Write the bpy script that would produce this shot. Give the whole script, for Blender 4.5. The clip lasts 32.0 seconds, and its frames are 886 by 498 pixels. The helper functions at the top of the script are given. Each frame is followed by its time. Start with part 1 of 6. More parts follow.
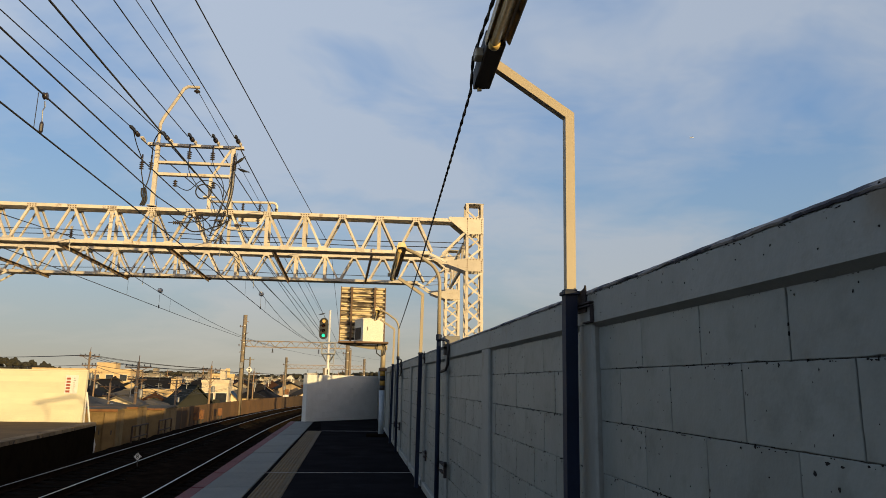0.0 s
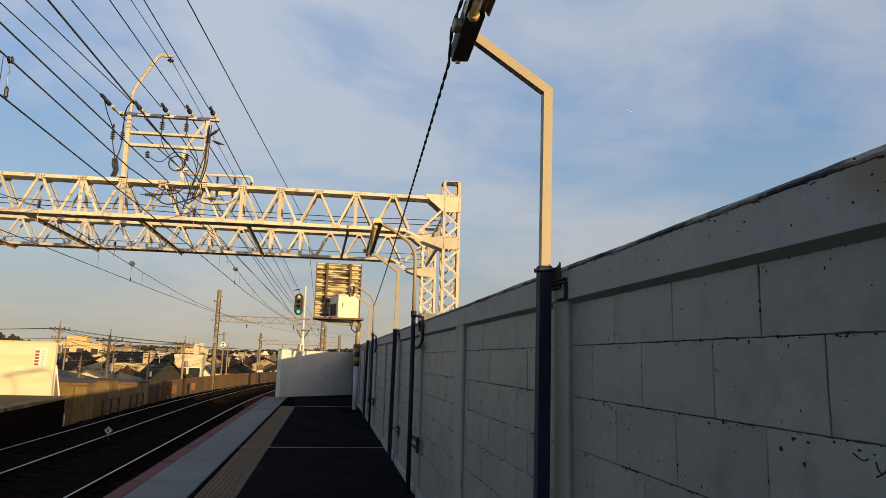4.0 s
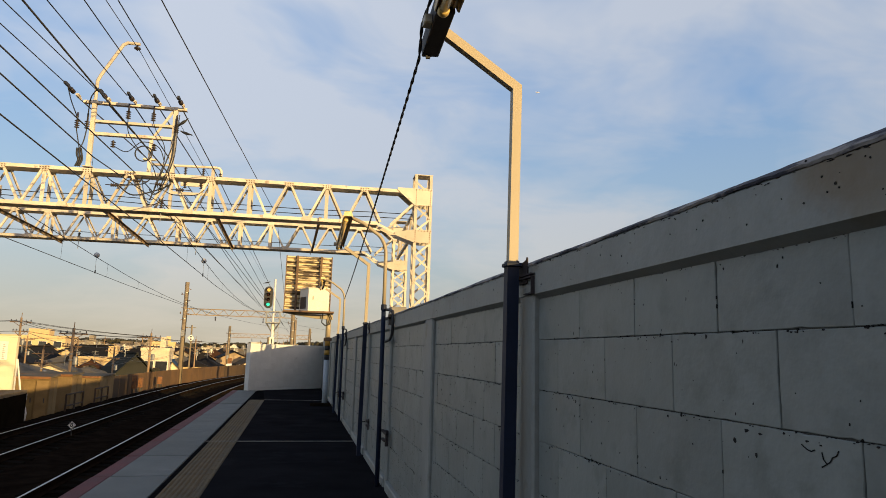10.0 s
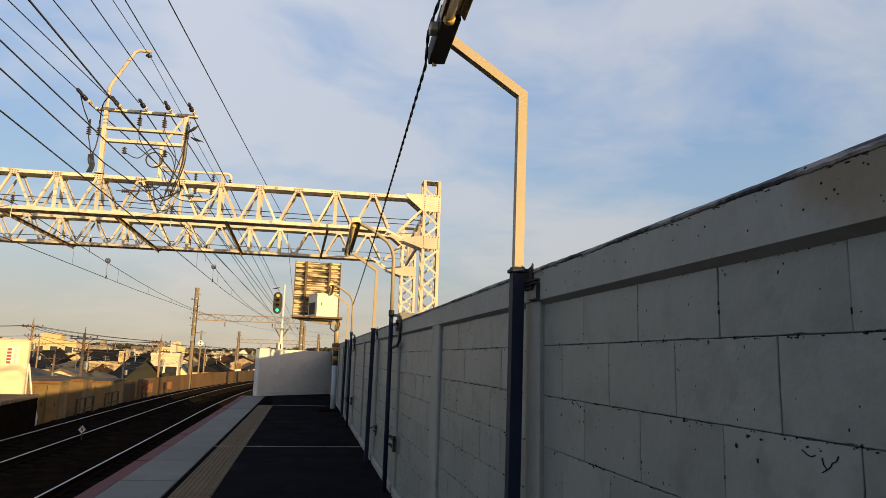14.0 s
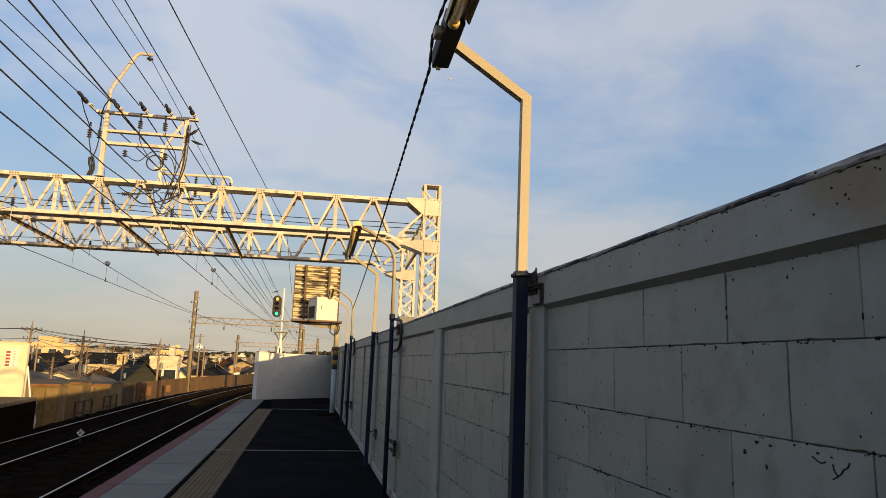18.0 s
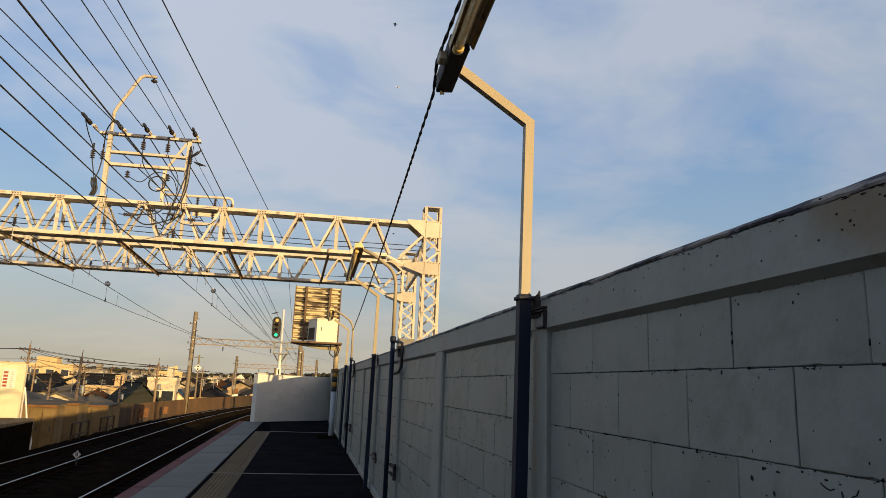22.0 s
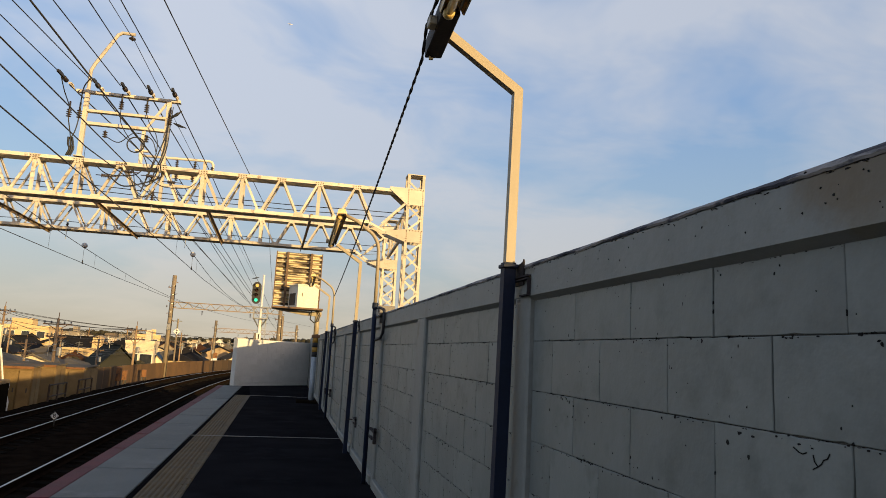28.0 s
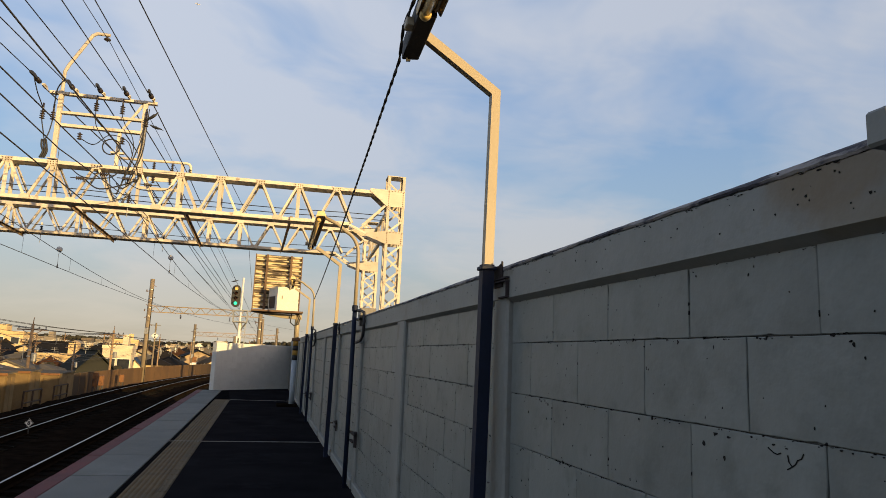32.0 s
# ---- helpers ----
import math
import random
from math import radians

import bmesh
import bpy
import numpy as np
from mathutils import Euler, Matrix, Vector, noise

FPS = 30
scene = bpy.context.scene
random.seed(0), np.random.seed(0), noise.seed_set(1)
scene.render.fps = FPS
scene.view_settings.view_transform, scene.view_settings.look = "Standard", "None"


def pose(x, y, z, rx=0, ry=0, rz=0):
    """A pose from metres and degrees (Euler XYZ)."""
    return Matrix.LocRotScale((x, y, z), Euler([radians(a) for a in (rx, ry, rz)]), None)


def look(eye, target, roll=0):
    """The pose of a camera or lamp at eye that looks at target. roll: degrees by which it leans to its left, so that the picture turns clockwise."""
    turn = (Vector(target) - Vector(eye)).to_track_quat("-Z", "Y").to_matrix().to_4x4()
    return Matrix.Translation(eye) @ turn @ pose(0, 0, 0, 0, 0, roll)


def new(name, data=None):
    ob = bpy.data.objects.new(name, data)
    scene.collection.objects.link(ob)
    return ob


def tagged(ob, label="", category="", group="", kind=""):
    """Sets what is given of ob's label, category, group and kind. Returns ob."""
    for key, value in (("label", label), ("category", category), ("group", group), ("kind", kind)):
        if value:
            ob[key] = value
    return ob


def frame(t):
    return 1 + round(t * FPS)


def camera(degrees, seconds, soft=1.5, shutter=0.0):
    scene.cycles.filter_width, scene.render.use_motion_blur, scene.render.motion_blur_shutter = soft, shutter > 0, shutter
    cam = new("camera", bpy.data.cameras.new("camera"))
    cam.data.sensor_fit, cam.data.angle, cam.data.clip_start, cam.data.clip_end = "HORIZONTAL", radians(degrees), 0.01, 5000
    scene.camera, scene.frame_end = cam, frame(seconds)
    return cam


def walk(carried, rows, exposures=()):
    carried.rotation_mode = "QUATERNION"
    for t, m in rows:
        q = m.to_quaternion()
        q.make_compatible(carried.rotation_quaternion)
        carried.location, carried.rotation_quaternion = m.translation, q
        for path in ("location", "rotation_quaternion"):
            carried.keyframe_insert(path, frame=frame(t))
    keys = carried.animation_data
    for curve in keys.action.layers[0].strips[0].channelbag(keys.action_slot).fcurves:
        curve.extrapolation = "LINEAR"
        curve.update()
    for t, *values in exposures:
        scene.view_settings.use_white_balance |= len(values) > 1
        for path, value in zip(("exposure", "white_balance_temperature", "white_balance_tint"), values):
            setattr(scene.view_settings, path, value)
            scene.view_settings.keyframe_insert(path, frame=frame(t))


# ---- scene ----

# ---------------- camera ----------------
cam = camera(67.0, 32.0, soft=0.55, shutter=0.0)
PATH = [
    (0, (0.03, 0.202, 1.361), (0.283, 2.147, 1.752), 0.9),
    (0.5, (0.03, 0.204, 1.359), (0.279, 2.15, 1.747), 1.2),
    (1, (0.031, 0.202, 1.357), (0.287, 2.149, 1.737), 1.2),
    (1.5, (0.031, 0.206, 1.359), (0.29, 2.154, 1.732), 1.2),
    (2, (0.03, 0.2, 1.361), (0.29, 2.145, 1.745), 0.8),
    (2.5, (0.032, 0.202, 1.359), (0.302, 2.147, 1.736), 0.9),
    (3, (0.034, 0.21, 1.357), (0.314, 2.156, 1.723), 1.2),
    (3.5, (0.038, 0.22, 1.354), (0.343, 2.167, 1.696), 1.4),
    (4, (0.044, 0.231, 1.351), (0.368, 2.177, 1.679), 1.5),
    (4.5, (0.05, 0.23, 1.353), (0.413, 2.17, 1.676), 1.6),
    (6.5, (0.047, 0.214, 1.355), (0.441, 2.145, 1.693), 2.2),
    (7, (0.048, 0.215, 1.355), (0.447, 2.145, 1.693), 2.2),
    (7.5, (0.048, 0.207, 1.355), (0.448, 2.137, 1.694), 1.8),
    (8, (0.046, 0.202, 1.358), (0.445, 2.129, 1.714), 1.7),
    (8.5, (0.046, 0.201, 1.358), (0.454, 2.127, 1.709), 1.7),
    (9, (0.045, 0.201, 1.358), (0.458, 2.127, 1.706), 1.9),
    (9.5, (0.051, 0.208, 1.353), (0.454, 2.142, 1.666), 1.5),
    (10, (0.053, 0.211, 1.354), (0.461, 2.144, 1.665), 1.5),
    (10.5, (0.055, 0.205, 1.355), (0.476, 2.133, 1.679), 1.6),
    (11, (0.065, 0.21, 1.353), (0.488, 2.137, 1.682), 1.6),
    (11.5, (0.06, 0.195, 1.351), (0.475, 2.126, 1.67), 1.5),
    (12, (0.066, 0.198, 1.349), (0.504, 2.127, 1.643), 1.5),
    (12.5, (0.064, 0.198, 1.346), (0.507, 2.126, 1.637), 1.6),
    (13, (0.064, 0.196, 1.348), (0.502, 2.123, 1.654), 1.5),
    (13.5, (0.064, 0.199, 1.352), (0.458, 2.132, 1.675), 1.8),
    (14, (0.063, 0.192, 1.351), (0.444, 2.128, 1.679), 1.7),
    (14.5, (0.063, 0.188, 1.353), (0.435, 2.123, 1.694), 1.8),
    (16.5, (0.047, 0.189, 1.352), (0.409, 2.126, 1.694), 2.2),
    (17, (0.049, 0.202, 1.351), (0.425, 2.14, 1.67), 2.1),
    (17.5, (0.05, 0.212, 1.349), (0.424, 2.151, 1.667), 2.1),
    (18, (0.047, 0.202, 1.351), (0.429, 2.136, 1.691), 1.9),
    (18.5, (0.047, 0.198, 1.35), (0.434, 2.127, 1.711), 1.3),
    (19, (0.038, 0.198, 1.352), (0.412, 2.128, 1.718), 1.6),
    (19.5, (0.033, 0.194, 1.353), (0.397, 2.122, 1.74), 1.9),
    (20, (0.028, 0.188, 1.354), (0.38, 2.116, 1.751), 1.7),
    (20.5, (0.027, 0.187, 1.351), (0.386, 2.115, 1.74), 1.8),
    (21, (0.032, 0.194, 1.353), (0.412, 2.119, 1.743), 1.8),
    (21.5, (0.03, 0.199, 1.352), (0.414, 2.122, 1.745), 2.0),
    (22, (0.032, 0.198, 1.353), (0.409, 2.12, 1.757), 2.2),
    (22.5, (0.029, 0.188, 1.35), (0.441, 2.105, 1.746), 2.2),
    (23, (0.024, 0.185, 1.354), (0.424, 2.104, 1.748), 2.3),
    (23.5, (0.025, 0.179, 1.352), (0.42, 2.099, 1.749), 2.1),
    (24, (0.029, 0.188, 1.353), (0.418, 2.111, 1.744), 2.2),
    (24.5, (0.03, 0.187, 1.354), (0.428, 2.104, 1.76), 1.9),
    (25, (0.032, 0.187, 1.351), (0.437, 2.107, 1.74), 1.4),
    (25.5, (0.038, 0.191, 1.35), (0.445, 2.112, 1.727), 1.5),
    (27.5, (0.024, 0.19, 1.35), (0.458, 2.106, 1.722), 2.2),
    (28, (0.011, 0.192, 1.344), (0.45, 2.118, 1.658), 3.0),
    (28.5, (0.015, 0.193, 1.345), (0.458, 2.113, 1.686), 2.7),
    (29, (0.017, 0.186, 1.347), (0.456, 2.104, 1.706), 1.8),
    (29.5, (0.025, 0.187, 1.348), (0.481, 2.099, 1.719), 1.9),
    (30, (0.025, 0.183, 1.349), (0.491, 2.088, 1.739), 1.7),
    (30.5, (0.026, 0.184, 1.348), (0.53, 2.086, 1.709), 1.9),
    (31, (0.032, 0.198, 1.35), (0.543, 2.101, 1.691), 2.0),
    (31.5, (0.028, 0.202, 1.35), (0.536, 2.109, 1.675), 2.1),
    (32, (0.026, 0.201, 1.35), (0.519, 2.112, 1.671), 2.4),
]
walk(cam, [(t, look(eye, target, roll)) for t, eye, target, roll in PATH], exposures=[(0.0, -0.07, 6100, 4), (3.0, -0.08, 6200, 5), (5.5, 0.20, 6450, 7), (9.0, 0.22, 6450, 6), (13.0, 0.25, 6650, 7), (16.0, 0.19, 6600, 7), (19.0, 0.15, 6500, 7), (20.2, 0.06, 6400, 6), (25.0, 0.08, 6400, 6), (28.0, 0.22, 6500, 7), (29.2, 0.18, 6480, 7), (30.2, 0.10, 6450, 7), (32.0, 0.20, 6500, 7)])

# ---------------- world, sun ----------------
SUN = Vector((0.605, -1.0, 0.122)).normalized()
world = bpy.data.worlds.new("evening_sky")
scene.world = world
world.use_nodes = True
wn, wl = world.node_tree.nodes, world.node_tree.links
wn.clear()


def wmath(op, a, b=None, clamp=False):
    n = wn.new("ShaderNodeMath")
    n.operation, n.use_clamp = op, clamp
    for i, v in enumerate((a, b)):
        if v is None:
            continue
        if isinstance(v, (int, float)):
            n.inputs[i].default_value = v
        else:
            wl.new(v, n.inputs[i])
    return n.outputs[0]


def wramp(fac, stops):
    n = wn.new("ShaderNodeValToRGB")
    e = n.color_ramp.elements
    while len(e) < len(stops):
        e.new(0.5)
    for el, (p, c) in zip(e, stops):
        el.position, el.color = p, (*c, 1) if len(c) == 3 else c
    wl.new(fac, n.inputs[0])
    return n.outputs[0]


def wmix(fac, a, b, mode="MIX"):
    n = wn.new("ShaderNodeMix")
    n.data_type, n.blend_type = "RGBA", mode
    for sock, v in ((n.inputs[0], fac), (n.inputs[6], a), (n.inputs[7], b)):
        if isinstance(v, (int, float)):
            sock.default_value = v
        elif isinstance(v, tuple):
            sock.default_value = (*v, 1)
        else:
            wl.new(v, sock)
    return n.outputs[2]


sky = wn.new("ShaderNodeTexSky")
sky.sky_type, sky.sun_disc = "NISHITA", False
sky.sun_elevation = math.asin(SUN.z)
sky.sun_rotation = math.atan2(SUN.x, SUN.y)
sky.air_density, sky.dust_density, sky.ozone_density = 1.0, 1.2, 2.0
coord = wn.new("ShaderNodeTexCoord")
sep = wn.new("ShaderNodeSeparateXYZ")
wl.new(coord.outputs["Generated"], sep.inputs[0])
up = wmath("MAXIMUM", sep.outputs[2], 0.0)
lift = wmath("ADD", up, 0.22)
flat = wn.new("ShaderNodeCombineXYZ")
wl.new(wmath("DIVIDE", sep.outputs[0], lift), flat.inputs[0])
wl.new(wmath("DIVIDE", sep.outputs[1], lift), flat.inputs[1])
flat.inputs[2].default_value = 3.1
# soft sheets of high cloud, with finer ripples in them
big = wn.new("ShaderNodeTexNoise")
big.inputs["Scale"].default_value, big.inputs["Detail"].default_value = 0.95, 5.0
big.inputs["Roughness"].default_value, big.inputs["Distortion"].default_value = 0.5, 0.6
wl.new(flat.outputs[0], big.inputs["Vector"])
fine = wn.new("ShaderNodeTexNoise")
fine.inputs["Scale"].default_value, fine.inputs["Detail"].default_value = 3.4, 4.0
fine.inputs["Roughness"].default_value, fine.inputs["Distortion"].default_value = 0.62, 0.5
streak = wn.new("ShaderNodeMapping")
streak.inputs["Rotation"].default_value = (0, 0, radians(35))
streak.inputs["Scale"].default_value = (0.8, 1.15, 1.0)
wl.new(flat.outputs[0], streak.inputs["Vector"])
wl.new(streak.outputs[0], fine.inputs["Vector"])
thick = wmath("ADD", wmath("MULTIPLY", big.outputs[0], 0.74), wmath("MULTIPLY", fine.outputs[0], 0.26))


def opening(d, width):
    """How near the view is to a gap in the cloud, 1 at its middle."""
    n = wn.new("ShaderNodeVectorMath")
    n.operation = "DOT_PRODUCT"
    wl.new(coord.outputs["Generated"], n.inputs[0])
    n.inputs[1].default_value = Vector(d).normalized()
    return wmath("MULTIPLY", wmath("SUBTRACT", n.outputs["Value"], math.cos(radians(width)), False), 1 / (1 - math.cos(radians(width))), True)


gaps = wmath("ADD", wmath("MULTIPLY", opening((0.530, 0.776, 0.340), 9), 0.040), wmath("MULTIPLY", opening((-0.40, 0.87, 0.29), 17), 0.09))
gaps = wmath("ADD", gaps, wmath("MULTIPLY", opening((-0.044, 0.902, 0.43), 5), 0.05))
banks = wmath("ADD", wmath("MULTIPLY", opening((-0.10, 0.87, 0.48), 8), 0.055), wmath("MULTIPLY", opening((0.60, 0.66, 0.44), 15), 0.085))
thick = wmath("ADD", wmath("SUBTRACT", thick, gaps), banks)
cover = wramp(thick, [(0.40, (0.10, 0.10, 0.10)), (0.48, (0.5, 0.5, 0.5)), (0.57, (1, 1, 1))])
blue = wramp(up, [(0.0, (0.55, 0.47, 0.36)), (0.06, (0.50, 0.49, 0.46)), (0.13, (0.45, 0.52, 0.58)), (0.22, (0.35, 0.50, 0.69)), (0.36, (0.25, 0.42, 0.72)), (0.6, (0.19, 0.34, 0.64)), (1.0, (0.06, 0.12, 0.28))])
grey = wramp(up, [(0.0, (0.58, 0.50, 0.39)), (0.07, (0.55, 0.52, 0.47)), (0.14, (0.57, 0.57, 0.59)), (0.28, (0.54, 0.57, 0.66)), (0.6, (0.57, 0.60, 0.70)), (1.0, (0.20, 0.23, 0.30))])
clear = wmix(0.85, wmix(1.0, sky.outputs[0], (0.10, 0.10, 0.10), "MULTIPLY"), blue)
dome = wmix(wmath("MULTIPLY", cover, 0.88), clear, grey)
# the cloud thins towards the west, away from the night side
slope = wmath("SUBTRACT", 1.04, wmath("MULTIPLY", sep.outputs[0], 0.17))
tone = wn.new("ShaderNodeCombineColor")
for k in range(3):
    wl.new(slope, tone.inputs[k])
dome = wmix(1.0, dome, tone.outputs[0], "MULTIPLY")
# the bright band of sunset round the sun, behind the viewer
glow = opening(SUN, 48)
dome = wmix(1.0, dome, wmix(wmath("MULTIPLY", glow, glow), (0, 0, 0), (1.7, 0.95, 0.35)), "ADD")
bg = wn.new("ShaderNodeBackground")
bg.inputs[1].default_value = 0.90
wl.new(dome, bg.inputs[0])
wo = wn.new("ShaderNodeOutputWorld")
wl.new(bg.outputs[0], wo.inputs[0])

sun = new("sun", bpy.data.lights.new("sun", "SUN"))
sun.data.energy, sun.data.angle, sun.data.color = 6.0, radians(0.6), (1.0, 0.68, 0.30)
sun.rotation_mode = "QUATERNION"
sun.rotation_quaternion = SUN.to_track_quat("Z", "Y")
sun.location = SUN * 60

# ---------------- materials ----------------
def material(name, base, alt, rough=0.7, metal=0.0, scale=6.0, fine=60.0, bump=0.15, vary=0.12, stain=None, stain_at=(0.62, 0.72), stain_scale=3.0, stretch=(1, 1, 1), emit=None, spec=0.5, grain_mix=0.35, island=None):
    """Two tones in broad clouds, fine grain, optional stains with a shape of their own, fine relief."""
    m = bpy.data.materials.new(name)
    m.use_nodes = True
    nt = m.node_tree
    n, l = nt.nodes, nt.links
    b = n["Principled BSDF"]
    tc = n.new("ShaderNodeTexCoord")
    mp = n.new("ShaderNodeMapping")
    mp.inputs["Scale"].default_value = stretch
    info = n.new("ShaderNodeObjectInfo")
    l.new(tc.outputs["Object"], mp.inputs[0])
    sh = n.new("ShaderNodeVectorMath")
    sh.operation = "MULTIPLY_ADD"
    cm = n.new("ShaderNodeCombineXYZ")
    for i in range(3):
        l.new(info.outputs["Random"], cm.inputs[i])
    sh.inputs[1].default_value = (17.0, 31.0, 13.0)
    l.new(cm.outputs[0], sh.inputs[0])
    l.new(mp.outputs[0], sh.inputs[2])

    def tex(s, detail, rgh=0.55):
        t = n.new("ShaderNodeTexNoise")
        t.inputs["Scale"].default_value, t.inputs["Detail"].default_value, t.inputs["Roughness"].default_value = s, detail, rgh
        l.new(sh.outputs[0], t.inputs["Vector"])
        return t.outputs[0]

    def mix(f, a, c, mode="MIX"):
        x = n.new("ShaderNodeMix")
        x.data_type, x.blend_type = "RGBA", mode
        for s, v in ((x.inputs[0], f), (x.inputs[6], a), (x.inputs[7], c)):
            if isinstance(v, (int, float)):
                s.default_value = v
            elif isinstance(v, tuple):
                s.default_value = (*v, 1)
            else:
                l.new(v, s)
        return x.outputs[2]

    def ramp(f, p0, p1, c0=(0, 0, 0), c1=(1, 1, 1)):
        x = n.new("ShaderNodeValToRGB")
        x.color_ramp.elements[0].position, x.color_ramp.elements[1].position = p0, p1
        x.color_ramp.elements[0].color, x.color_ramp.elements[1].color = (*c0, 1), (*c1, 1)
        l.new(f, x.inputs[0])
        return x.outputs[0]

    broad = tex(scale, 4.0)
    grain = tex(fine, 3.0, 0.6)
    col = mix(ramp(broad, 0.35, 0.65), base, alt)
    col = mix(grain_mix, col, ramp(grain, 0.3, 0.7, (0.55, 0.55, 0.55), (1.25, 1.25, 1.25)), "MULTIPLY")
    if island:
        geo = n.new("ShaderNodeNewGeometry")
        pick = n.new("ShaderNodeValToRGB")
        pick.color_ramp.interpolation = "CONSTANT"
        while len(pick.color_ramp.elements) < len(island):
            pick.color_ramp.elements.new(0.5)
        for k, c in enumerate(island):
            pick.color_ramp.elements[k].position, pick.color_ramp.elements[k].color = k / len(island), (*c, 1)
        l.new(geo.outputs["Random Per Island"], pick.inputs[0])
        col = mix(0.85, col, pick.outputs[0])
    if vary:
        col = mix(1.0, col, ramp(info.outputs["Random"], 0.0, 1.0, (1 - vary,) * 3, (1 + vary,) * 3), "MULTIPLY")
    if stain:
        col = mix(ramp(tex(stain_scale, 6.0, 0.62), *stain_at), col, stain)
    l.new(col, b.inputs["Base Color"])
    b.inputs["Metallic"].default_value = metal
    b.inputs["Specular IOR Level"].default_value = spec
    rr = n.new("ShaderNodeMapRange")
    rr.inputs["To Min"].default_value, rr.inputs["To Max"].default_value = max(0.05, rough - 0.12), min(1.0, rough + 0.12)
    l.new(grain, rr.inputs[0])
    l.new(rr.outputs[0], b.inputs["Roughness"])
    if bump:
        bp = n.new("ShaderNodeBump")
        bp.inputs["Strength"].default_value, bp.inputs["Distance"].default_value = bump, 0.01
        ad = n.new("ShaderNodeMath")
        l.new(broad, ad.inputs[0])
        l.new(grain, ad.inputs[1])
        l.new(ad.outputs[0], bp.inputs["Height"])
        l.new(bp.outputs[0], b.inputs["Normal"])
    if emit:
        b.inputs["Emission Color"].default_value = (*emit[0], 1)
        b.inputs["Emission Strength"].default_value = emit[1]
    return m


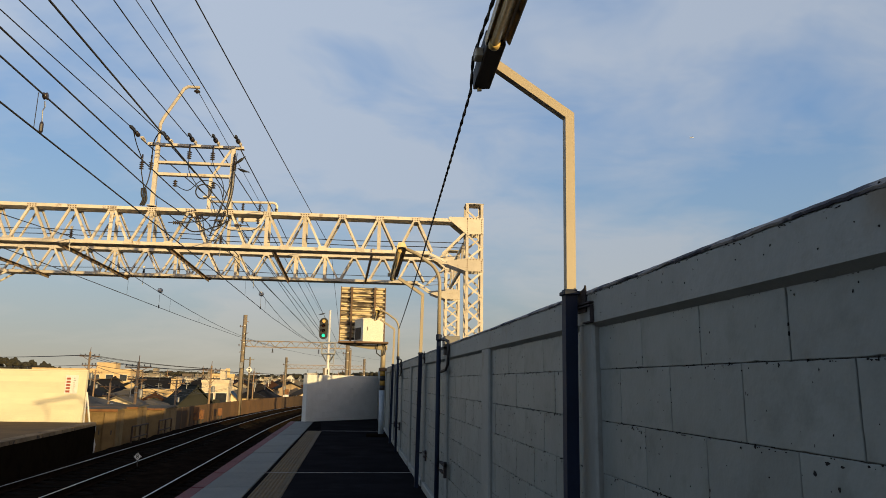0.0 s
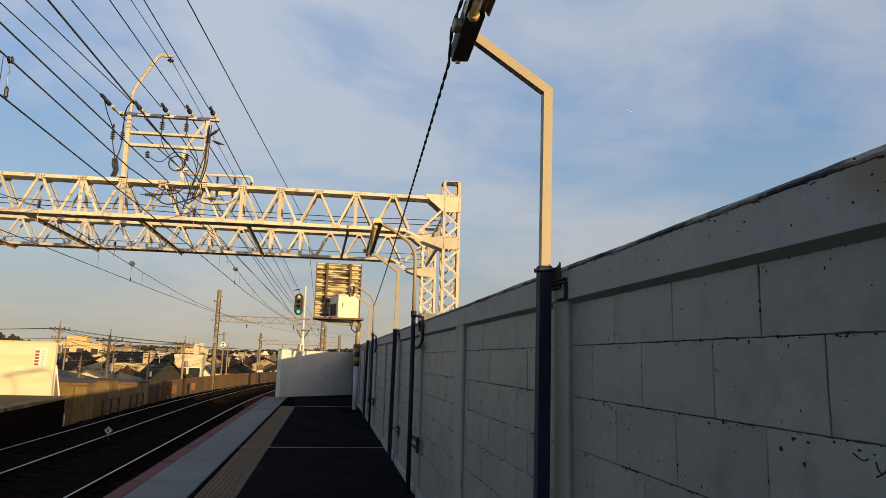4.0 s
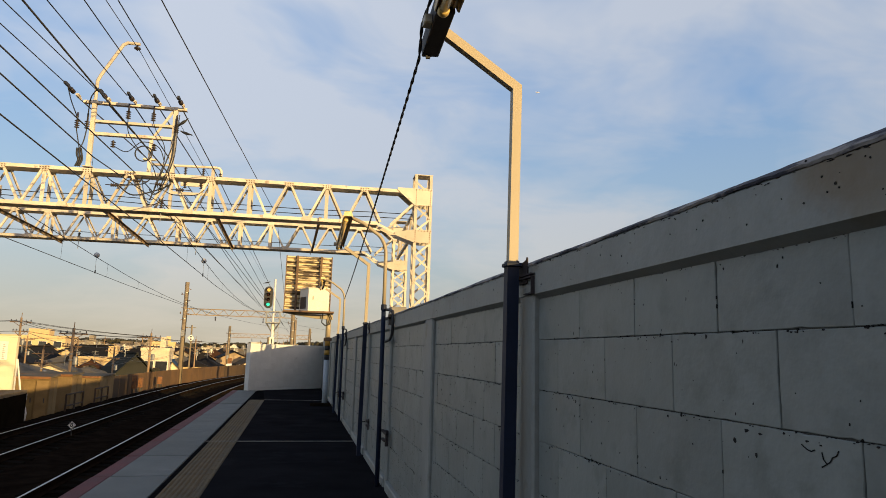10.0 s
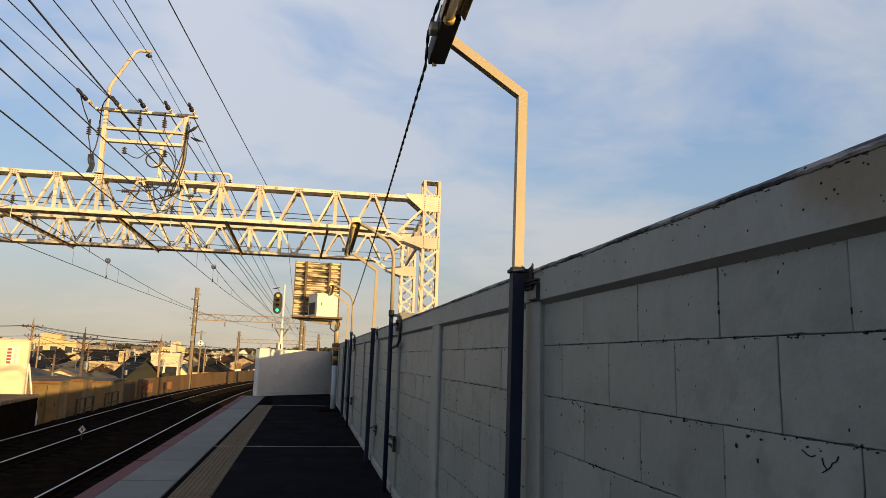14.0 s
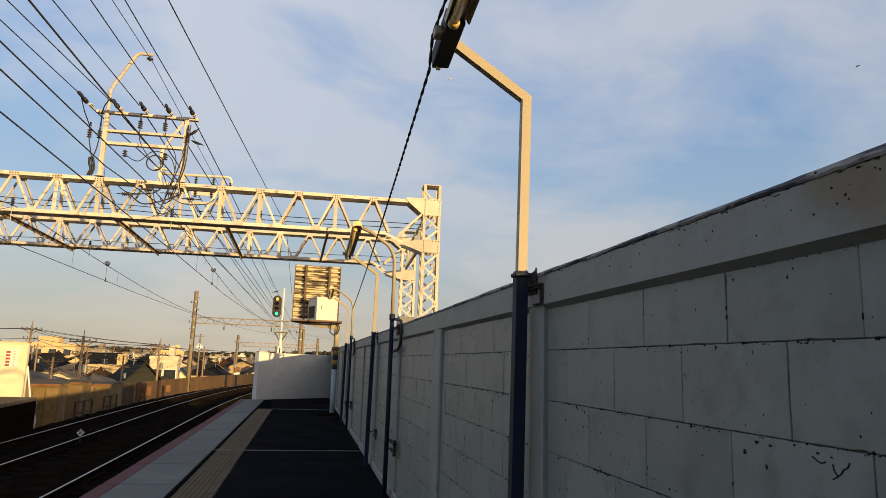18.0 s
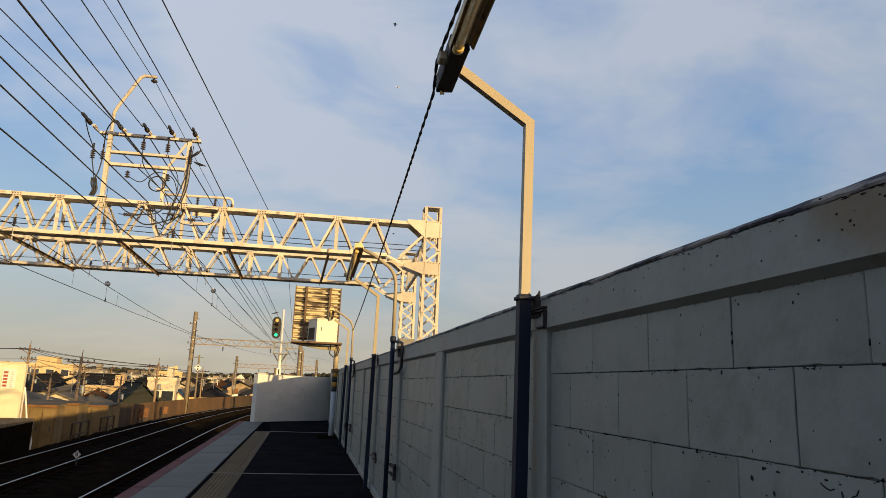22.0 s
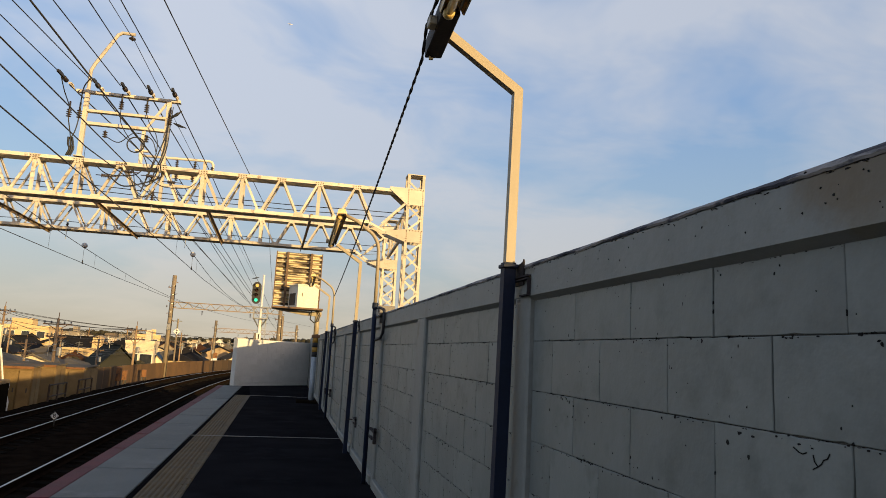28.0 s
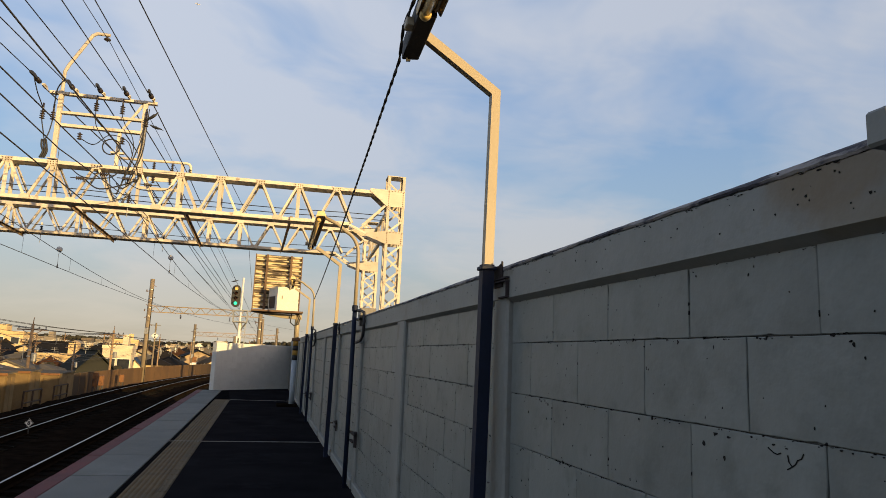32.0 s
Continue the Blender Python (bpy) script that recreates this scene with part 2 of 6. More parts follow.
M = dict(
    wall_paint=material("grey_wall_paint", (0.188, 0.205, 0.194), (0.160, 0.176, 0.166), 0.52, scale=3.5, fine=22, bump=0.22, vary=0.07, grain_mix=0.16, stain=(0.115, 0.128, 0.120), stain_at=(0.52, 0.76), stain_scale=6.5),
    beam_paint=material("grey_beam_paint", (0.222, 0.231, 0.216), (0.194, 0.202, 0.189), 0.6, scale=4.0, fine=24, bump=0.25, vary=0.03, grain_mix=0.18, stain=(0.125, 0.105, 0.075), stain_at=(0.58, 0.76), stain_scale=3.4),
    mortar=material("dirty_mortar", (0.042, 0.044, 0.043), (0.095, 0.100, 0.095), 0.95, scale=10, fine=150, bump=0.6, vary=0),
    flake=material("pitting_and_cap_shade", (0.010, 0.010, 0.010), (0.022, 0.021, 0.020), 0.95, scale=12, fine=150, bump=0.5, vary=0, spec=0.1),
    cap=material("weathered_cap", (0.20, 0.185, 0.175), (0.27, 0.25, 0.235), 0.95, scale=5, fine=60, bump=0.7, vary=0, stain=(0.045, 0.045, 0.058), stain_at=(0.49, 0.55), stain_scale=11, stretch=(1, .45, 1)),
    end_wall=material("cream_wall_paint", (0.68, 0.68, 0.64), (0.62, 0.62, 0.58), 0.75, scale=2.0, fine=70, bump=0.2, vary=0.02, stain=(0.28, 0.27, 0.25), stain_at=(0.70, 0.80), stain_scale=4),
    brown_steel=material("brown_weathered_steel", (0.16, 0.095, 0.05), (0.11, 0.065, 0.035), 0.75, scale=5, fine=60, bump=0.2, vary=0.1),
    cream=material("cream_steel_paint", (0.36, 0.30, 0.20), (0.32, 0.265, 0.178), 0.5, scale=2, fine=90, bump=0.05, vary=0.06, grain_mix=0.10, stain=(0.26, 0.18, 0.10), stain_at=(0.70, 0.82), stain_scale=7),
    gantry=material("gantry_paint", (0.60, 0.535, 0.435), (0.50, 0.44, 0.35), 0.6, scale=2, fine=60, bump=0.08, vary=0.16, grain_mix=0.12, stain=(0.16, 0.105, 0.06), stain_at=(0.60, 0.74), stain_scale=3.5),
    navy=material("navy_steel_paint", (0.011, 0.018, 0.040), (0.008, 0.013, 0.030), 0.6, spec=0.2, scale=5, fine=60, bump=0.1, vary=0.1, stain=(0.06, 0.055, 0.05), stain_at=(0.72, 0.78), stain_scale=14),
    steel=material("galvanised_steel", (0.34, 0.34, 0.33), (0.25, 0.25, 0.245), 0.45, 0.7, scale=8, fine=70, bump=0.1, vary=0.1),
    dark_steel=material("dark_steel", (0.05, 0.048, 0.045), (0.08, 0.07, 0.06), 0.6, 0.4, scale=8, fine=70, bump=0.15, vary=0.15),
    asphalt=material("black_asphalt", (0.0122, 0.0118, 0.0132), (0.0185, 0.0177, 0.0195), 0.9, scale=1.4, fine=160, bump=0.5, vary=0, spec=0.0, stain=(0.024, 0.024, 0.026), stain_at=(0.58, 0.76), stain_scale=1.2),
    strip=material("dark_joint_strip", (0.006, 0.006, 0.007), (0.010, 0.010, 0.010), 0.9, scale=5, fine=120, bump=0.3, vary=0, spec=0.0),
    slab=material("pale_edge_slab", (0.115, 0.124, 0.115), (0.092, 0.100, 0.094), 0.75, scale=2.5, fine=110, bump=0.3, vary=0.12, stain=(0.16, 0.16, 0.16), stain_at=(0.60, 0.76), stain_scale=3),
    red=material("red_edge_paint", (0.105, 0.014, 0.019), (0.080, 0.013, 0.017), 0.8, scale=4, fine=100, bump=0.3, vary=0.1, stain=(0.08, 0.05, 0.05), stain_at=(0.62, 0.72), stain_scale=5),
    tactile=material("yellow_tactile", (0.098, 0.060, 0.016), (0.072, 0.045, 0.013), 0.75, scale=4, fine=90, bump=0.25, vary=0.16, stain=(0.06, 0.05, 0.03), stain_at=(0.56, 0.72), stain_scale=6),
    concrete=material("concrete", (0.26, 0.25, 0.23), (0.19, 0.18, 0.165), 0.9, scale=1.5, fine=60, bump=0.4, vary=0.1, stain=(0.09, 0.085, 0.08), stain_at=(0.56, 0.70), stain_scale=2.2),
    # Concrete brought nearly to black, so platform sides hold their shade in colour.
    dark_concrete=material("shade_dark_concrete", (0.0105, 0.0075, 0.0048), (0.019, 0.0135, 0.0085), 0.9, scale=1.5, fine=60, bump=0.4, vary=0.1, spec=0.0, stain=(0.006, 0.005, 0.004), stain_at=(0.5, 0.7), stain_scale=1.5),
    # Ballast, rail sides and sleepers: track bed shade taken into near-black colours.
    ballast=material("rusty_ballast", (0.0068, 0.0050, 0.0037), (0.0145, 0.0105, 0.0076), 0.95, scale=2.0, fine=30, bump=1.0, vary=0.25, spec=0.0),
    rail=material("polished_rail", (0.42, 0.41, 0.40), (0.32, 0.31, 0.30), 0.36, 0.95, scale=3, fine=90, bump=0.03, vary=0),
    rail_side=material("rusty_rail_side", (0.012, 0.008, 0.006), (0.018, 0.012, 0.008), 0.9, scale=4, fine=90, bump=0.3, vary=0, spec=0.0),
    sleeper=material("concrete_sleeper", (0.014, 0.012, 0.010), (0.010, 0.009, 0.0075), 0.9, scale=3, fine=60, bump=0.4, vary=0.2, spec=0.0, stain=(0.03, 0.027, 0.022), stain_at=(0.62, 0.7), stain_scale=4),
    earth=material("dry_earth", (0.085, 0.075, 0.05), (0.06, 0.06, 0.035), 0.95, scale=0.08, fine=2.0, bump=0.5, vary=0),
    black=material("black_rubber", (0.012, 0.012, 0.014), (0.018, 0.018, 0.02), 0.6, scale=20, fine=100, bump=0.1, vary=0),
    wire=material("weathered_wire", (0.030, 0.030, 0.034), (0.045, 0.042, 0.04), 0.6, 0.3, scale=0.5, fine=30, bump=0, vary=0.1, grain_mix=0.0),
    porcelain=material("brown_porcelain", (0.026, 0.020, 0.020), (0.038, 0.028, 0.026), 0.35, scale=10, fine=50, bump=0, vary=0.2),
    white=material("white_paint", (0.74, 0.72, 0.68), (0.68, 0.66, 0.62), 0.6, scale=3, fine=50, bump=0.1, vary=0.04),
)


def rust_bloom(m, centre, size, colour):
    """A brown run-off stain with a ragged outline, at one place on a surface."""
    n, l = m.node_tree.nodes, m.node_tree.links
    b = n["Principled BSDF"]
    was = b.inputs["Base Color"].links[0].from_socket
    tc = n.new("ShaderNodeTexCoord")
    mp = n.new("ShaderNodeMapping")
    mp.vector_type = "TEXTURE"
    mp.inputs["Location"].default_value, mp.inputs["Scale"].default_value = centre, size
    ln = n.new("ShaderNodeVectorMath")
    ln.operation = "LENGTH"
    nz = n.new("ShaderNodeTexNoise")
    nz.inputs["Scale"].default_value, nz.inputs["Detail"].default_value = 9.0, 5.0
    ad = n.new("ShaderNodeMath")
    ad.operation = "ADD"
    rp = n.new("ShaderNodeValToRGB")
    rp.color_ramp.elements[0].position, rp.color_ramp.elements[0].color = 0.55, (0.75, 0.75, 0.75, 1)
    rp.color_ramp.elements[1].position, rp.color_ramp.elements[1].color = 1.0, (0, 0, 0, 1)
    mx = n.new("ShaderNodeMix")
    mx.data_type = "RGBA"
    l.new(tc.outputs["Object"], mp.inputs[0])
    l.new(mp.outputs[0], ln.inputs[0])
    l.new(tc.outputs["Object"], nz.inputs["Vector"])
    l.new(ln.outputs["Value"], ad.inputs[0])
    sc = n.new("ShaderNodeMath")
    sc.operation = "MULTIPLY_ADD"
    sc.inputs[1].default_value, sc.inputs[2].default_value = 1.2, -0.6
    l.new(nz.outputs[0], sc.inputs[0])
    l.new(sc.outputs[0], ad.inputs[1])
    l.new(ad.outputs[0], rp.inputs[0])
    l.new(rp.outputs[0], mx.inputs[0])
    l.new(was, mx.inputs[6])
    mx.inputs[7].default_value = (*colour, 1)
    l.new(mx.outputs[2], b.inputs["Base Color"])


rust_bloom(M["beam_paint"], (0.99, 1.17, 1.70), (0.3, 0.19, 0.085), (0.165, 0.125, 0.075))
rust_bloom(M["beam_paint"], (0.99, 0.98, 1.62), (0.3, 0.25, 0.05), (0.19, 0.165, 0.12))

# ---------------- mesh tools ----------------
def part(name, bm, mat, parent=None, label="", smooth=False, at=None):
    """Links a bmesh as one mesh object, under a thing or a part."""
    me = bpy.data.meshes.new(name)
    bmesh.ops.recalc_face_normals(bm, faces=bm.faces)
    bm.to_mesh(me)
    bm.free()
    for m in (mat if isinstance(mat, (list, tuple)) else [mat]):
        me.materials.append(m)
    if smooth:
        me.polygons.foreach_set("use_smooth", [True] * len(me.polygons))
    ob = new(name, me)
    if at is not None:
        ob.matrix_basis = at
    if parent is not None:
        ob.parent = parent
    return tagged(ob, label)


def piece(name, me, parent, x, y, z, rz=0.0):
    """One more object on a shared mesh."""
    ob = new(name, me)
    ob.matrix_basis = pose(x, y, z, 0, 0, rz)
    ob.parent = parent
    return ob


def mesh_of(bm, name, mat):
    me = bpy.data.meshes.new(name)
    bmesh.ops.recalc_face_normals(bm, faces=bm.faces)
    bm.to_mesh(me)
    bm.free()
    me.materials.append(mat)
    return me


def thing(name, x, y, z, label, category, group="", kind="", rz=0.0):
    ob = new(name)
    ob.empty_display_size = 0.1
    ob.matrix_basis = pose(x, y, z, 0, 0, rz)
    return tagged(ob, label, category, group, kind)


def box(bm, x0, x1, y0, y1, z0, z1, bevel=0.0):
    v = [bm.verts.new((x, y, z)) for z in (z0, z1) for y in (y0, y1) for x in (x0, x1)]
    f = [bm.faces.new([v[i] for i in q]) for q in ((0, 2, 3, 1), (4, 5, 7, 6), (0, 1, 5, 4), (2, 6, 7, 3), (0, 4, 6, 2), (1, 3, 7, 5))]
    if bevel:
        bmesh.ops.bevel(bm, geom=list({e for q in f for e in q.edges}), offset=bevel, segments=1, affect="EDGES", profile=0.5)
    return bm


def bar(bm, p, q, w, h, up=(0, 0, 1)):
    """A straight rectangular bar from p to q, w wide across and h along up."""
    p, q = Vector(p), Vector(q)
    d = (q - p).normalized()
    u = Vector(up)
    s = d.cross(u)
    if s.length < 1e-4:
        s = d.cross(Vector((0, 1, 0)))
    s.normalize()
    u = s.cross(d)
    v = [bm.verts.new(c + s * (a * w / 2) + u * (b * h / 2)) for c in (p, q) for a, b in ((-1, -1), (1, -1), (1, 1), (-1, 1))]
    for f in ((0, 1, 2, 3), (7, 6, 5, 4), (0, 4, 5, 1), (1, 5, 6, 2), (2, 6, 7, 3), (3, 7, 4, 0)):
        bm.faces.new([v[i] for i in f])
    return bm


def tube(bm, pts, r, seg=10, caps=True):
    """A pipe along points, with mitred bends; r may be one radius or one a point."""
    pts = [Vector(p) for p in pts]
    rs = r if isinstance(r, (list, tuple)) else [r] * len(pts)
    rings, ref = [], None
    for i, p in enumerate(pts):
        a = (pts[i] - pts[i - 1]).normalized() if i else (pts[1] - pts[0]).normalized()
        b = (pts[i + 1] - pts[i]).normalized() if i < len(pts) - 1 else a
        d = (a + b).normalized() if (a + b).length > 1e-6 else a
        if ref is None:
            ref = d.cross(Vector((0.13, 0.27, 0.95)))
            if ref.length < 1e-3:
                ref = d.cross(Vector((1, 0, 0)))
        ref = (ref - d * ref.dot(d)).normalized()
        o = d.cross(ref)
        k = 1 / max(0.5, d.dot(a))
        rings.append([bm.verts.new(p + (ref * math.cos(t) + o * math.sin(t)) * rs[i] * k) for t in (2 * math.pi * j / seg for j in range(seg))])
    for a, b in zip(rings, rings[1:]):
        for j in range(seg):
            bm.faces.new((a[j], a[(j + 1) % seg], b[(j + 1) % seg], b[j]))
    if caps:
        bm.faces.new(rings[0][::-1])
        bm.faces.new(rings[-1])
    return bm


def square_tube(bm, pts, w, d, side):
    """A box-section pipe bent in a plane whose normal is side; w in the plane, d along side."""
    pts, side = [Vector(p) for p in pts], Vector(side)
    rings = []
    for i, p in enumerate(pts):
        a = (pts[i] - pts[i - 1]).normalized() if i else (pts[1] - pts[0]).normalized()
        b = (pts[i + 1] - pts[i]).normalized() if i < len(pts) - 1 else a
        t = (a + b).normalized()
        o = t.cross(side).normalized() * (w / 2 / max(0.4, t.dot(a)))
        rings.append([bm.verts.new(p + o * i1 + side * (d / 2 * i2)) for i1, i2 in ((-1, -1), (1, -1), (1, 1), (-1, 1))])
    for a, b in zip(rings, rings[1:]):
        for j in range(4):
            bm.faces.new((a[j], a[(j + 1) % 4], b[(j + 1) % 4], b[j]))
    bm.faces.new(rings[0][::-1])
    bm.faces.new(rings[-1])
    return bm


def lathe(bm, profile, seg=12, axis="z", at=(0, 0, 0)):
    """A turned body from (radius, height) pairs."""
    at = Vector(at)
    rings = []
    for r, h in profile:
        ring = []
        for j in range(seg):
            t = 2 * math.pi * j / seg
            c = {"z": (r * math.cos(t), r * math.sin(t), h), "y": (r * math.cos(t), h, r * math.sin(t)), "x": (h, r * math.cos(t), r * math.sin(t))}[axis]
            ring.append(bm.verts.new(at + Vector(c)))
        rings.append(ring)
    for a, b in zip(rings, rings[1:]):
        for j in range(seg):
            bm.faces.new((a[j], a[(j + 1) % seg], b[(j + 1) % seg], b[j]))
    bm.faces.new(rings[0][::-1])
    bm.faces.new(rings[-1])
    return bm


def prism(bm, outline, d0, d1, plane="xz"):
    """A plate: an outline in a plane, thickened from d0 to d1 along the third axis."""
    put = {"xz": lambda a, b, d: (a, d, b), "yz": lambda a, b, d: (d, a, b), "xy": lambda a, b, d: (a, b, d)}[plane]
    lo = [bm.verts.new(put(a, b, d0)) for a, b in outline]
    hi = [bm.verts.new(put(a, b, d1)) for a, b in outline]
    bm.faces.new(lo)
    bm.faces.new(hi[::-1])
    k = len(outline)
    for i in range(k):
        bm.faces.new((lo[i], hi[i], hi[(i + 1) % k], lo[(i + 1) % k]))
    return bm


def BM():
    return bmesh.new()

# ---------------- ground, tracks ----------------
def bend(y):
    """How far the line swings to the right at y, and its heading in degrees."""
    u = max(0.0, y - 30.0)
    if u <= 60:
        return 0.0011 * u * u + 2e-5 * u ** 3, math.degrees(math.atan(0.0022 * u + 6e-5 * u * u))
    return 8.28 + 0.348 * (u - 60), math.degrees(math.atan(0.348))


RAIL, BED, TOWN = -1.10, -1.30, -6.4
NEAR_TRACK, FAR_TRACK = -3.46, -7.02

bm = BM()
section = [(-2500, TOWN), (-400, TOWN), (-80, TOWN), (-18, TOWN), (-12.2, -1.9), (-10.2, -1.62), (-9.2, -1.5), (8, -1.5), (9, -1.7), (16, TOWN), (90, TOWN), (2500, TOWN)]
stations = [-600, -150, -40, 0, 20, 30, 36, 42, 48, 54, 60, 66, 72, 80, 90, 110, 150, 300, 800, 2600]
rows = [[bm.verts.new((x + (bend(y)[0] if abs(x) < 100 else 0), y, z)) for x, z in section] for y in stations]
for a, b in zip(rows, rows[1:]):
    for i in range(len(section) - 1):
        bm.faces.new((a[i], a[i + 1], b[i + 1], b[i]))
ground = tagged(part("ground", bm, M["earth"]), "dry earth and low embankment beside the railway", "ground", kind="structure")

bm = BM()
rng = random.Random(5)
xs = [-9.4 + 0.3 * i for i in range(25)]
ys = [-14 + 0.45 * i for i in range(250)]
grid = [[bm.verts.new((x + bend(y)[0] + rng.uniform(-.06, .06), y + rng.uniform(-.1, .1), BED + rng.uniform(-.035, .03) - (0.25 if i in (0, 24) else 0))) for i, x in enumerate(xs)] for y in ys]
for a, b in zip(grid, grid[1:]):
    for i in range(24):
        bm.faces.new((a[i], a[i + 1], b[i + 1], b[i]))
ballast = tagged(part("ballast", bm, M["ballast"]), "rust-brown crushed stone ballast, darkened for shade, under the tracks", "ballast", kind="stuff")


def rail_section(bm, x, prof):
    rows = []
    for i in range(60):
        y = -16 + i * 2.2
        rows.append([bm.verts.new((x + bend(y)[0] + a, y, RAIL + b)) for a, b in prof])
    k = len(prof)
    for a, b in zip(rows, rows[1:]):
        for i in range(k):
            bm.faces.new((a[i], a[(i + 1) % k], b[(i + 1) % k], b[i]))
    bm.faces.new(rows[0])
    bm.faces.new(rows[-1][::-1])
    return bm


HEAD = [(-.019, -.008), (-.019, -.003), (-.013, 0), (.013, 0), (.019, -.003), (.019, -.008)]
WEB = [(-.066, -.16), (-.066, -.148), (-.012, -.125), (-.009, -.05), (-.031, -.04), (-.031, -.010), (.031, -.010), (.031, -.04), (.009, -.05), (.012, -.125), (.066, -.148), (.066, -.16)]
for cx in (NEAR_TRACK, FAR_TRACK):
    for s in (-0.7175 - .032, 0.7175 + .032):
        r = thing("rail", 0, 0, 0, "steel running rail with a polished head on concrete sleepers", "rail", "running rails")
        part("rail_head", rail_section(BM(), cx + s, HEAD), M["rail"], r, "worn bright steel head")
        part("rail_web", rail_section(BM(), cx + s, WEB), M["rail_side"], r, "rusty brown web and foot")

# ---------------- platform ----------------
EDGE, PLAT_END = -1.96, 26.3
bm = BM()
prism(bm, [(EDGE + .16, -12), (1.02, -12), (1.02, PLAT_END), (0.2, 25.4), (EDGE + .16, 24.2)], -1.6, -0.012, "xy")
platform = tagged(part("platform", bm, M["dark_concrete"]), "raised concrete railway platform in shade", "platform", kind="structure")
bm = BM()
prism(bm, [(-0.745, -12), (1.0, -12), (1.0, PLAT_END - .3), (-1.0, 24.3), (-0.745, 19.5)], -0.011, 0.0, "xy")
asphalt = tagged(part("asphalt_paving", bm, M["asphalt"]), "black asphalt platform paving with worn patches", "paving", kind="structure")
bm = BM()
prism(bm, [(-1.195, -12), (-1.135, -12), (-1.135, 19.5), (-0.75, 19.5), (-1.0, 24.3), (-1.195, 24.2)], -0.011, -0.004, "xy")
tagged(part("paving_strip", bm, M["strip"]), "dark filler strip between slabs and tactile paving", "paving", kind="structure")
bm = BM()
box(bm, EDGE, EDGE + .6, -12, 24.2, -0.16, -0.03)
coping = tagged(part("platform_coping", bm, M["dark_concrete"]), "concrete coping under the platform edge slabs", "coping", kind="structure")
for y, w in ((10.86, 0.022), (19.52, 0.05)):
    bm = BM()
    box(bm, -0.745 if y > 15 else -1.19, 0.99, y - w / 2, y + w / 2, 0.0005, 0.005 if y > 15 else 0.009)
    tagged(part("expansion_joint", bm, M["concrete"]), "pale expansion joint across the asphalt", "joint", "expansion joints", kind="structure")

# ---------------- side wall ----------------
WX, WTOP = 1.02, 1.735
FACE = WX - 0.028
SPANS = [(0.90, 2.84), (3.01, 4.98), (5.25, 7.16), (7.30, 9.33), (9.50, 11.50), (11.74, 13.68), (13.85, 15.84), (16.05, 18.0), (18.18, 20.16), (20.40, 22.34), (22.52, 24.5)]
bm = BM()
box(bm, WX + .006, WX + .19, -6, 26.2, -1.5, WTOP - .02)
wall_east = tagged(part("wall_east", bm, M["mortar"]), "grey painted concrete block platform wall with pilasters", "wall", kind="structure")
bm = BM()
rows = [[bm.verts.new((x, y, z)) for x, z in ((WX + .002, 1.590), (FACE, 1.609), (FACE, WTOP - .008), (FACE + .008, WTOP), (WX + .2, WTOP), (WX + .2, 1.590))] for y in (-6, 26.2)]
for k in range(6):
    bm.faces.new((rows[0][k], rows[0][(k + 1) % 6], rows[1][(k + 1) % 6], rows[1][k]))
bm.faces.new(rows[0][::-1])
bm.faces.new(rows[1])
part("wall_beam", bm, M["beam_paint"], wall_east, "grey painted concrete ring beam with chipped paint")
edges = [(-6, SPANS[0][0])] + [(a[1], b[0]) for a, b in zip(SPANS, SPANS[1:])] + [(SPANS[-1][1], 26.2)]
for y0, y1 in edges:
    halves = [(y0, y1)] if y1 - y0 < 0.3 or y1 - y0 > 1 else [(y0, y0 + (y1 - y0) * .5 - .006), (y0 + (y1 - y0) * .5 + .006, y1)]
    for a, b in halves:
        bm = BM()
        box(bm, FACE + .002, WX + .04, a, b, -0.05, 1.615, 0.010)
        part("pilaster", bm, M["beam_paint"], wall_east)
for y0, y1 in SPANS:
    bm = BM()
    box(bm, FACE - .012, WX + .04, y0 + .002, y1 - .002, -0.05, 0.085, 0.008)
    part("plinth", bm, M["beam_paint"], wall_east)
# rounded mortar capping with a ragged lower lip along the wall's head
bm = BM()
rng = random.Random(8)
prev = None
lip = 0.0
y = -2.0
while y < 26.0:
    y += .009 if .8 < y < 4.5 else .03
    lip = .80 * lip + rng.uniform(-.0017, .0017)
    broken = .5 + .5 * noise.noise(Vector((y * 5.0, 2.7, 0)))
    x0 = FACE - .003 + lip * .5
    z0 = WTOP - .005 + lip + .010 * max(0.0, broken - .52)
    swell = .0015 * math.sin(y * 2.1) + .001 * math.sin(y * 7.3) + .0012 * noise.noise(Vector((y * 22, .4, 0)))
    ring = [bm.verts.new(c) for c in ((FACE + .008, y, z0 + .004), (x0 + .002, y, z0), (x0 - .001, y, z0 + .006), (FACE + .006, y, WTOP + .010 + swell), (FACE + .022, y, WTOP + .020 + swell), (FACE + .05, y, WTOP + .027 + swell), (FACE + .09, y, WTOP + .030 + swell), (WX + .19, y, WTOP + .02), (WX + .19, y, WTOP - .006))]
    if prev:
        for j in range(9):
            bm.faces.new((prev[j], prev[(j + 1) % 9], ring[(j + 1) % 9], ring[j]))
    else:
        bm.faces.new(ring)
    prev = ring
bm.faces.new(prev[::-1])
part("wall_cap", bm, M["cap"], wall_east, "ragged weathered mortar capping")

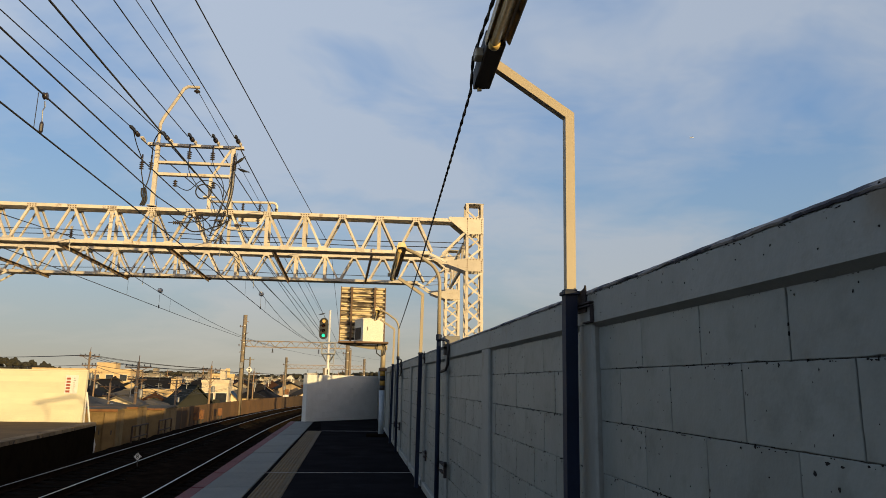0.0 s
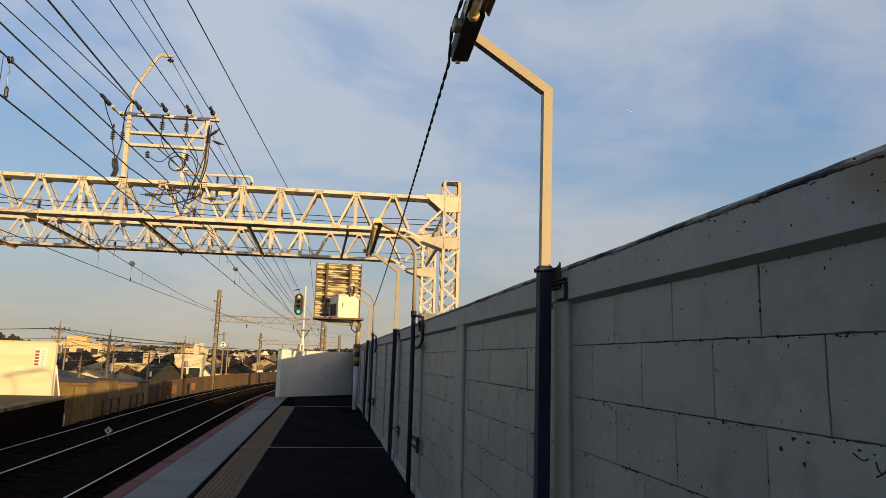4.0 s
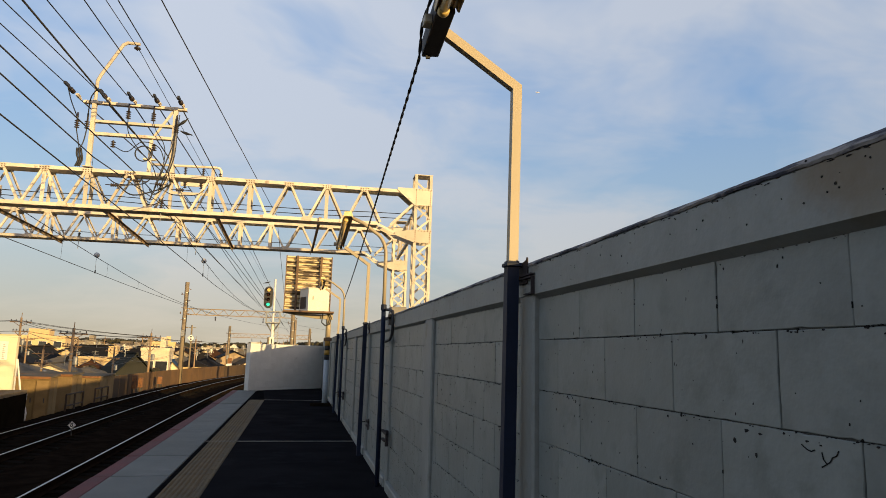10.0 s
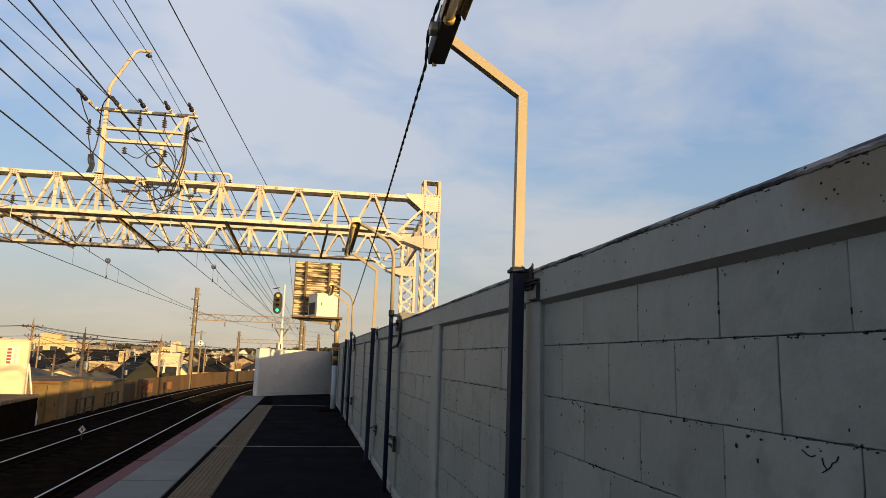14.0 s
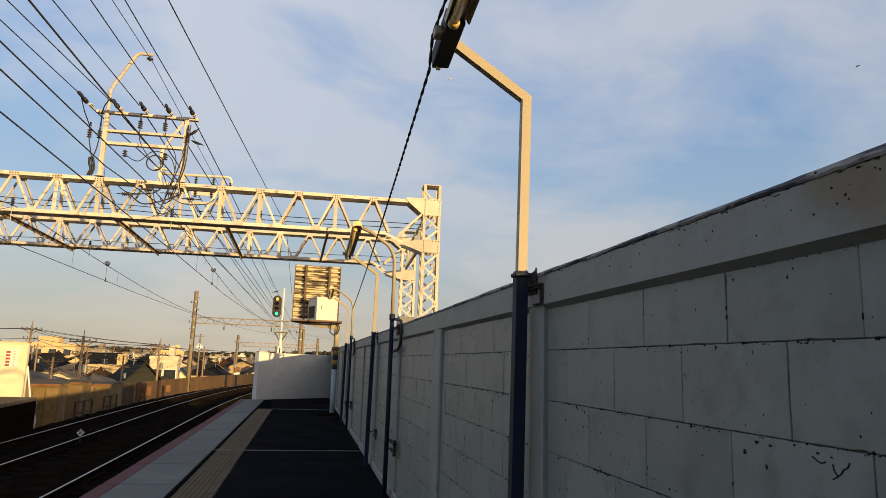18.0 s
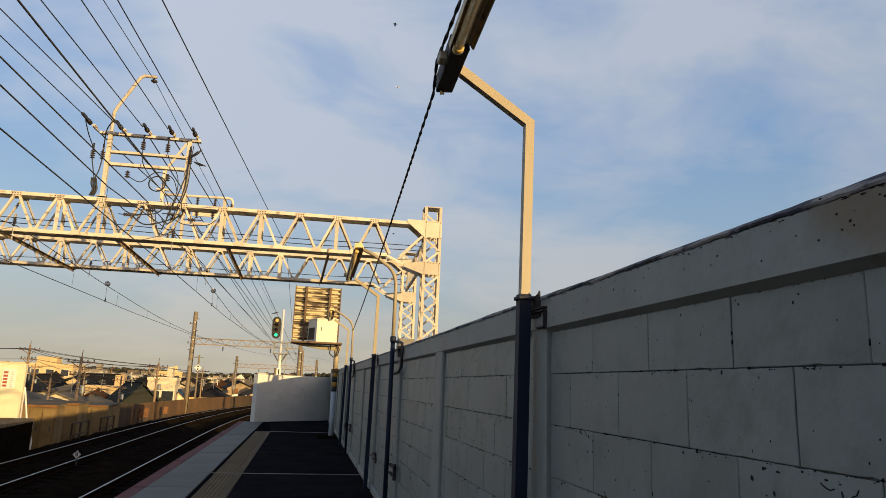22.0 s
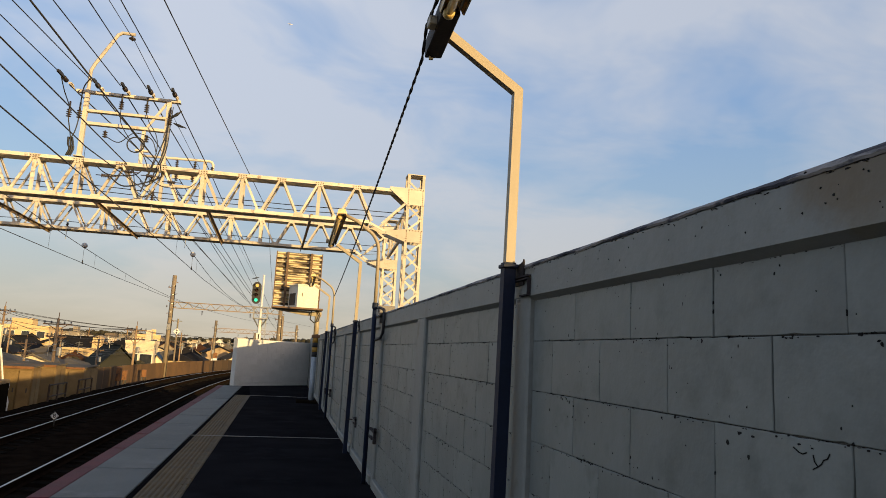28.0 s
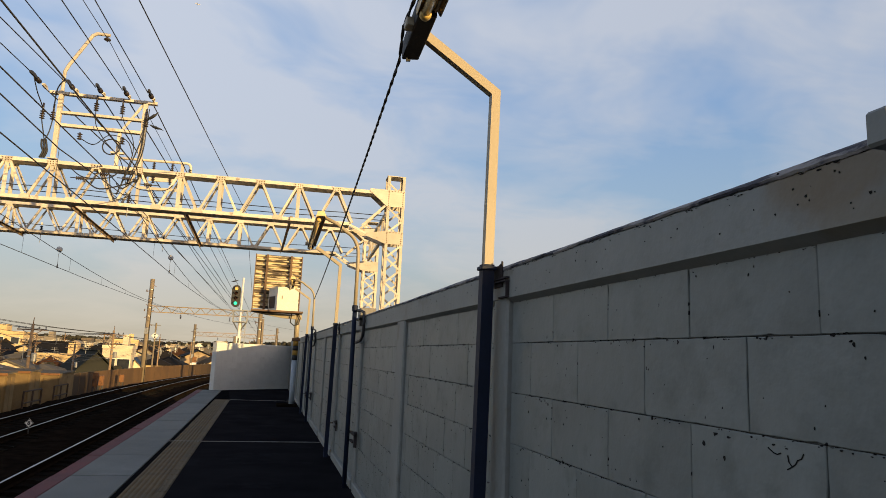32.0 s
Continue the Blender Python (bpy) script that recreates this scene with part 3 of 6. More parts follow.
# ---------------- end wall ----------------
end_dir = math.degrees(math.atan2(25.9 - 23.72, 1.02 + 1.5))
end_wall = thing("wall_end", -1.47, 23.72, 0, "cream painted block wall closing the platform end", "wall", kind="structure", rz=end_dir)
END_LEN = math.hypot(2.52, 2.18) - 0.02
bm = BM()
box(bm, 0.02, END_LEN, 0.03, 0.16, -1.4, 1.51)
part("wall_core", bm, M["end_wall"], end_wall)
bm = BM()
box(bm, -0.02, 0.26, -0.02, 0.2, -1.4, 1.55, 0.008)
part("pilaster", bm, M["end_wall"], end_wall)
bm = BM()
box(bm, 0.262, END_LEN, -0.004, 0.18, 1.455, 1.55, 0.006)
part("coping", bm, M["end_wall"], end_wall)
bm = BM()
box(bm, 0.262, END_LEN, -0.012, 0.1, -0.02, 0.10, 0.006)
part("plinth", bm, M["end_wall"], end_wall)

# ---------------- platform lamps ----------------
M["rust_bracket"] = material("rusted_bracket", (0.044, 0.036, 0.037), (0.030, 0.025, 0.026), 0.8, spec=0.25, scale=12, fine=90, bump=0.3, vary=0.1)


def lamp_post_square(y):
    """Square steel post bolted to the wall, with a raking arm to the luminaire."""
    p = thing("lamp_post", 0.972, y, 0, "square steel lamp post, navy below, cream above, on wall brackets", "lamp post", "platform lamp posts", rz=0)
    part("lower_post", square_tube(BM(), [(-0.050, 0, 0), (-0.031, 0, 1.76)], 0.052, 0.052, (0, 1, 0)), M["navy"], p, "navy painted lower post")
    bm = BM()
    box(bm, -.066, .004, -.036, .036, 1.735, 1.752, .003)
    part("collar", bm, M["navy"], p)
    part("upper_post", square_tube(BM(), [(-0.029, 0, 1.752), (-0.018, 0, 2.552), (-0.36, 0, 2.778)], 0.041, 0.041, (0, 1, 0)), M["cream"], p, "cream painted cranked arm")
    bm = BM()
    prism(bm, [(-.075, 1.66), (-.075, 1.765), (-.068, 1.772), (-.062, 1.762), (-.03, 1.755), (.03, 1.755), (.03, 1.66)], .012, .018, "yz")
    part("wall_bracket", bm, M["rust_bracket"], p, "rusty steel bracket plate")
    bm = BM()
    box(bm, .0, .042, -.150, .035, 1.690, 1.697)
    box(bm, .0, .042, -.150, .035, 1.678, 1.684)
    part("bracket_shelf", bm, M["rust_bracket"], p, "rusty steel shelf angle")
    bm = BM()
    box(bm, .004, .042, -.150, -.144, 1.610, 1.677)
    box(bm, .004, .042, -.143, -.055, 1.610, 1.616)
    part("bracket_stirrup", bm, M["rust_bracket"], p, "dark steel stirrup")
    bm = BM()
    box(bm, .022, .040, -.34, .05, .455, .475)
    box(bm, .022, .038, -.34, -.29, .37, .50)
    box(bm, .022, .040, -.20, .05, .395, .412)
    box(bm, -.05, .036, -.04, .04, .435, .443)
    part("lower_bracket", bm, M["rust_bracket"], p)
    return p


def lamp_post_round(y, change=1.84):
    """Round pipe post with a swan neck."""
    p = thing("lamp_pipe", 0.926 if y < 2 else 0.93, y, 0, "round steel lamp pipe, bent neck, navy below and cream above", "lamp post", "platform lamp pipes")
    bm = tube(BM(), [(0, 0, 0), (0, 0, change)], 0.027 if y < 2 else 0.024, 12)
    part("lower_pipe", bm, M["navy"], p, "navy painted lower pipe", True)
    bm = BM()
    lathe(bm, [(.028, change - .04), (.031, change - .035), (.031, change + .02), (.026, change + .025)], 12)
    part("collar", bm, M["navy"], p)
    neck = [(0, 0, change + .025), (0, 0, 2.40)]
    for i in range(1, 8):
        a = radians(i * 10)
        neck.append((-0.20 * (1 - math.cos(a)), 0, 2.40 + 0.26 * math.sin(a)))
    neck += [(-.25, 0, 2.73), (-.42, 0, 2.80)]
    part("upper_pipe", tube(BM(), neck, 0.025 if y < 2 else 0.020, 12), M["cream"], p, "cream painted swan neck", True)
    bm = BM()
    if y < 2:
        box(bm, .026, .058, -.03, .03, .46, .56)
    else:
        box(bm, .026, .056, -.34, .03, .545, .565)
        box(bm, .026, .056, -.20, .03, .465, .482)
        box(bm, .028, .056, -.34, -.28, .44, .59)
    part("lower_bracket", bm, M["rust_bracket"], p)
    bm = BM()
    if y < 2:
        box(bm, .026, .058, -.03, .03, 1.66, 1.70)
    else:
        box(bm, .026, .056, -.26, .03, 1.70, 1.72)
        box(bm, .026, .056, -.26, -.18, 1.64, 1.75)
    part("wall_bracket", bm, M["dark_steel"], p)
    return p


def luminaire(y0, y1, x, z, turn=0.0, gear=.42):
    """A long fluorescent batten lying along the platform: folded housing, open trough, one tube below, a dark gear box at its end."""
    p = thing("fluorescent_luminaire", x, y0, z, "long fluorescent tube luminaire with a weathered cream housing", "lamp", "platform luminaires", rz=turn)
    p.matrix_basis = pose(x, y0, z, 0, -5, turn)
    L = y1 - y0
    bm = BM()
    prism(bm, [(-.048, -.006), (-.050, .018), (-.034, .062), (.034, .062), (.052, .018), (.052, -.004), (.046, -.004), (.040, .012), (-.040, .012), (-.044, -.006)], 0, L - gear + .01, "xz")
    part("housing", bm, M["housing"], p)
    bm = BM()
    box(bm, -.043, .036, L - gear, L, -.014, .058, .004)
    gb = part("gear_cover", bm, M["gear"], p, "dark gear box")
    bm = BM()
    bar(bm, (-.025, L - .03, -.014), (-.025, L - .03, -.035), .008, .008, (0, 1, 0))
    bar(bm, (-.012, L - .012, -.014), (-.012, L - .012, -.026), .012, .012, (0, 1, 0))
    part("gland", bm, M["black"], gb)
    bm = tube(BM(), [(-.016, .10, -.014), (-.016, L - gear - .01, -.014)], .0185, 16)
    part("tube", bm, M["lamp_glass"], p, "unlit milky tube", True)
    for yy in (.08, L - gear - .03):
        bm = BM()
        lathe(bm, [(.019, -.004), (.0235, .0), (.0245, .016), (.0235, .030), (.019, .036)], 16, "y", (-.016, yy, -.014))
        part("tube_socket", bm, M["brass"], p, "", True)
    bm = BM()
    bar(bm, (.049, .0, -.008), (.049, L - gear, -.008), .006, .010)
    bar(bm, (.030, .0, .008), (.030, L - gear, .008), .010, .008)
    part("reflector_rim", bm, M["cream"], p, "folded bright rim")
    return p


M["gear"] = material("dark_gear_box", (0.018, 0.014, 0.013), (0.026, 0.020, 0.018), 0.6, spec=0.3, scale=10, fine=80, bump=0.1, vary=0)
# Gold in the housing and tube colours carries the warm sunset they reflect.
M["housing"] = material("luminaire_housing", (0.78, 0.58, 0.29), (0.68, 0.49, 0.23), 0.4, 0.0, scale=6, fine=60, bump=0.1, vary=0.05, stain=(0.12, 0.09, 0.06), stain_at=(0.55, 0.7), stain_scale=8)
M["lamp_glass"] = material("milky_glass", (0.80, 0.62, 0.32), (0.74, 0.56, 0.28), 0.18, scale=3, fine=40, bump=0.02, vary=0)
M["brass"] = material("yellowed_socket", (0.62, 0.44, 0.14), (0.55, 0.38, 0.12), 0.4, scale=10, fine=60, bump=0.05, vary=0)

for y in (2.965, 9.42, 15.8):
    lamp_post_square(y)
for y, change in ((0.925, 2.25), (7.35, 1.84), (13.9, 1.84)):
    lamp_post_round(y, change)
luminaire(0.90, 3.09, 0.490, 2.725, -2.3)
luminaire(7.25, 9.50, 0.50, 2.77, -1.0, .14)
luminaire(13.8, 15.9, 0.48, 2.77, -1.0, .14)

# end plates where the arms grip the luminaires
for x, y, z in ((0.507, 2.80, 2.728), (0.465, 9.20, 2.775), (0.445, 15.6, 2.775)):
    c = thing("arm_clip", x, y, z, "small cream steel clip at the luminaire's end", "bracket", "arm clips")
    bm = BM()
    box(bm, -.016, .02, -.030, .030, -.014, .028, .005)
    part("clip_plate", bm, M["cream"], c)
# small grey junction box strapped to the nearest pipe
c = thing("pipe_clamp", 0.880, 0.945, 1.708, "grey painted pipe clamp block on the wall head", "clamp")
bm = BM()
box(bm, -.020, .03, -.022, .02, -.028, .028, .005)
part("clamp_block", bm, M["beam_paint"], c)
for z in (-.042, .036):
    bm = BM()
    box(bm, .024, .075, -.052, .012, z, z + .012, .003)
    part("strap", bm, M["navy"], c)


def cable(name, pts, r, label, twist=0.0, group="platform cables", step=0.05):
    """A hanging cable; with twist it is a pair of wires wound round each other."""
    fine = []
    for p, q, sag in pts:
        p, q = Vector(p), Vector(q)
        n = max(2, int((q - p).length / step))
        for i in range(n):
            t = i / n
            c = p.lerp(q, t)
            c.z -= sag * 4 * t * (1 - t)
            fine.append(c)
    fine.append(Vector(pts[-1][1]))
    c = thing(name, 0, 0, 0, label, "cable", group)
    for k in range(2 if twist else 1):
        path = []
        s = 0.0
        for i, p in enumerate(fine):
            if i:
                s += (fine[i] - fine[i - 1]).length
            a = 2 * math.pi * s / twist + math.pi * k if twist else 0
            off = Vector((math.cos(a), 0, math.sin(a))) * (r * 0.9 if twist else 0)
            path.append(p + off)
        part("strand", tube(BM(), path, r, 6), M["black"], c, "", True)
    return c


cable("twisted_cable", [((0.49, -0.5, 2.85), (0.497, 2.87, 2.755), 0.0), ((0.497, 2.87, 2.755), (0.525, 3.09, 2.70), 0.0), ((0.525, 3.09, 2.70), (0.93, 13.87, 2.42), 0.06)], 0.0046, "black twisted pair cable slung between the platform lamps", 0.22)
for y in (7.35, 13.9):
    cable("conduit", [((0.955, y, 1.81), (0.965, y - .25, 1.795), 0), ((0.965, y - .25, 1.795), (0.970, y - .42, 1.77), 0), ((0.970, y - .42, 1.77), (0.972, y - .46, 1.68), 0), ((0.972, y - .46, 1.68), (0.972, y - .42, 1.54), 0), ((0.972, y - .42, 1.54), (0.968, y - .30, 1.49), 0), ((0.968, y - .30, 1.49), (0.955, y - .03, 1.47), 0)], .015, "black flexible conduit looped at the lamp pipe", 0, step=.03)

# ---------------- catenary gantries ----------------
def lattice_column(g, x, zt, half_w, half_d, zb):
    """Four corner angles laced on all sides; parts under g."""
    for sx in (-1, 1):
        for sy in (-1, 1):
            bm = BM()
            cx, cy = x + sx * half_w, sy * half_d
            box(bm, *sorted((cx, cx - sx * .075)), *sorted((cy, cy - sy * .012)), zb, zt)
            box(bm, *sorted((cx, cx - sx * .012)), *sorted((cy - sy * .0125, cy - sy * .075)), zb, zt)
            part("corner_angle", bm, M["gantry"], g)
    step, z, k = 0.33, zb + .1, 0
    while z + step < zt - .02:
        for sy in (-1, 1):
            bm = BM()
            a, b = (-1, 1) if (k % 2 == 0) == (sy < 0) else (1, -1)
            bar(bm, (x + a * (half_w - .04), sy * (half_d + .006), z), (x + b * (half_w - .04), sy * (half_d + .006), z + step), .010, .05, (0, 0, 1))
            part("lacing", bm, M["gantry"], g)
        for sx in (-1, 1):
            bm = BM()
            bar(bm, (x + sx * (half_w + .006), -half_d + .04, z), (x + sx * (half_w + .006), half_d - .04, z + step), .010, .05, (0, 0, 1))
            part("lacing", bm, M["gantry"], g)
        z += step
        k += 1


def rivets(bm, pts, y):
    for x, z in pts:
        lathe(bm, [(.015, 0), (.013, -.008), (.005, -.012)], 6, "y", (x, y, z))


def gantry(x0, y0, yaw, base, half_w, half_d, top, ztop, zbot, span, bolts, first, step, uprights, drop=0.0):
    g = thing("catenary_gantry", x0, y0, base, "cream painted riveted lattice steel portal gantry across the tracks", "gantry", "lattice gantries", rz=yaw)
    T, B, H = ztop - base, zbot - base, top - base
    lattice_column(g, 0, H, half_w, half_d, 0)
    lattice_column(g, -span, H, half_w, half_d, 0)
    bm = BM()
    box(bm, -half_w - .01, half_w + .01, -half_d - .01, half_d + .01, H, H + .02)
    part("column_cap", bm, M["gantry"], g)
    for sy in (-1, 1):
        yy = sy * half_d
        deep = half_d * 1.5 if sy < 0 else .10
        for z, s in ((T, 1), (B, -1)):
            bm = BM()
            xe = -half_w if s > 0 else -half_w - .95
            bar(bm, (-span, yy, z), (xe, yy, z), .012, .086)
            bar(bm, (-span, yy - sy * (deep / 2 + .007), z - .036), (xe, yy - sy * (deep / 2 + .007), z - .036), deep, .012)
            part("chord", bm, M["gantry"], g)
        for i in range(int((span - 1.2) / step)):
            xt = first - i * step
            if xt - step * .55 < -span + .3:
                break
            for s in (-1, 1):
                bm = BM()
                bar(bm, (xt + s * .05, yy - sy * .010, T - .04), (xt + s * step * .46, yy - sy * .010, B + .04), .055, .012, (0, 1, 0))
                bar(bm, (xt + s * .05 + .022, yy - sy * .044, T - .04), (xt + s * step * .46 + .022, yy - sy * .044, B + .04), .010, .054, (0, 1, 0))
                part("diagonal", bm, M["gantry"], g)
            bm = BM()
            prism(bm, [(xt - .125, T + .035), (xt + .125, T + .035), (xt + .09, T - .085), (xt - .09, T - .085)], yy + sy * .006, yy + sy * .016)
            gs = part("gusset", bm, M["gantry"], g)
            if bolts and sy < 0:
                bm = BM()
                rivets(bm, [(xt + d, T + e) for d in (-.09, -.03, .03, .09) for e in (.0, -.05)], yy - .016)
                # Brown steel on the rivets paints in the dark dots of their shading.
                tagged(part("rivets", bm, M["brown_steel"], gs), kind="stuff")
            bm = BM()
            prism(bm, [(xt - step / 2 - .13, B - .03), (xt - step / 2 + .13, B - .03), (xt - step / 2 + .10, B + .08), (xt - step / 2 - .10, B + .08)], yy + sy * .006, yy + sy * .016)
            part("gusset", bm, M["gantry"], g)
            if i in uprights:
                bm = BM()
                bar(bm, (xt, yy - sy * .022, T - .05), (xt, yy - sy * .022, B + .05), .09, .010, (0, 1, 0))
                part("upright", bm, M["gantry"], g)
    # lacing between the two trusses, below and above
    k = 0
    x = -half_w - .2
    while x > -span + .6:
        for z in (B - .045, T + .045):
            bm = BM()
            a, b = (half_d, -half_d) if k % 2 else (-half_d, half_d)
            bar(bm, (x, a * .9, z), (x - .5, b * .9, z), .05, .010)
            part("lacing", bm, M["gantry"], g)
        x -= .5
        k += 1
    # riveted knee plates at the columns
    for s, cx in ((-1, 0.0), (1, -span)):
        for sy in (-1, 1):
            yy = sy * (half_d + .014)
            for z, up in ((T, 1), (B, -1)):
                bm = BM()
                w = half_w
                if up > 0:
                    o = [(cx - s * w, z + .09), (cx + s * (w + .46), z + .09), (cx + s * (w + .46), z + .02), (cx + s * w, z - .36), (cx - s * w, z - .36)]
                else:
                    o = [(cx - s * w, z - .115 - drop), (cx + s * w, z - .115 - drop), (cx + s * (w + .50), z - .20 - drop), (cx + s * (w + .50), z - .28 - drop), (cx + s * w, z - .455 - drop), (cx - s * w, z - .455 - drop)]
                prism(bm, o, yy, yy + sy * .012)
                kp = part("knee_plate", bm, M["gantry"], g)
                if bolts and sy < 0:
                    bm = BM()
                    zs = [o[-1][1] + .03 + j * .06 for j in range(7)]
                    rivets(bm, [(cx + d, zz) for d in (-w + .04, w - .05) for zz in zs if zz < o[0][1] - .02], yy - .012)
                    rivets(bm, [(cx - w + .04 + j * .08, o[0][1] - .03) for j in range(6)], yy - .012)
                    # Same dark brown here, standing for shading on the rivet heads.
                    tagged(part("rivets", bm, M["brown_steel"], kp), kind="stuff")
            bm = BM()
            bar(bm, (cx + s * (half_w + .44), sy * half_d, B - .25 - drop), (cx + s * (half_w + .95), sy * half_d, B - .02), .06, .02, (0, 1, 0))
            part("haunch", bm, M["gantry"], g)
            bm = BM()
            bar(bm, (cx + s * half_w, sy * half_d, T - .30), (cx + s * (half_w + .62), sy * half_d, B - .02), .06, .014, (0, 1, 0))
            part("diagonal", bm, M["gantry"], g)
    return g


GY, GYAW = 17.6, -1.9
near_gantry = gantry(3.105, GY - .06, GYAW, -1.5, .235, .22, 6.06, 5.595, 4.69, 15.6, True, -1.56, .966, (1, 3, 4, 7, 8, 11))
far_gantry = gantry(3.39, 23.46, GYAW, -1.5, .26, .24, 5.95, 5.62, 4.77, 16.0, False, -1.46, 1.0, (3, 4, 6, 8, 10), .10)

ft = thing("column_footing", 3.40, 23.5, -1.5, "weathered concrete footing under the gantry column", "footing")
bm = BM()
box(bm, -.27, .27, -.33, .33, 0, 4.44, .02)
part("footing_block", bm, M["concrete"], ft)

# ---------------- feeder crossarm on the gantry ----------------
def insulator(bm, at, axis, n=4, r=.055, pitch=.05):
    prof = [(.02, 0)]
    for i in range(n):
        h = i * pitch
        prof += [(.025, h + .004), (r, h + .014), (r * .9, h + .024), (.025, h + .034)]
    prof.append((.02, n * pitch))
    lathe(bm, prof, 10, axis, at)


arm = thing("feeder_crossarm", -4.3, 17.70, 5.68, "cream steel feeder frame with insulators standing on the gantry", "crossarm")
X = lambda x: x + 4.3
Z = lambda z: z - 5.68
for x in (-5.25, -3.33):
    bm = BM()
    bar(bm, (X(x), 0, 0), (X(x), 0, Z(7.42)), .10, .10, (0, 1, 0))
    box(bm, X(x) - .11, X(x) + .11, -.1, .1, 0, .02)
    part("post", bm, M["gantry"], arm)
for z, x0, x1, w in ((7.35, -5.50, -3.06, .060), (6.87, -5.2, -3.35, .055), (6.55, -5.25, -3.28, .065)):
    bm = BM()
    bar(bm, (X(x0), -.06, Z(z)), (X(x1), -.06, Z(z) + .03), .012, w)
    bar(bm, (X(x0), .0, Z(z) - w / 2), (X(x1), .0, Z(z) - w / 2 + .03), .13, .012)
    part("crossbar", bm, M["gantry"], arm)
bm = BM()
bar(bm, (X(-3.85), 0, 0), (X(-3.85), 0, Z(6.5)), .08, .08, (0, 1, 0))
box(bm, X(-4.0), X(-3.7), -.05, .05, .3, .34)
part("post", bm, M["gantry"], arm)
bm = BM()
bar(bm, (X(-3.85), 0, Z(6.52)), (X(-3.4), 0, Z(7.3)), .06, .02, (0, 1, 0))
part("brace", bm, M["gantry"], arm)
part("gooseneck", tube(BM(), [(X(-5.25), 0, Z(7.42)), (X(-5.25), 0, Z(7.92)), (X(-5.18), 0, Z(8.1)), (X(-4.74), 0, Z(8.95)), (X(-4.64), 0, Z(9.02)), (X(-4.34), 0, Z(9.02))], .042, 8), M["gantry"], arm, "bent ground wire support")
bm = BM()
lathe(bm, [(.015, 0), (.02, -.04), (.075, -.07), (.085, -.10), (.03, -.12), (.012, -.15)], 12, "z", (X(-4.40), 0, Z(8.99)))
part("bell_insulator", bm, M["porcelain"], arm, "brown porcelain bell", True)
STRAIN = [(-5.56, 7.36), (-4.88, 7.36), (-4.28, 7.36), (-3.70, 7.37), (-3.14, 7.38)]
SLANT = (.090, .105, .063, .049, .044)
for i, ((x, z), k) in enumerate(zip(STRAIN, SLANT)):
    q = 1.0 if i == 0 else .72
    at = lambda d, up=0.0: (X(x) - k * d * q, -.04 - d * q, Z(z) + .03 + .05 * d * q + up)
    bm = BM()
    bar(bm, at(.0), at(.30), .035, .05)
    bar(bm, at(.10, .02), at(.26, .03), .075, .03)
    part("clevis", bm, M["gantry"], arm)
    bm = BM()
    insulator(bm, at(.62, -.01), "y", 4, .058, .055 * q)
    part("strain_insulator", bm, M["porcelain"], arm, "dark strain insulator", True)
    bm = BM()
    bar(bm, at(.60), at(.98), .045, .06)
    bar(bm, at(.70, .03), at(.90, .03), .03, .05)
    part("strain_clamp", bm, M["black"], arm, "black strain clamp")
for x, z in ((-4.42, 7.25), (-3.83, 7.25), (-5.57, 6.90), (-5.34, 6.90), (-3.26, 7.0)):
    bm = BM()
    insulator(bm, (X(x), -.12, Z(z) - .28), "z", 4, .062, .055)
    bar(bm, (X(x), -.12, Z(z) - .10), (X(x), -.12, Z(z) + .12), .035, .035, (0, 1, 0))
    part("post_insulator", bm, M["porcelain"], arm, "", True)
for x, z in ((-4.72, 6.46), (-3.76, 6.46)):
    bm = BM()
    insulator(bm, (X(x), -.06, Z(z) - .24), "z", 3, .062, .06)
    part("pendant_insulator", bm, M["porcelain"], arm, "", True)


def jumper(pts, r=.011):
    out = []
    P = [Vector(p) for p in pts]
    P = [P[0]] + P + [P[-1]]
    for i in range(1, len(P) - 2):
        for j in range(6):
            t = j / 6
            a, b, c, d = P[i - 1], P[i], P[i + 1], P[i + 2]
            out.append(0.5 * ((2 * b) + (c - a) * t + (2 * a - 5 * b + 4 * c - d) * t * t + (3 * b - a - 3 * c + d) * t ** 3))
    out.append(P[-1])
    part("jumper", tube(BM(), out, r, 6), M["black"], arm, "black looped jumper cable", True)


jumper([(X(-5.64), -.8, Z(7.42)), (X(-5.62), -.5, Z(7.15)), (X(-5.57), -.12, Z(6.86)), (X(-5.57), -.12, Z(6.62)), (X(-5.50), -.12, Z(6.3)), (X(-5.45), -.12, Z(6.08))], .014)
for dx in (-.045, 0.0, .04):
    jumper([(X(-5.46) + dx, -.12, Z(6.12)), (X(-5.43) + dx * 1.3, -.14, Z(5.95)), (X(-5.40) + dx, -.14, Z(5.82)), (X(-5.46) + dx, -.12, Z(5.66))], .024)
jumper([(X(-4.97), -.8, Z(7.45)), (X(-5.22), -.45, Z(7.30)), (X(-5.34), -.12, Z(6.90)), (X(-5.34), -.12, Z(6.62)), (X(-5.38), -.12, Z(6.3)), (X(-5.45), -.12, Z(6.1))], .014)
jumper([(X(-4.42), -.12, Z(6.97)), (X(-4.36), -.2, Z(6.6)), (X(-4.1), -.3, Z(6.2)), (X(-3.7), -.3, Z(5.75)), (X(-3.5), -.3, Z(5.1))])
jumper([(X(-3.83), -.12, Z(6.97)), (X(-3.72), -.2, Z(6.7)), (X(-3.5), -.25, Z(6.35)), (X(-3.45), -.3, Z(5.9)), (X(-3.62), -.3, Z(5.2))])
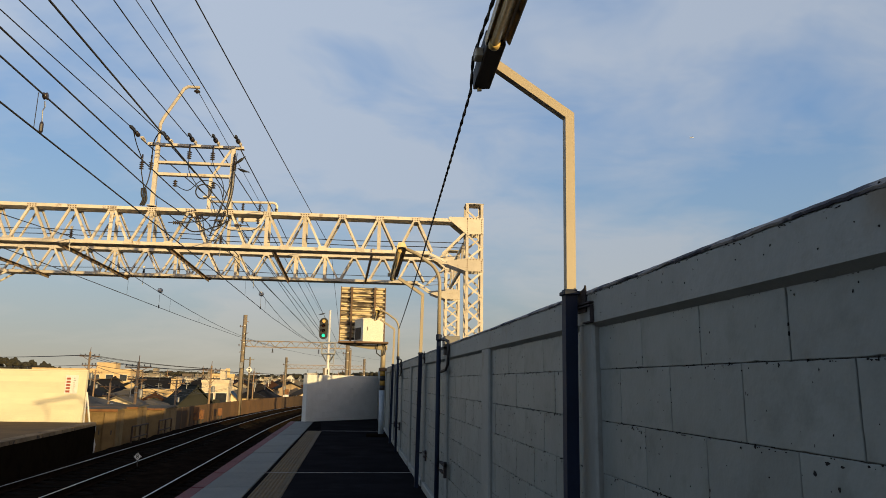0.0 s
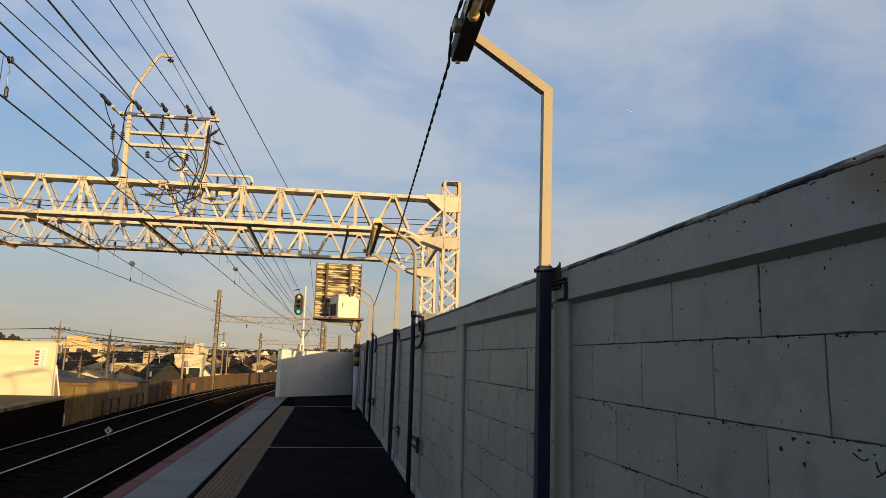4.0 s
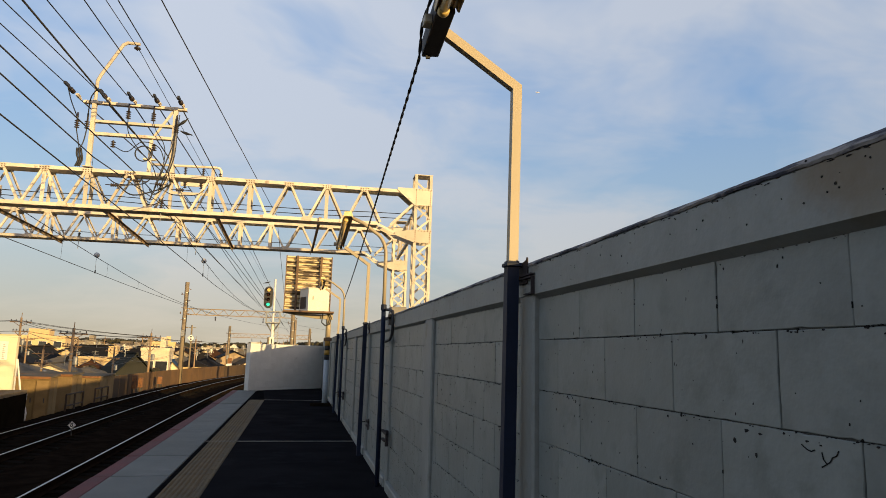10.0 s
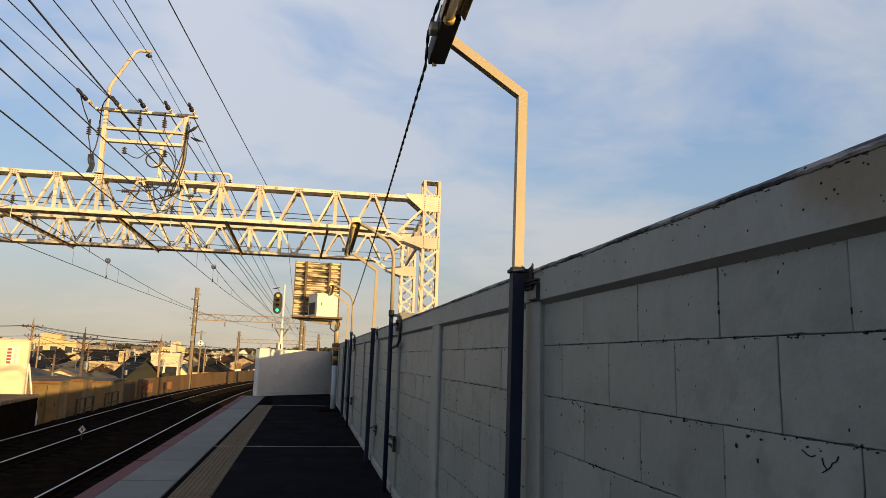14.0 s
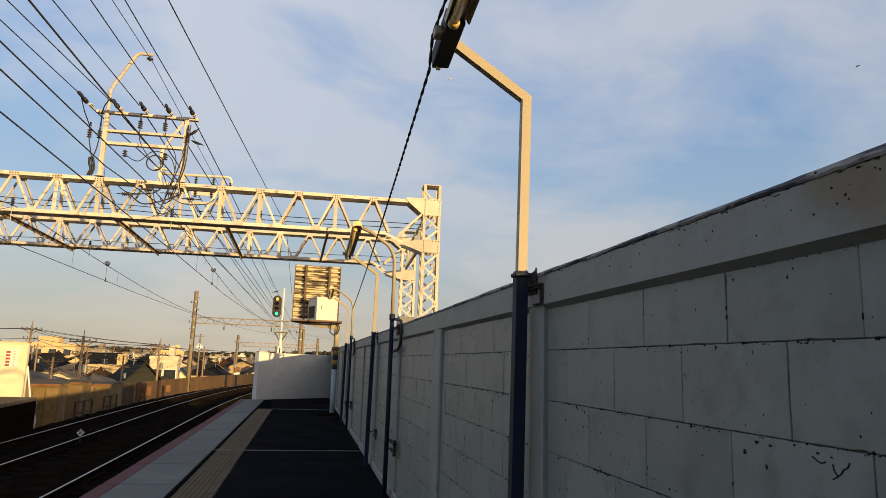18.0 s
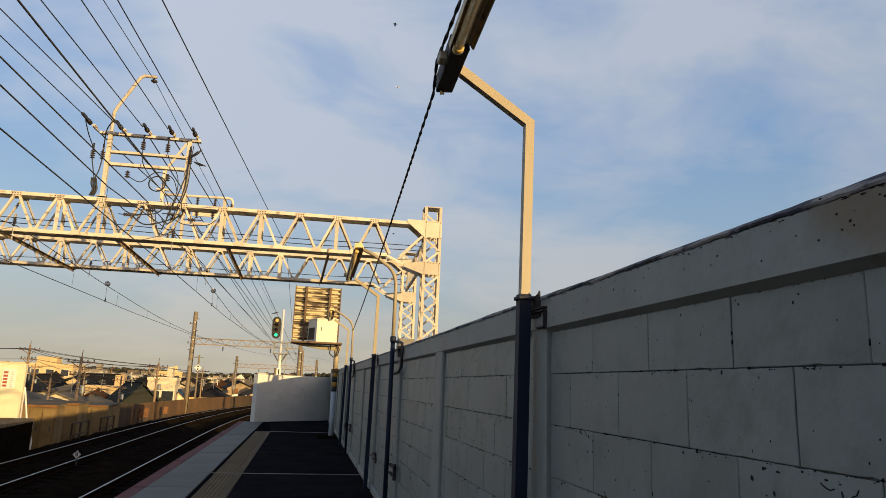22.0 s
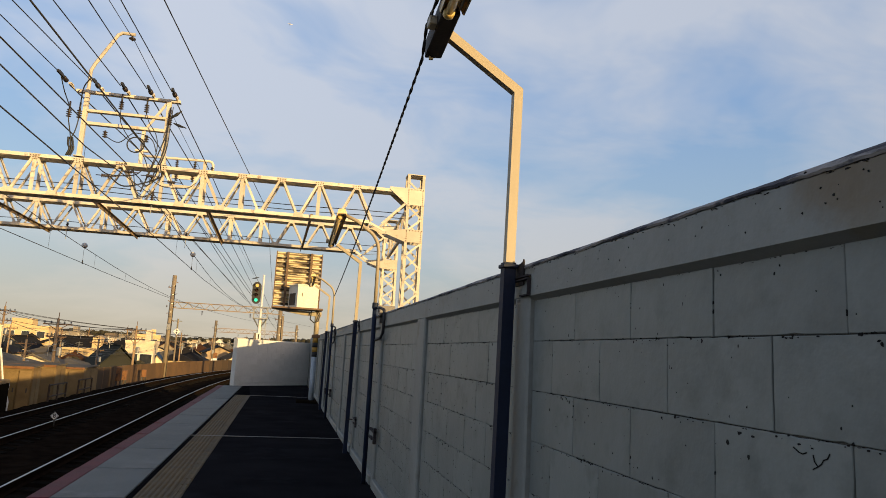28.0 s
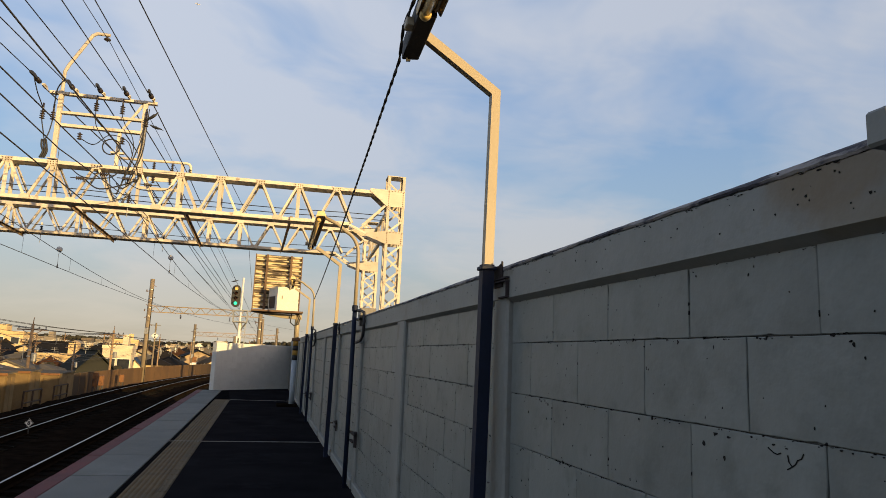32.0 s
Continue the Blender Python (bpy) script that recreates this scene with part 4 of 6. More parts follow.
jumper([(X(-3.28), -.12, Z(6.67)), (X(-3.32), -.2, Z(6.3)), (X(-3.5), -.25, Z(5.6)), (X(-3.7), -.3, Z(4.9))], .016)
jumper([(X(-4.7), -.06, Z(6.26)), (X(-4.35), -.2, Z(6.1)), (X(-4.0), -.3, Z(6.35)), (X(-3.6), -.3, Z(6.25)), (X(-3.45), -.25, Z(5.9))])
for dx, r in ((.0, .016), (.05, .012)):
    jumper([(X(-3.27) + dx, -.09, Z(7.2)), (X(-3.29) + dx, -.09, Z(6.7)), (X(-3.30) + dx, -.09, Z(6.2)), (X(-3.36) + dx, -.10, Z(5.85)), (X(-3.5) + dx, -.3, Z(5.2))], r)
ring = [(X(-3.97) + .20 * math.cos(a), -.12 - .01 * a, Z(6.10) + .20 * math.sin(a)) for a in (i * math.pi / 8 for i in range(19))]
part("jumper", tube(BM(), ring, .016, 6), M["black"], arm, "coiled black cable", True)

rng = random.Random(14)
for k in range(5):
    xa = rng.uniform(-5.0, -2.9)
    xb = xa + rng.uniform(.4, 1.3)
    za, zb_ = rng.uniform(5.0, 5.7), rng.uniform(4.8, 5.5)
    ya = rng.choice((-.34, -.2, .34))
    jumper([(X(xa), ya, Z(za)), (X(xa * .7 + xb * .3), ya - .05, Z(min(za, zb_) - rng.uniform(.05, .25))), (X(xb * .8 + xa * .2), ya, Z(zb_ - .15)), (X(xb), ya, Z(zb_))], rng.choice((.010, .013, .016)))
for x, z in ((-4.1, 5.35), (-3.6, 5.3), (-3.1, 5.2), (-4.6, 5.2)):
    bm = BM()
    insulator(bm, (X(x), -.36, Z(z)), "x", 4, .05, .045)
    bar(bm, (X(x) - .12, -.36, Z(z)), (X(x) + .34, -.36, Z(z)), .018, .018)
    part("beam_insulator", bm, M["porcelain"], arm, "", True)

# a lower frame on the further gantry
arm2 = thing("feeder_crossarm", -3.1, 23.55, 5.66, "cream steel feeder frame with small insulators on the gantry", "crossarm")
for x, h in ((-1.30, 1.80), (0.0, 1.74)):
    bm = BM()
    bar(bm, (x, 0, 0), (x, 0, h), .10, .10, (0, 1, 0))
    box(bm, x - .12, x + .12, -.1, .1, 0, .02)
    part("post", bm, M["gantry"], arm2)
part("top_pipe", tube(BM(), [(-2.1, -.06, 1.72), (-1.3, -.06, 1.74), (.12, -.06, 1.78), (.22, -.06, 1.75), (.27, -.06, 1.66), (.27, -.06, 1.45)], .045, 8), M["gantry"], arm2, "bent cream steel pipe", True)
for z, x0, x1, h in ((1.12, -1.0, -.22, .13), (.80, -1.35, .1, .09)):
    bm = BM()
    bar(bm, (x0, -.06, z), (x1, -.06, z + .02), .05, h)
    part("crossbar", bm, M["gantry"], arm2)
for x, z in ((-.87, 1.40), (-.30, 1.40), (.25, 1.28), (-.85, .98), (-.33, .98)):
    bm = BM()
    insulator(bm, (x, -.12, z), "z", 5, .06, .06)
    part("pendant_insulator", bm, M["porcelain"], arm2, "dark porcelain insulator", True)

M["strut_paint"] = material("brown_strut_paint", (0.36, 0.25, 0.14), (0.26, 0.18, 0.10), 0.7, scale=4, fine=40, bump=0.1, vary=0.1, stain=(0.12, 0.08, 0.05), stain_at=(0.58, 0.68), stain_scale=4)
# struts that tie the two gantries together
for x in (-10.2, -7.6, -4.9, -2.2, 0.4):
    s = thing("tie_strut", x, 17.6, 4.70, "brown weathered steel strut between the two gantries", "strut", "gantry struts")
    bm = BM()
    bar(bm, (0, -.1 + (x + 2) * -.06, 0), (-.1, 6.1 - (x + 2) * .06, -.04), .012, .08)
    bar(bm, (.035, -.1 + (x + 2) * -.06, .04), (-.065, 6.1 - (x + 2) * .06, 0), .07, .012)
    part("strut_bar", bm, M["strut_paint"], s)
tie = thing("side_tie", 2.95, 17.55, 4.60, "cream lattice tie between the two gantry columns", "lattice", "gantry struts")
for z in (0.0, 0.62):
    bm = BM()
    bar(bm, (0, 0, z), (.3, 5.4, z - .03), .07, .07)
    part("tie_chord", bm, M["gantry"], tie)
for i in range(9):
    bm = BM()
    t0, t1 = i / 9, (i + 1) / 9
    bar(bm, (.3 * t0, 5.4 * t0, 0.0 if i % 2 else .62), (.3 * t1, 5.4 * t1, .62 if i % 2 else 0.0), .05, .03)
    part("lacing", bm, M["gantry"], tie)

# hangers for the contact line under both gantries
for gy, zz in ((17.6, 4.72), (23.6, 4.68)):
    for x in (-7.08, -3.46):
        h = thing("contact_line_hanger", x - .55, gy + .02, 4.72, "steel drop post with insulators carrying the contact line", "hanger", "contact line hangers")
        bm = BM()
        bar(bm, (.55, 0, .34), (.55, 0, .26), .05, .05, (0, 1, 0))
        part("drop_clamp", bm, M["gantry"], h)
        bm = BM()
        insulator(bm, (.55, 0, .04), "z", 4, .05, .05)
        part("suspension_insulator", bm, M["porcelain"], h, "", True)
        part("drop_rod", tube(BM(), [(.55, 0, .05), (.55, 0, -.30)], .010, 6), M["steel"], h)


def wire(pts, r, label="dark overhead wire strung above the tracks", group="overhead wires", sag=0.0, name="overhead_wire"):
    w = thing(name, 0, 0, 0, label, "wire", group)
    path = []
    for p, q in zip(pts, pts[1:]):
        p, q = Vector(p), Vector(q)
        n = 12 if sag else 4
        for i in range(n):
            t = i / n
            c = p.lerp(q, t)
            c.z -= sag * 4 * t * (1 - t)
            path.append(c)
    path.append(Vector(pts[-1]))
    part("conductor", tube(BM(), path, r, 6), M["wire"], w, "", True)
    return w


BACK = [(-4.43, 23.45, 6.92), (-4.35, 23.45, 6.96), (-4.03, 23.45, 6.95), (-3.41, 23.45, 7.08), (-2.89, 23.45, 7.04)]
FAR = [(-2.61, 57.8, 5.08), (-3.61, 57.8, 5.6), (-3.04, 57.8, 5.86), (-2.77, 57.8, 6.02), (-1.96, 57.8, 5.67)]
FEED = [((-9.92, -30, 7.45), -5.66, 7.45), ((-9.91, -30, 7.36), -4.98, 7.38), ((-7.33, -30, 7.34), -4.34, 7.36), ((-6.05, -30, 7.35), -3.75, 7.37), ((-5.26, -30, 7.36), -3.18, 7.38)]
for i, (p, x, z) in enumerate(FEED):
    wire([p, (x, 16.75 if i == 0 else 16.98, z)], .011)
    wire([(x, 17.64, z), BACK[i], FAR[i], tuple(b + (b - a) * 1.08 for a, b in zip(BACK[i], FAR[i]))], .015)
wire([(-4.05, 17.9, 5.1), (-3.91, 23.45, 5.33), (-3.3, 57.8, 5.15), (-2.7, 94.5, 4.9)], .010)
wire([(-7.19, -30, 8.78), (-4.31, 17.70, 8.80), (-2.9, 58, 7.2)], .009, "thin overhead ground wire above the tracks")
wire([(-4.68, -30, 5.58), (-3.30, 17.3, 5.58), (-3.3, 17.6, 5.4)], .014, "thick black feeder cable over the tracks")
wire([(-4.81, -30, 5.75), (-0.89, 23.2, 5.85), (-1.09, 57, 4.72)], .009)
wire([(-5.97, -30, 5.59), (-4.12, 17.4, 5.59), (-3.2, 58, 4.9)], .013, "thick black feeder cable over the tracks")
for cx in (NEAR_TRACK, FAR_TRACK):
    zc = 3.97 if cx == NEAR_TRACK else 3.87
    ys = [-30, -8, 5, 17.6, 30, 42, 50, 58, 66, 74, 90]
    wire([(cx + bend(y)[0] + (.02 if i % 2 else -.02), y, zc) for i, y in enumerate(ys)], .010, "dark grooved contact wire over the track", "contact wires", name="contact_wire")
    hang = lambda y: zc + (.40 + .5 * ((y - 8) / (9.6 if y > 8 else 30)) ** 2 if y < 17.6 else .05 + .48 * ((y - 50) / 24.4) ** 2)
    ms = [-18, -12, -6, 0, 6, 12, 17.6, 21, 25, 30, 34, 38, 42, 46, 50, 54, 58.4]
    wire([(cx + bend(y)[0], y, hang(y)) for y in ms], .010, "dark messenger wire above the contact wire", "messenger wires", name="messenger_wire")
    for y in (-2, 3, 7.5, 12, 22, 27, 32, 37, 42, 47, 52):
        d = thing("dropper", cx + bend(y)[0], y, zc, "thin dropper between messenger and contact wire", "wire", "droppers")
        part("dropper_wire", tube(BM(), [(0, 0, 0), (0, 0, hang(y) - zc)], .004, 5), M["wire"], d)
for x, y, z0, z1, k in ((NEAR_TRACK, 7.66, 3.97, 4.40, 1.0), (-7.125, 25.9, 3.87, 4.53, 2.2), (-3.53, 26.2, 3.97, 4.555, 2.2)):
    d = thing("tension_hanger", x, y, z0, "round pulley hanger with a chain between messenger and contact wire", "hanger", "pulley hangers")
    bm = BM()
    lathe(bm, [(.012 * k, -.022 * k), (.042 * k, -.018 * k), (.034 * k, 0), (.042 * k, .018 * k), (.012 * k, .022 * k)], 16, "x" if k < 2 else "y", (0, 0, z1 - z0))
    # Far pulleys are coloured white for steel bright in the sun.
    part("pulley", bm, M["white"] if k > 1 else M["porcelain"], d, "", True)
    part("hook", tube(BM(), [(0, 0, z1 - z0 - .06), (.0, .02, z1 - z0 - .12), (.0, -.02, z1 - z0 - .18), (0, 0, .12)], .006, 5), M["steel"], d)
    bm = BM()
    lathe(bm, [(.012, 0), (.022, .02), (.022, .10), (.012, .13)], 8)
    part("weight", bm, M["porcelain"], d)

# signalling cables that run along the gantry beams
for gx, gy, yaw, z, label in ((3.0, 17.6, -1.9, 5.02, "black cable clipped along the gantry beam"), (3.0, 17.75, -1.9, 4.92, "black cable clipped along the gantry beam"), (3.2, 23.45, -1.9, 5.0, "black cable clipped along the gantry beam"), (3.2, 23.3, -1.9, 4.80, "black cable clipped along the gantry beam")):
    w = thing("beam_cable", gx, gy, z, label, "cable", "gantry cables", rz=yaw)
    path = [(-.6 * k, .02 * math.sin(k * 1.3), .012 * math.sin(k * 1.1) + .015 * math.cos(k * .4)) for k in range(26)]
    part("cable_run", tube(BM(), path, .010, 6), M["black"], w, "", True)

# ---------------- announcement cabinet and sign on a banded pole ----------------
# Peeling stains stretched into bands, which also deepen the shadows between ribs.
M["sheet"] = material("peeling_sheet_metal", (0.66, 0.56, 0.36), (0.55, 0.45, 0.28), 0.6, scale=3, fine=40, bump=0.1, vary=0.05, stain=(0.07, 0.05, 0.035), stain_at=(0.49, 0.56), stain_scale=2.6, stretch=(0.6, 1, 5))
M["cabinet"] = material("white_cabinet_paint", (0.78, 0.72, 0.60), (0.74, 0.68, 0.56), 0.5, scale=2, fine=50, bump=0.05, vary=0)
M["hazard_yellow"] = material("hazard_yellow", (0.42, 0.24, 0.03), (0.36, 0.2, 0.03), 0.6, scale=5, fine=60, bump=0.1, vary=0)
M["hazard_black"] = material("hazard_black", (0.015, 0.015, 0.015), (0.02, 0.02, 0.02), 0.6, scale=5, fine=60, bump=0.1, vary=0)
M["pale_pole"] = material("pale_blue_grey_paint", (0.40, 0.45, 0.50), (0.36, 0.41, 0.46), 0.55, scale=3, fine=50, bump=0.05, vary=0)

s = thing("sign_mast", 0.80, 17.82, 0, "painted steel mast with hazard bands carrying a sign frame", "mast")
part("lower_mast", tube(BM(), [(0, 0, 0), (0, 0, 1.14)], .066, 14), M["pale_pole"], s, "", True)
for i, z in enumerate((1.14, 1.26, 1.38, 1.50)):
    part("hazard_band", tube(BM(), [(0, 0, z), (0, 0, z + .12)], .068, 14), M["hazard_black"] if i % 2 == 0 else M["hazard_yellow"], s, "", True)
part("upper_mast", tube(BM(), [(0, 0, 1.62), (0, 0, 2.34)], .064, 14), M["cream"], s, "", True)
bm = BM()
box(bm, -.10, .10, -.09, .09, 1.62, 1.70, .01)
part("mast_collar", bm, M["brown_steel"], s)
bm = BM()
box(bm, -.36, .14, -.34, .12, 0, .06, .01)
part("footing", bm, M["dark_concrete"], s)
bm = BM()
prism(bm, [(-1.15, 2.30), (.1, 2.28), (.1, 2.16), (-.35, 2.18), (-.9, 2.26)], -.05, .05)
part("cantilever_arm", bm, M["cream"], s)
bm = BM()
box(bm, -1.16, .10, -.55, .12, 2.30, 2.345, .005)
part("tray", bm, M["brown_steel"], s)
part("cable_loop", tube(BM(), [(-.16, -.12, 2.30), (-.18, -.13, 2.08), (-.08, -.14, 2.0), (.02, -.13, 2.04), (.06, -.12, 2.2), (-.02, -.12, 2.36)], .014, 8), M["black"], s, "", True)

s = thing("station_sign", 0.235, 18.05, 2.35, "back of a ribbed metal sign with peeling cream paint", "sign")
rng = random.Random(21)
bm = BM()
rows = []
for i in range(97):
    z = .06 + i * (1.40 / 96)
    y = .042 * max(-1, min(1, 2.0 * math.sin(i * 2 * math.pi / 8)))
    rows.append((bm.verts.new((-.575, y, z)), bm.verts.new((.575, y, z)), bm.verts.new((.575, y + .02, z)), bm.verts.new((-.575, y + .02, z))))
for a, b in zip(rows, rows[1:]):
    for j in range(4):
        bm.faces.new((a[j], a[(j + 1) % 4], b[(j + 1) % 4], b[j]))
bm.faces.new(rows[0][::-1])
bm.faces.new(rows[-1])
part("ribbed_panel", bm, M["sheet"], s)
for x in (-.30, .31):
    bm = BM()
    box(bm, x - .028, x + .028, -.105, -.045, 0, 1.46, .004)
    part("upright", bm, M["brown_steel"], s)
for x in (-.585, .585):
    bm = BM()
    box(bm, x - .012, x + .012, -.05, .06, .0, 1.47)
    part("edge_strip", bm, M["brown_steel"], s)
s = thing("equipment_cabinet", 0.46, 17.55, 2.345, "white painted steel equipment cabinet on the mast's tray", "cabinet")
bm = BM()
prism(bm, [(-.42, .30), (-.21, -.22), (.30, -.22), (.33, .30)], 0, .56, "xy")
part("body", bm, M["cabinet"], s)
bm = BM()
prism(bm, [(-.44, .32), (-.22, -.24), (.32, -.24), (.35, .32)], .56, .585, "xy")
part("lid", bm, M["cabinet"], s)
bm = BM()
box(bm, -.10, -.085, -.235, -.222, .28, .37)
part("handle", bm, M["brown_steel"], s)
bm = BM()
prism(bm, [(-.395, .24), (-.26, -.10), (-.27, -.10), (-.405, .24)], .06, .36, "xy")
part("vent_opening", bm, M["black"], s, "dark side opening")

# ---------------- colour light signal beyond the end wall ----------------
M["lens_yellow"] = material("lit_amber_lens", (0.5, 0.25, 0.05), (0.5, 0.25, 0.05), 0.3, bump=0, vary=0, emit=((1.0, 0.55, 0.12), 0.9))
M["lens_green"] = material("lit_green_lens", (0.05, 0.4, 0.25), (0.05, 0.4, 0.25), 0.3, bump=0, vary=0, emit=((0.05, 0.85, 0.42), 1.3))
M["lens_off"] = material("dark_lens", (0.03, 0.02, 0.02), (0.05, 0.02, 0.015), 0.15, bump=0, vary=0)
s = thing("railway_signal", -1.265, 36.0, -1.45, "railway signal with four lenses, the lowest lit green", "signal")
part("mast", tube(BM(), [(0, 0, 0), (0, 0, 4.2), (0, 0, 4.21), (0, 0, 6.45)], [.085, .08, .055, .055], 12), M["white"], s, "", True)
head = BM()
outline = []
for i in range(24):
    a = 2 * math.pi * i / 24
    outline.append((-.29 + .225 * math.cos(a), 5.48 + .255 * math.sin(a) + (.31 if math.sin(a) > 0 else -.31 if math.sin(a) < 0 else 0)))
prism(head, outline, -.20, -.10)
hd = part("signal_head", head, M["hazard_black"], s, "black oval backplate")
for i, z in enumerate((5.86, 5.62, 5.37, 5.11)):
    bm = BM()
    lathe(bm, [(.085, -.235), (.08, -.215), (.08, -.205)], 16, "y", (-.29, 0, z))
    part("lens", bm, M["lens_yellow"] if i == 0 else M["lens_green"] if i == 3 else M["lens_off"], hd, ("amber lens", "dark lens", "dark lens", "lit green lens")[i], True)
    bm = BM()
    rim = []
    for k in range(11):
        a = math.pi * (k / 10)
        rim.append((math.cos(a), math.sin(a)))
    lo = [(bm.verts.new((-.29 + .105 * c, -.20, z + .105 * q)), bm.verts.new((-.29 + .105 * c, -.36, z + .105 * q - .02)), bm.verts.new((-.29 + .095 * c, -.36, z + .095 * q - .02)), bm.verts.new((-.29 + .095 * c, -.20, z + .095 * q))) for c, q in rim]
    for a, b in zip(lo, lo[1:]):
        for j in range(4):
            bm.faces.new((a[j], a[(j + 1) % 4], b[(j + 1) % 4], b[j]))
    bm.faces.new(lo[0][::-1])
    bm.faces.new(lo[-1])
    part("hood", bm, M["hazard_black"], hd)
for z in (4.75, 4.18):
    bm = BM()
    for a, b in (((-.34, -.3), (.34, -.3)), ((-.34, .3), (.34, .3)), ((-.34, -.3), (-.34, .3)), ((.34, -.3), (.34, .3))):
        bar(bm, (*a, z), (*b, z), .05, .05)
    part("basket_ring", bm, M["steel"], s)
for x in (-.34, .34):
    for y in (-.3, .3):
        bm = BM()
        bar(bm, (x, y, 4.18), (x, y, 4.75), .045, .045, (0, 1, 0))
        part("basket_post", bm, M["steel"], s)
bm = BM()
box(bm, -.34, .34, -.3, .3, 4.165, 4.18)
part("basket_floor", bm, M["brown_steel"], s)
for x in (.10, .28):
    bm = BM()
    bar(bm, (x, .12, 0), (x, .12, 4.2), .035, .035, (0, 1, 0))
    part("ladder_rail", bm, M["steel"], s)
for k in range(9):
    bm = BM()
    bar(bm, (.10, .12, 1.6 + k * .3), (.28, .12, 1.6 + k * .3), .03, .03)
    part("ladder_rung", bm, M["steel"], s)
bm = BM()
for a, b in (((-.34, .3, 4.2), (-.06, 0, 3.75)), ((.34, .3, 4.2), (.06, 0, 3.75)), ((-.34, -.3, 4.2), (-.06, 0, 3.75)), ((.34, -.3, 4.2), (.06, 0, 3.75))):
    bar(bm, a, b, .04, .04)
part("basket_brace", bm, M["steel"], s)
bm = BM()
box(bm, -.11, .11, -.12, -.10, 3.05, 3.45)
part("number_plate", bm, M["white"], s, "white plate with a dark bar")
bm = BM()
box(bm, -.03, .03, -.126, -.121, 3.12, 3.38)
part("plate_bar", bm, M["hazard_black"], s)

# ---------------- stop marker between the rails ----------------
s = thing("stop_marker", -6.22, 22.0, -1.29, "white diamond stop marker with a black figure, between the tracks", "marker")
bm = BM()
bar(bm, (0, .03, 0), (0, .03, .34), .03, .03, (0, 1, 0))
part("stake", bm, M["dark_steel"], s)
bm = BM()
prism(bm, [(0, .22), (.115, .34), (0, .46), (-.115, .34)], -.004, .008)
part("plate", bm, M["white"], s)
bm = BM()
for a, b in (((0, .233), (.103, .34)), ((.103, .34), (0, .447)), ((0, .447), (-.103, .34)), ((-.103, .34), (0, .233))):
    bar(bm, (a[0], -.007, a[1]), (b[0], -.007, b[1]), .004, .010, (0, 0, 1))
part("border", bm, M["hazard_black"], s)
fc = bpy.data.curves.new("figure", "FONT")
fc.body, fc.size, fc.extrude, fc.align_x, fc.align_y, fc.offset = "8", 0.155, 0.003, "CENTER", "CENTER", 0.004
fc.materials.append(M["hazard_black"])
fo = new("figure", fc)
fo.matrix_basis = pose(0, -.009, .34, 90, 0, 0)
fo.parent = s

# ---------------- opposite platform ----------------
OPP = -0.25
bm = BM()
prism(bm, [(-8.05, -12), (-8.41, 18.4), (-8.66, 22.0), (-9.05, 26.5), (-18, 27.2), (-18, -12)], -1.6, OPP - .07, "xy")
tagged(part("opposite_platform", bm, M["dark_concrete"]), "concrete side of the opposite platform, coloured near black for shade", "platform", kind="structure")
bm = BM()
prism(bm, [(-8.40, -12), (-8.76, 18.4), (-9.00, 22.0), (-9.40, 26.5), (-18, 27.2), (-18, -12)], OPP - .069, OPP, "xy")
M["warm_asphalt"] = material("worn_asphalt", (0.17, 0.120, 0.070), (0.13, 0.092, 0.055), 0.95, spec=0.05, scale=1.2, fine=60, bump=0.4, vary=0)
tagged(part("opposite_paving", bm, M["warm_asphalt"]), "worn brown-grey paving of the opposite platform", "paving", kind="structure")
M["pale_concrete"] = material("worn_pale_concrete", (0.24, 0.18, 0.11), (0.17, 0.125, 0.078), 0.95, spec=0.05, scale=2, fine=50, bump=0.4, vary=0.15, stain=(0.07, 0.06, 0.05), stain_at=(0.54, 0.64), stain_scale=5)
edge_pts = [(-8.05, -12), (-8.41, 18.4), (-8.66, 22.0), (-9.05, 26.5)]
rng = random.Random(12)
row = thing("opposite_edge", 0, 0, 0, "row of pale chipped edge slabs on the opposite platform", "paving", kind="structure")
for (xa, ya), (xb, yb) in zip(edge_pts, edge_pts[1:]):
    y = max(ya, 4.0)
    while y < yb - .05:
        y2 = min(y + .9, yb)
        f = lambda v: xa + (xb - xa) * (v - ya) / (yb - ya)
        bm = BM()
        d = rng.uniform(-.012, .012)
        prism(bm, [(f(y) + .02 + d, y + .01), (f(y2) + .02 + d, y2 - .01), (f(y2) - .345, y2 - .01), (f(y) - .345, y + .01)], OPP - .10, OPP + .012 + d * .3, "xy")
        part("edge_slab", bm, M["pale_concrete"], row)
        y = y2
ow = thing("opposite_end_wall", -9.68, 26.85, OPP, "cream rendered block wall at the opposite platform end", "wall", kind="structure", rz=0)
M["cream_render"] = material("cream_render", (0.74, 0.68, 0.48), (0.68, 0.62, 0.44), 0.8, scale=1.5, fine=50, bump=0.2, vary=0.04, stain=(0.36, 0.31, 0.2), stain_at=(0.68, 0.78), stain_scale=2)
bm = BM()
box(bm, -8.0, 0, .02, .18, -1.3, 1.80)
part("wall_body", bm, M["cream_render"], ow)
bm = BM()
box(bm, -8.0, .02, 0.0, .20, 1.803, 1.86, .01)
part("coping", bm, M["cream_render"], ow)
for i in range(9):
    bm = BM()
    box(bm, -8.0, -.002, .012, .0195, .02 + i * .2, .214 + i * .2)
    part("course", bm, M["cream_render"], ow)
bm = BM()
bar(bm, (.03, .1, 1.05), (.30, .4, -.9), .05, .05)
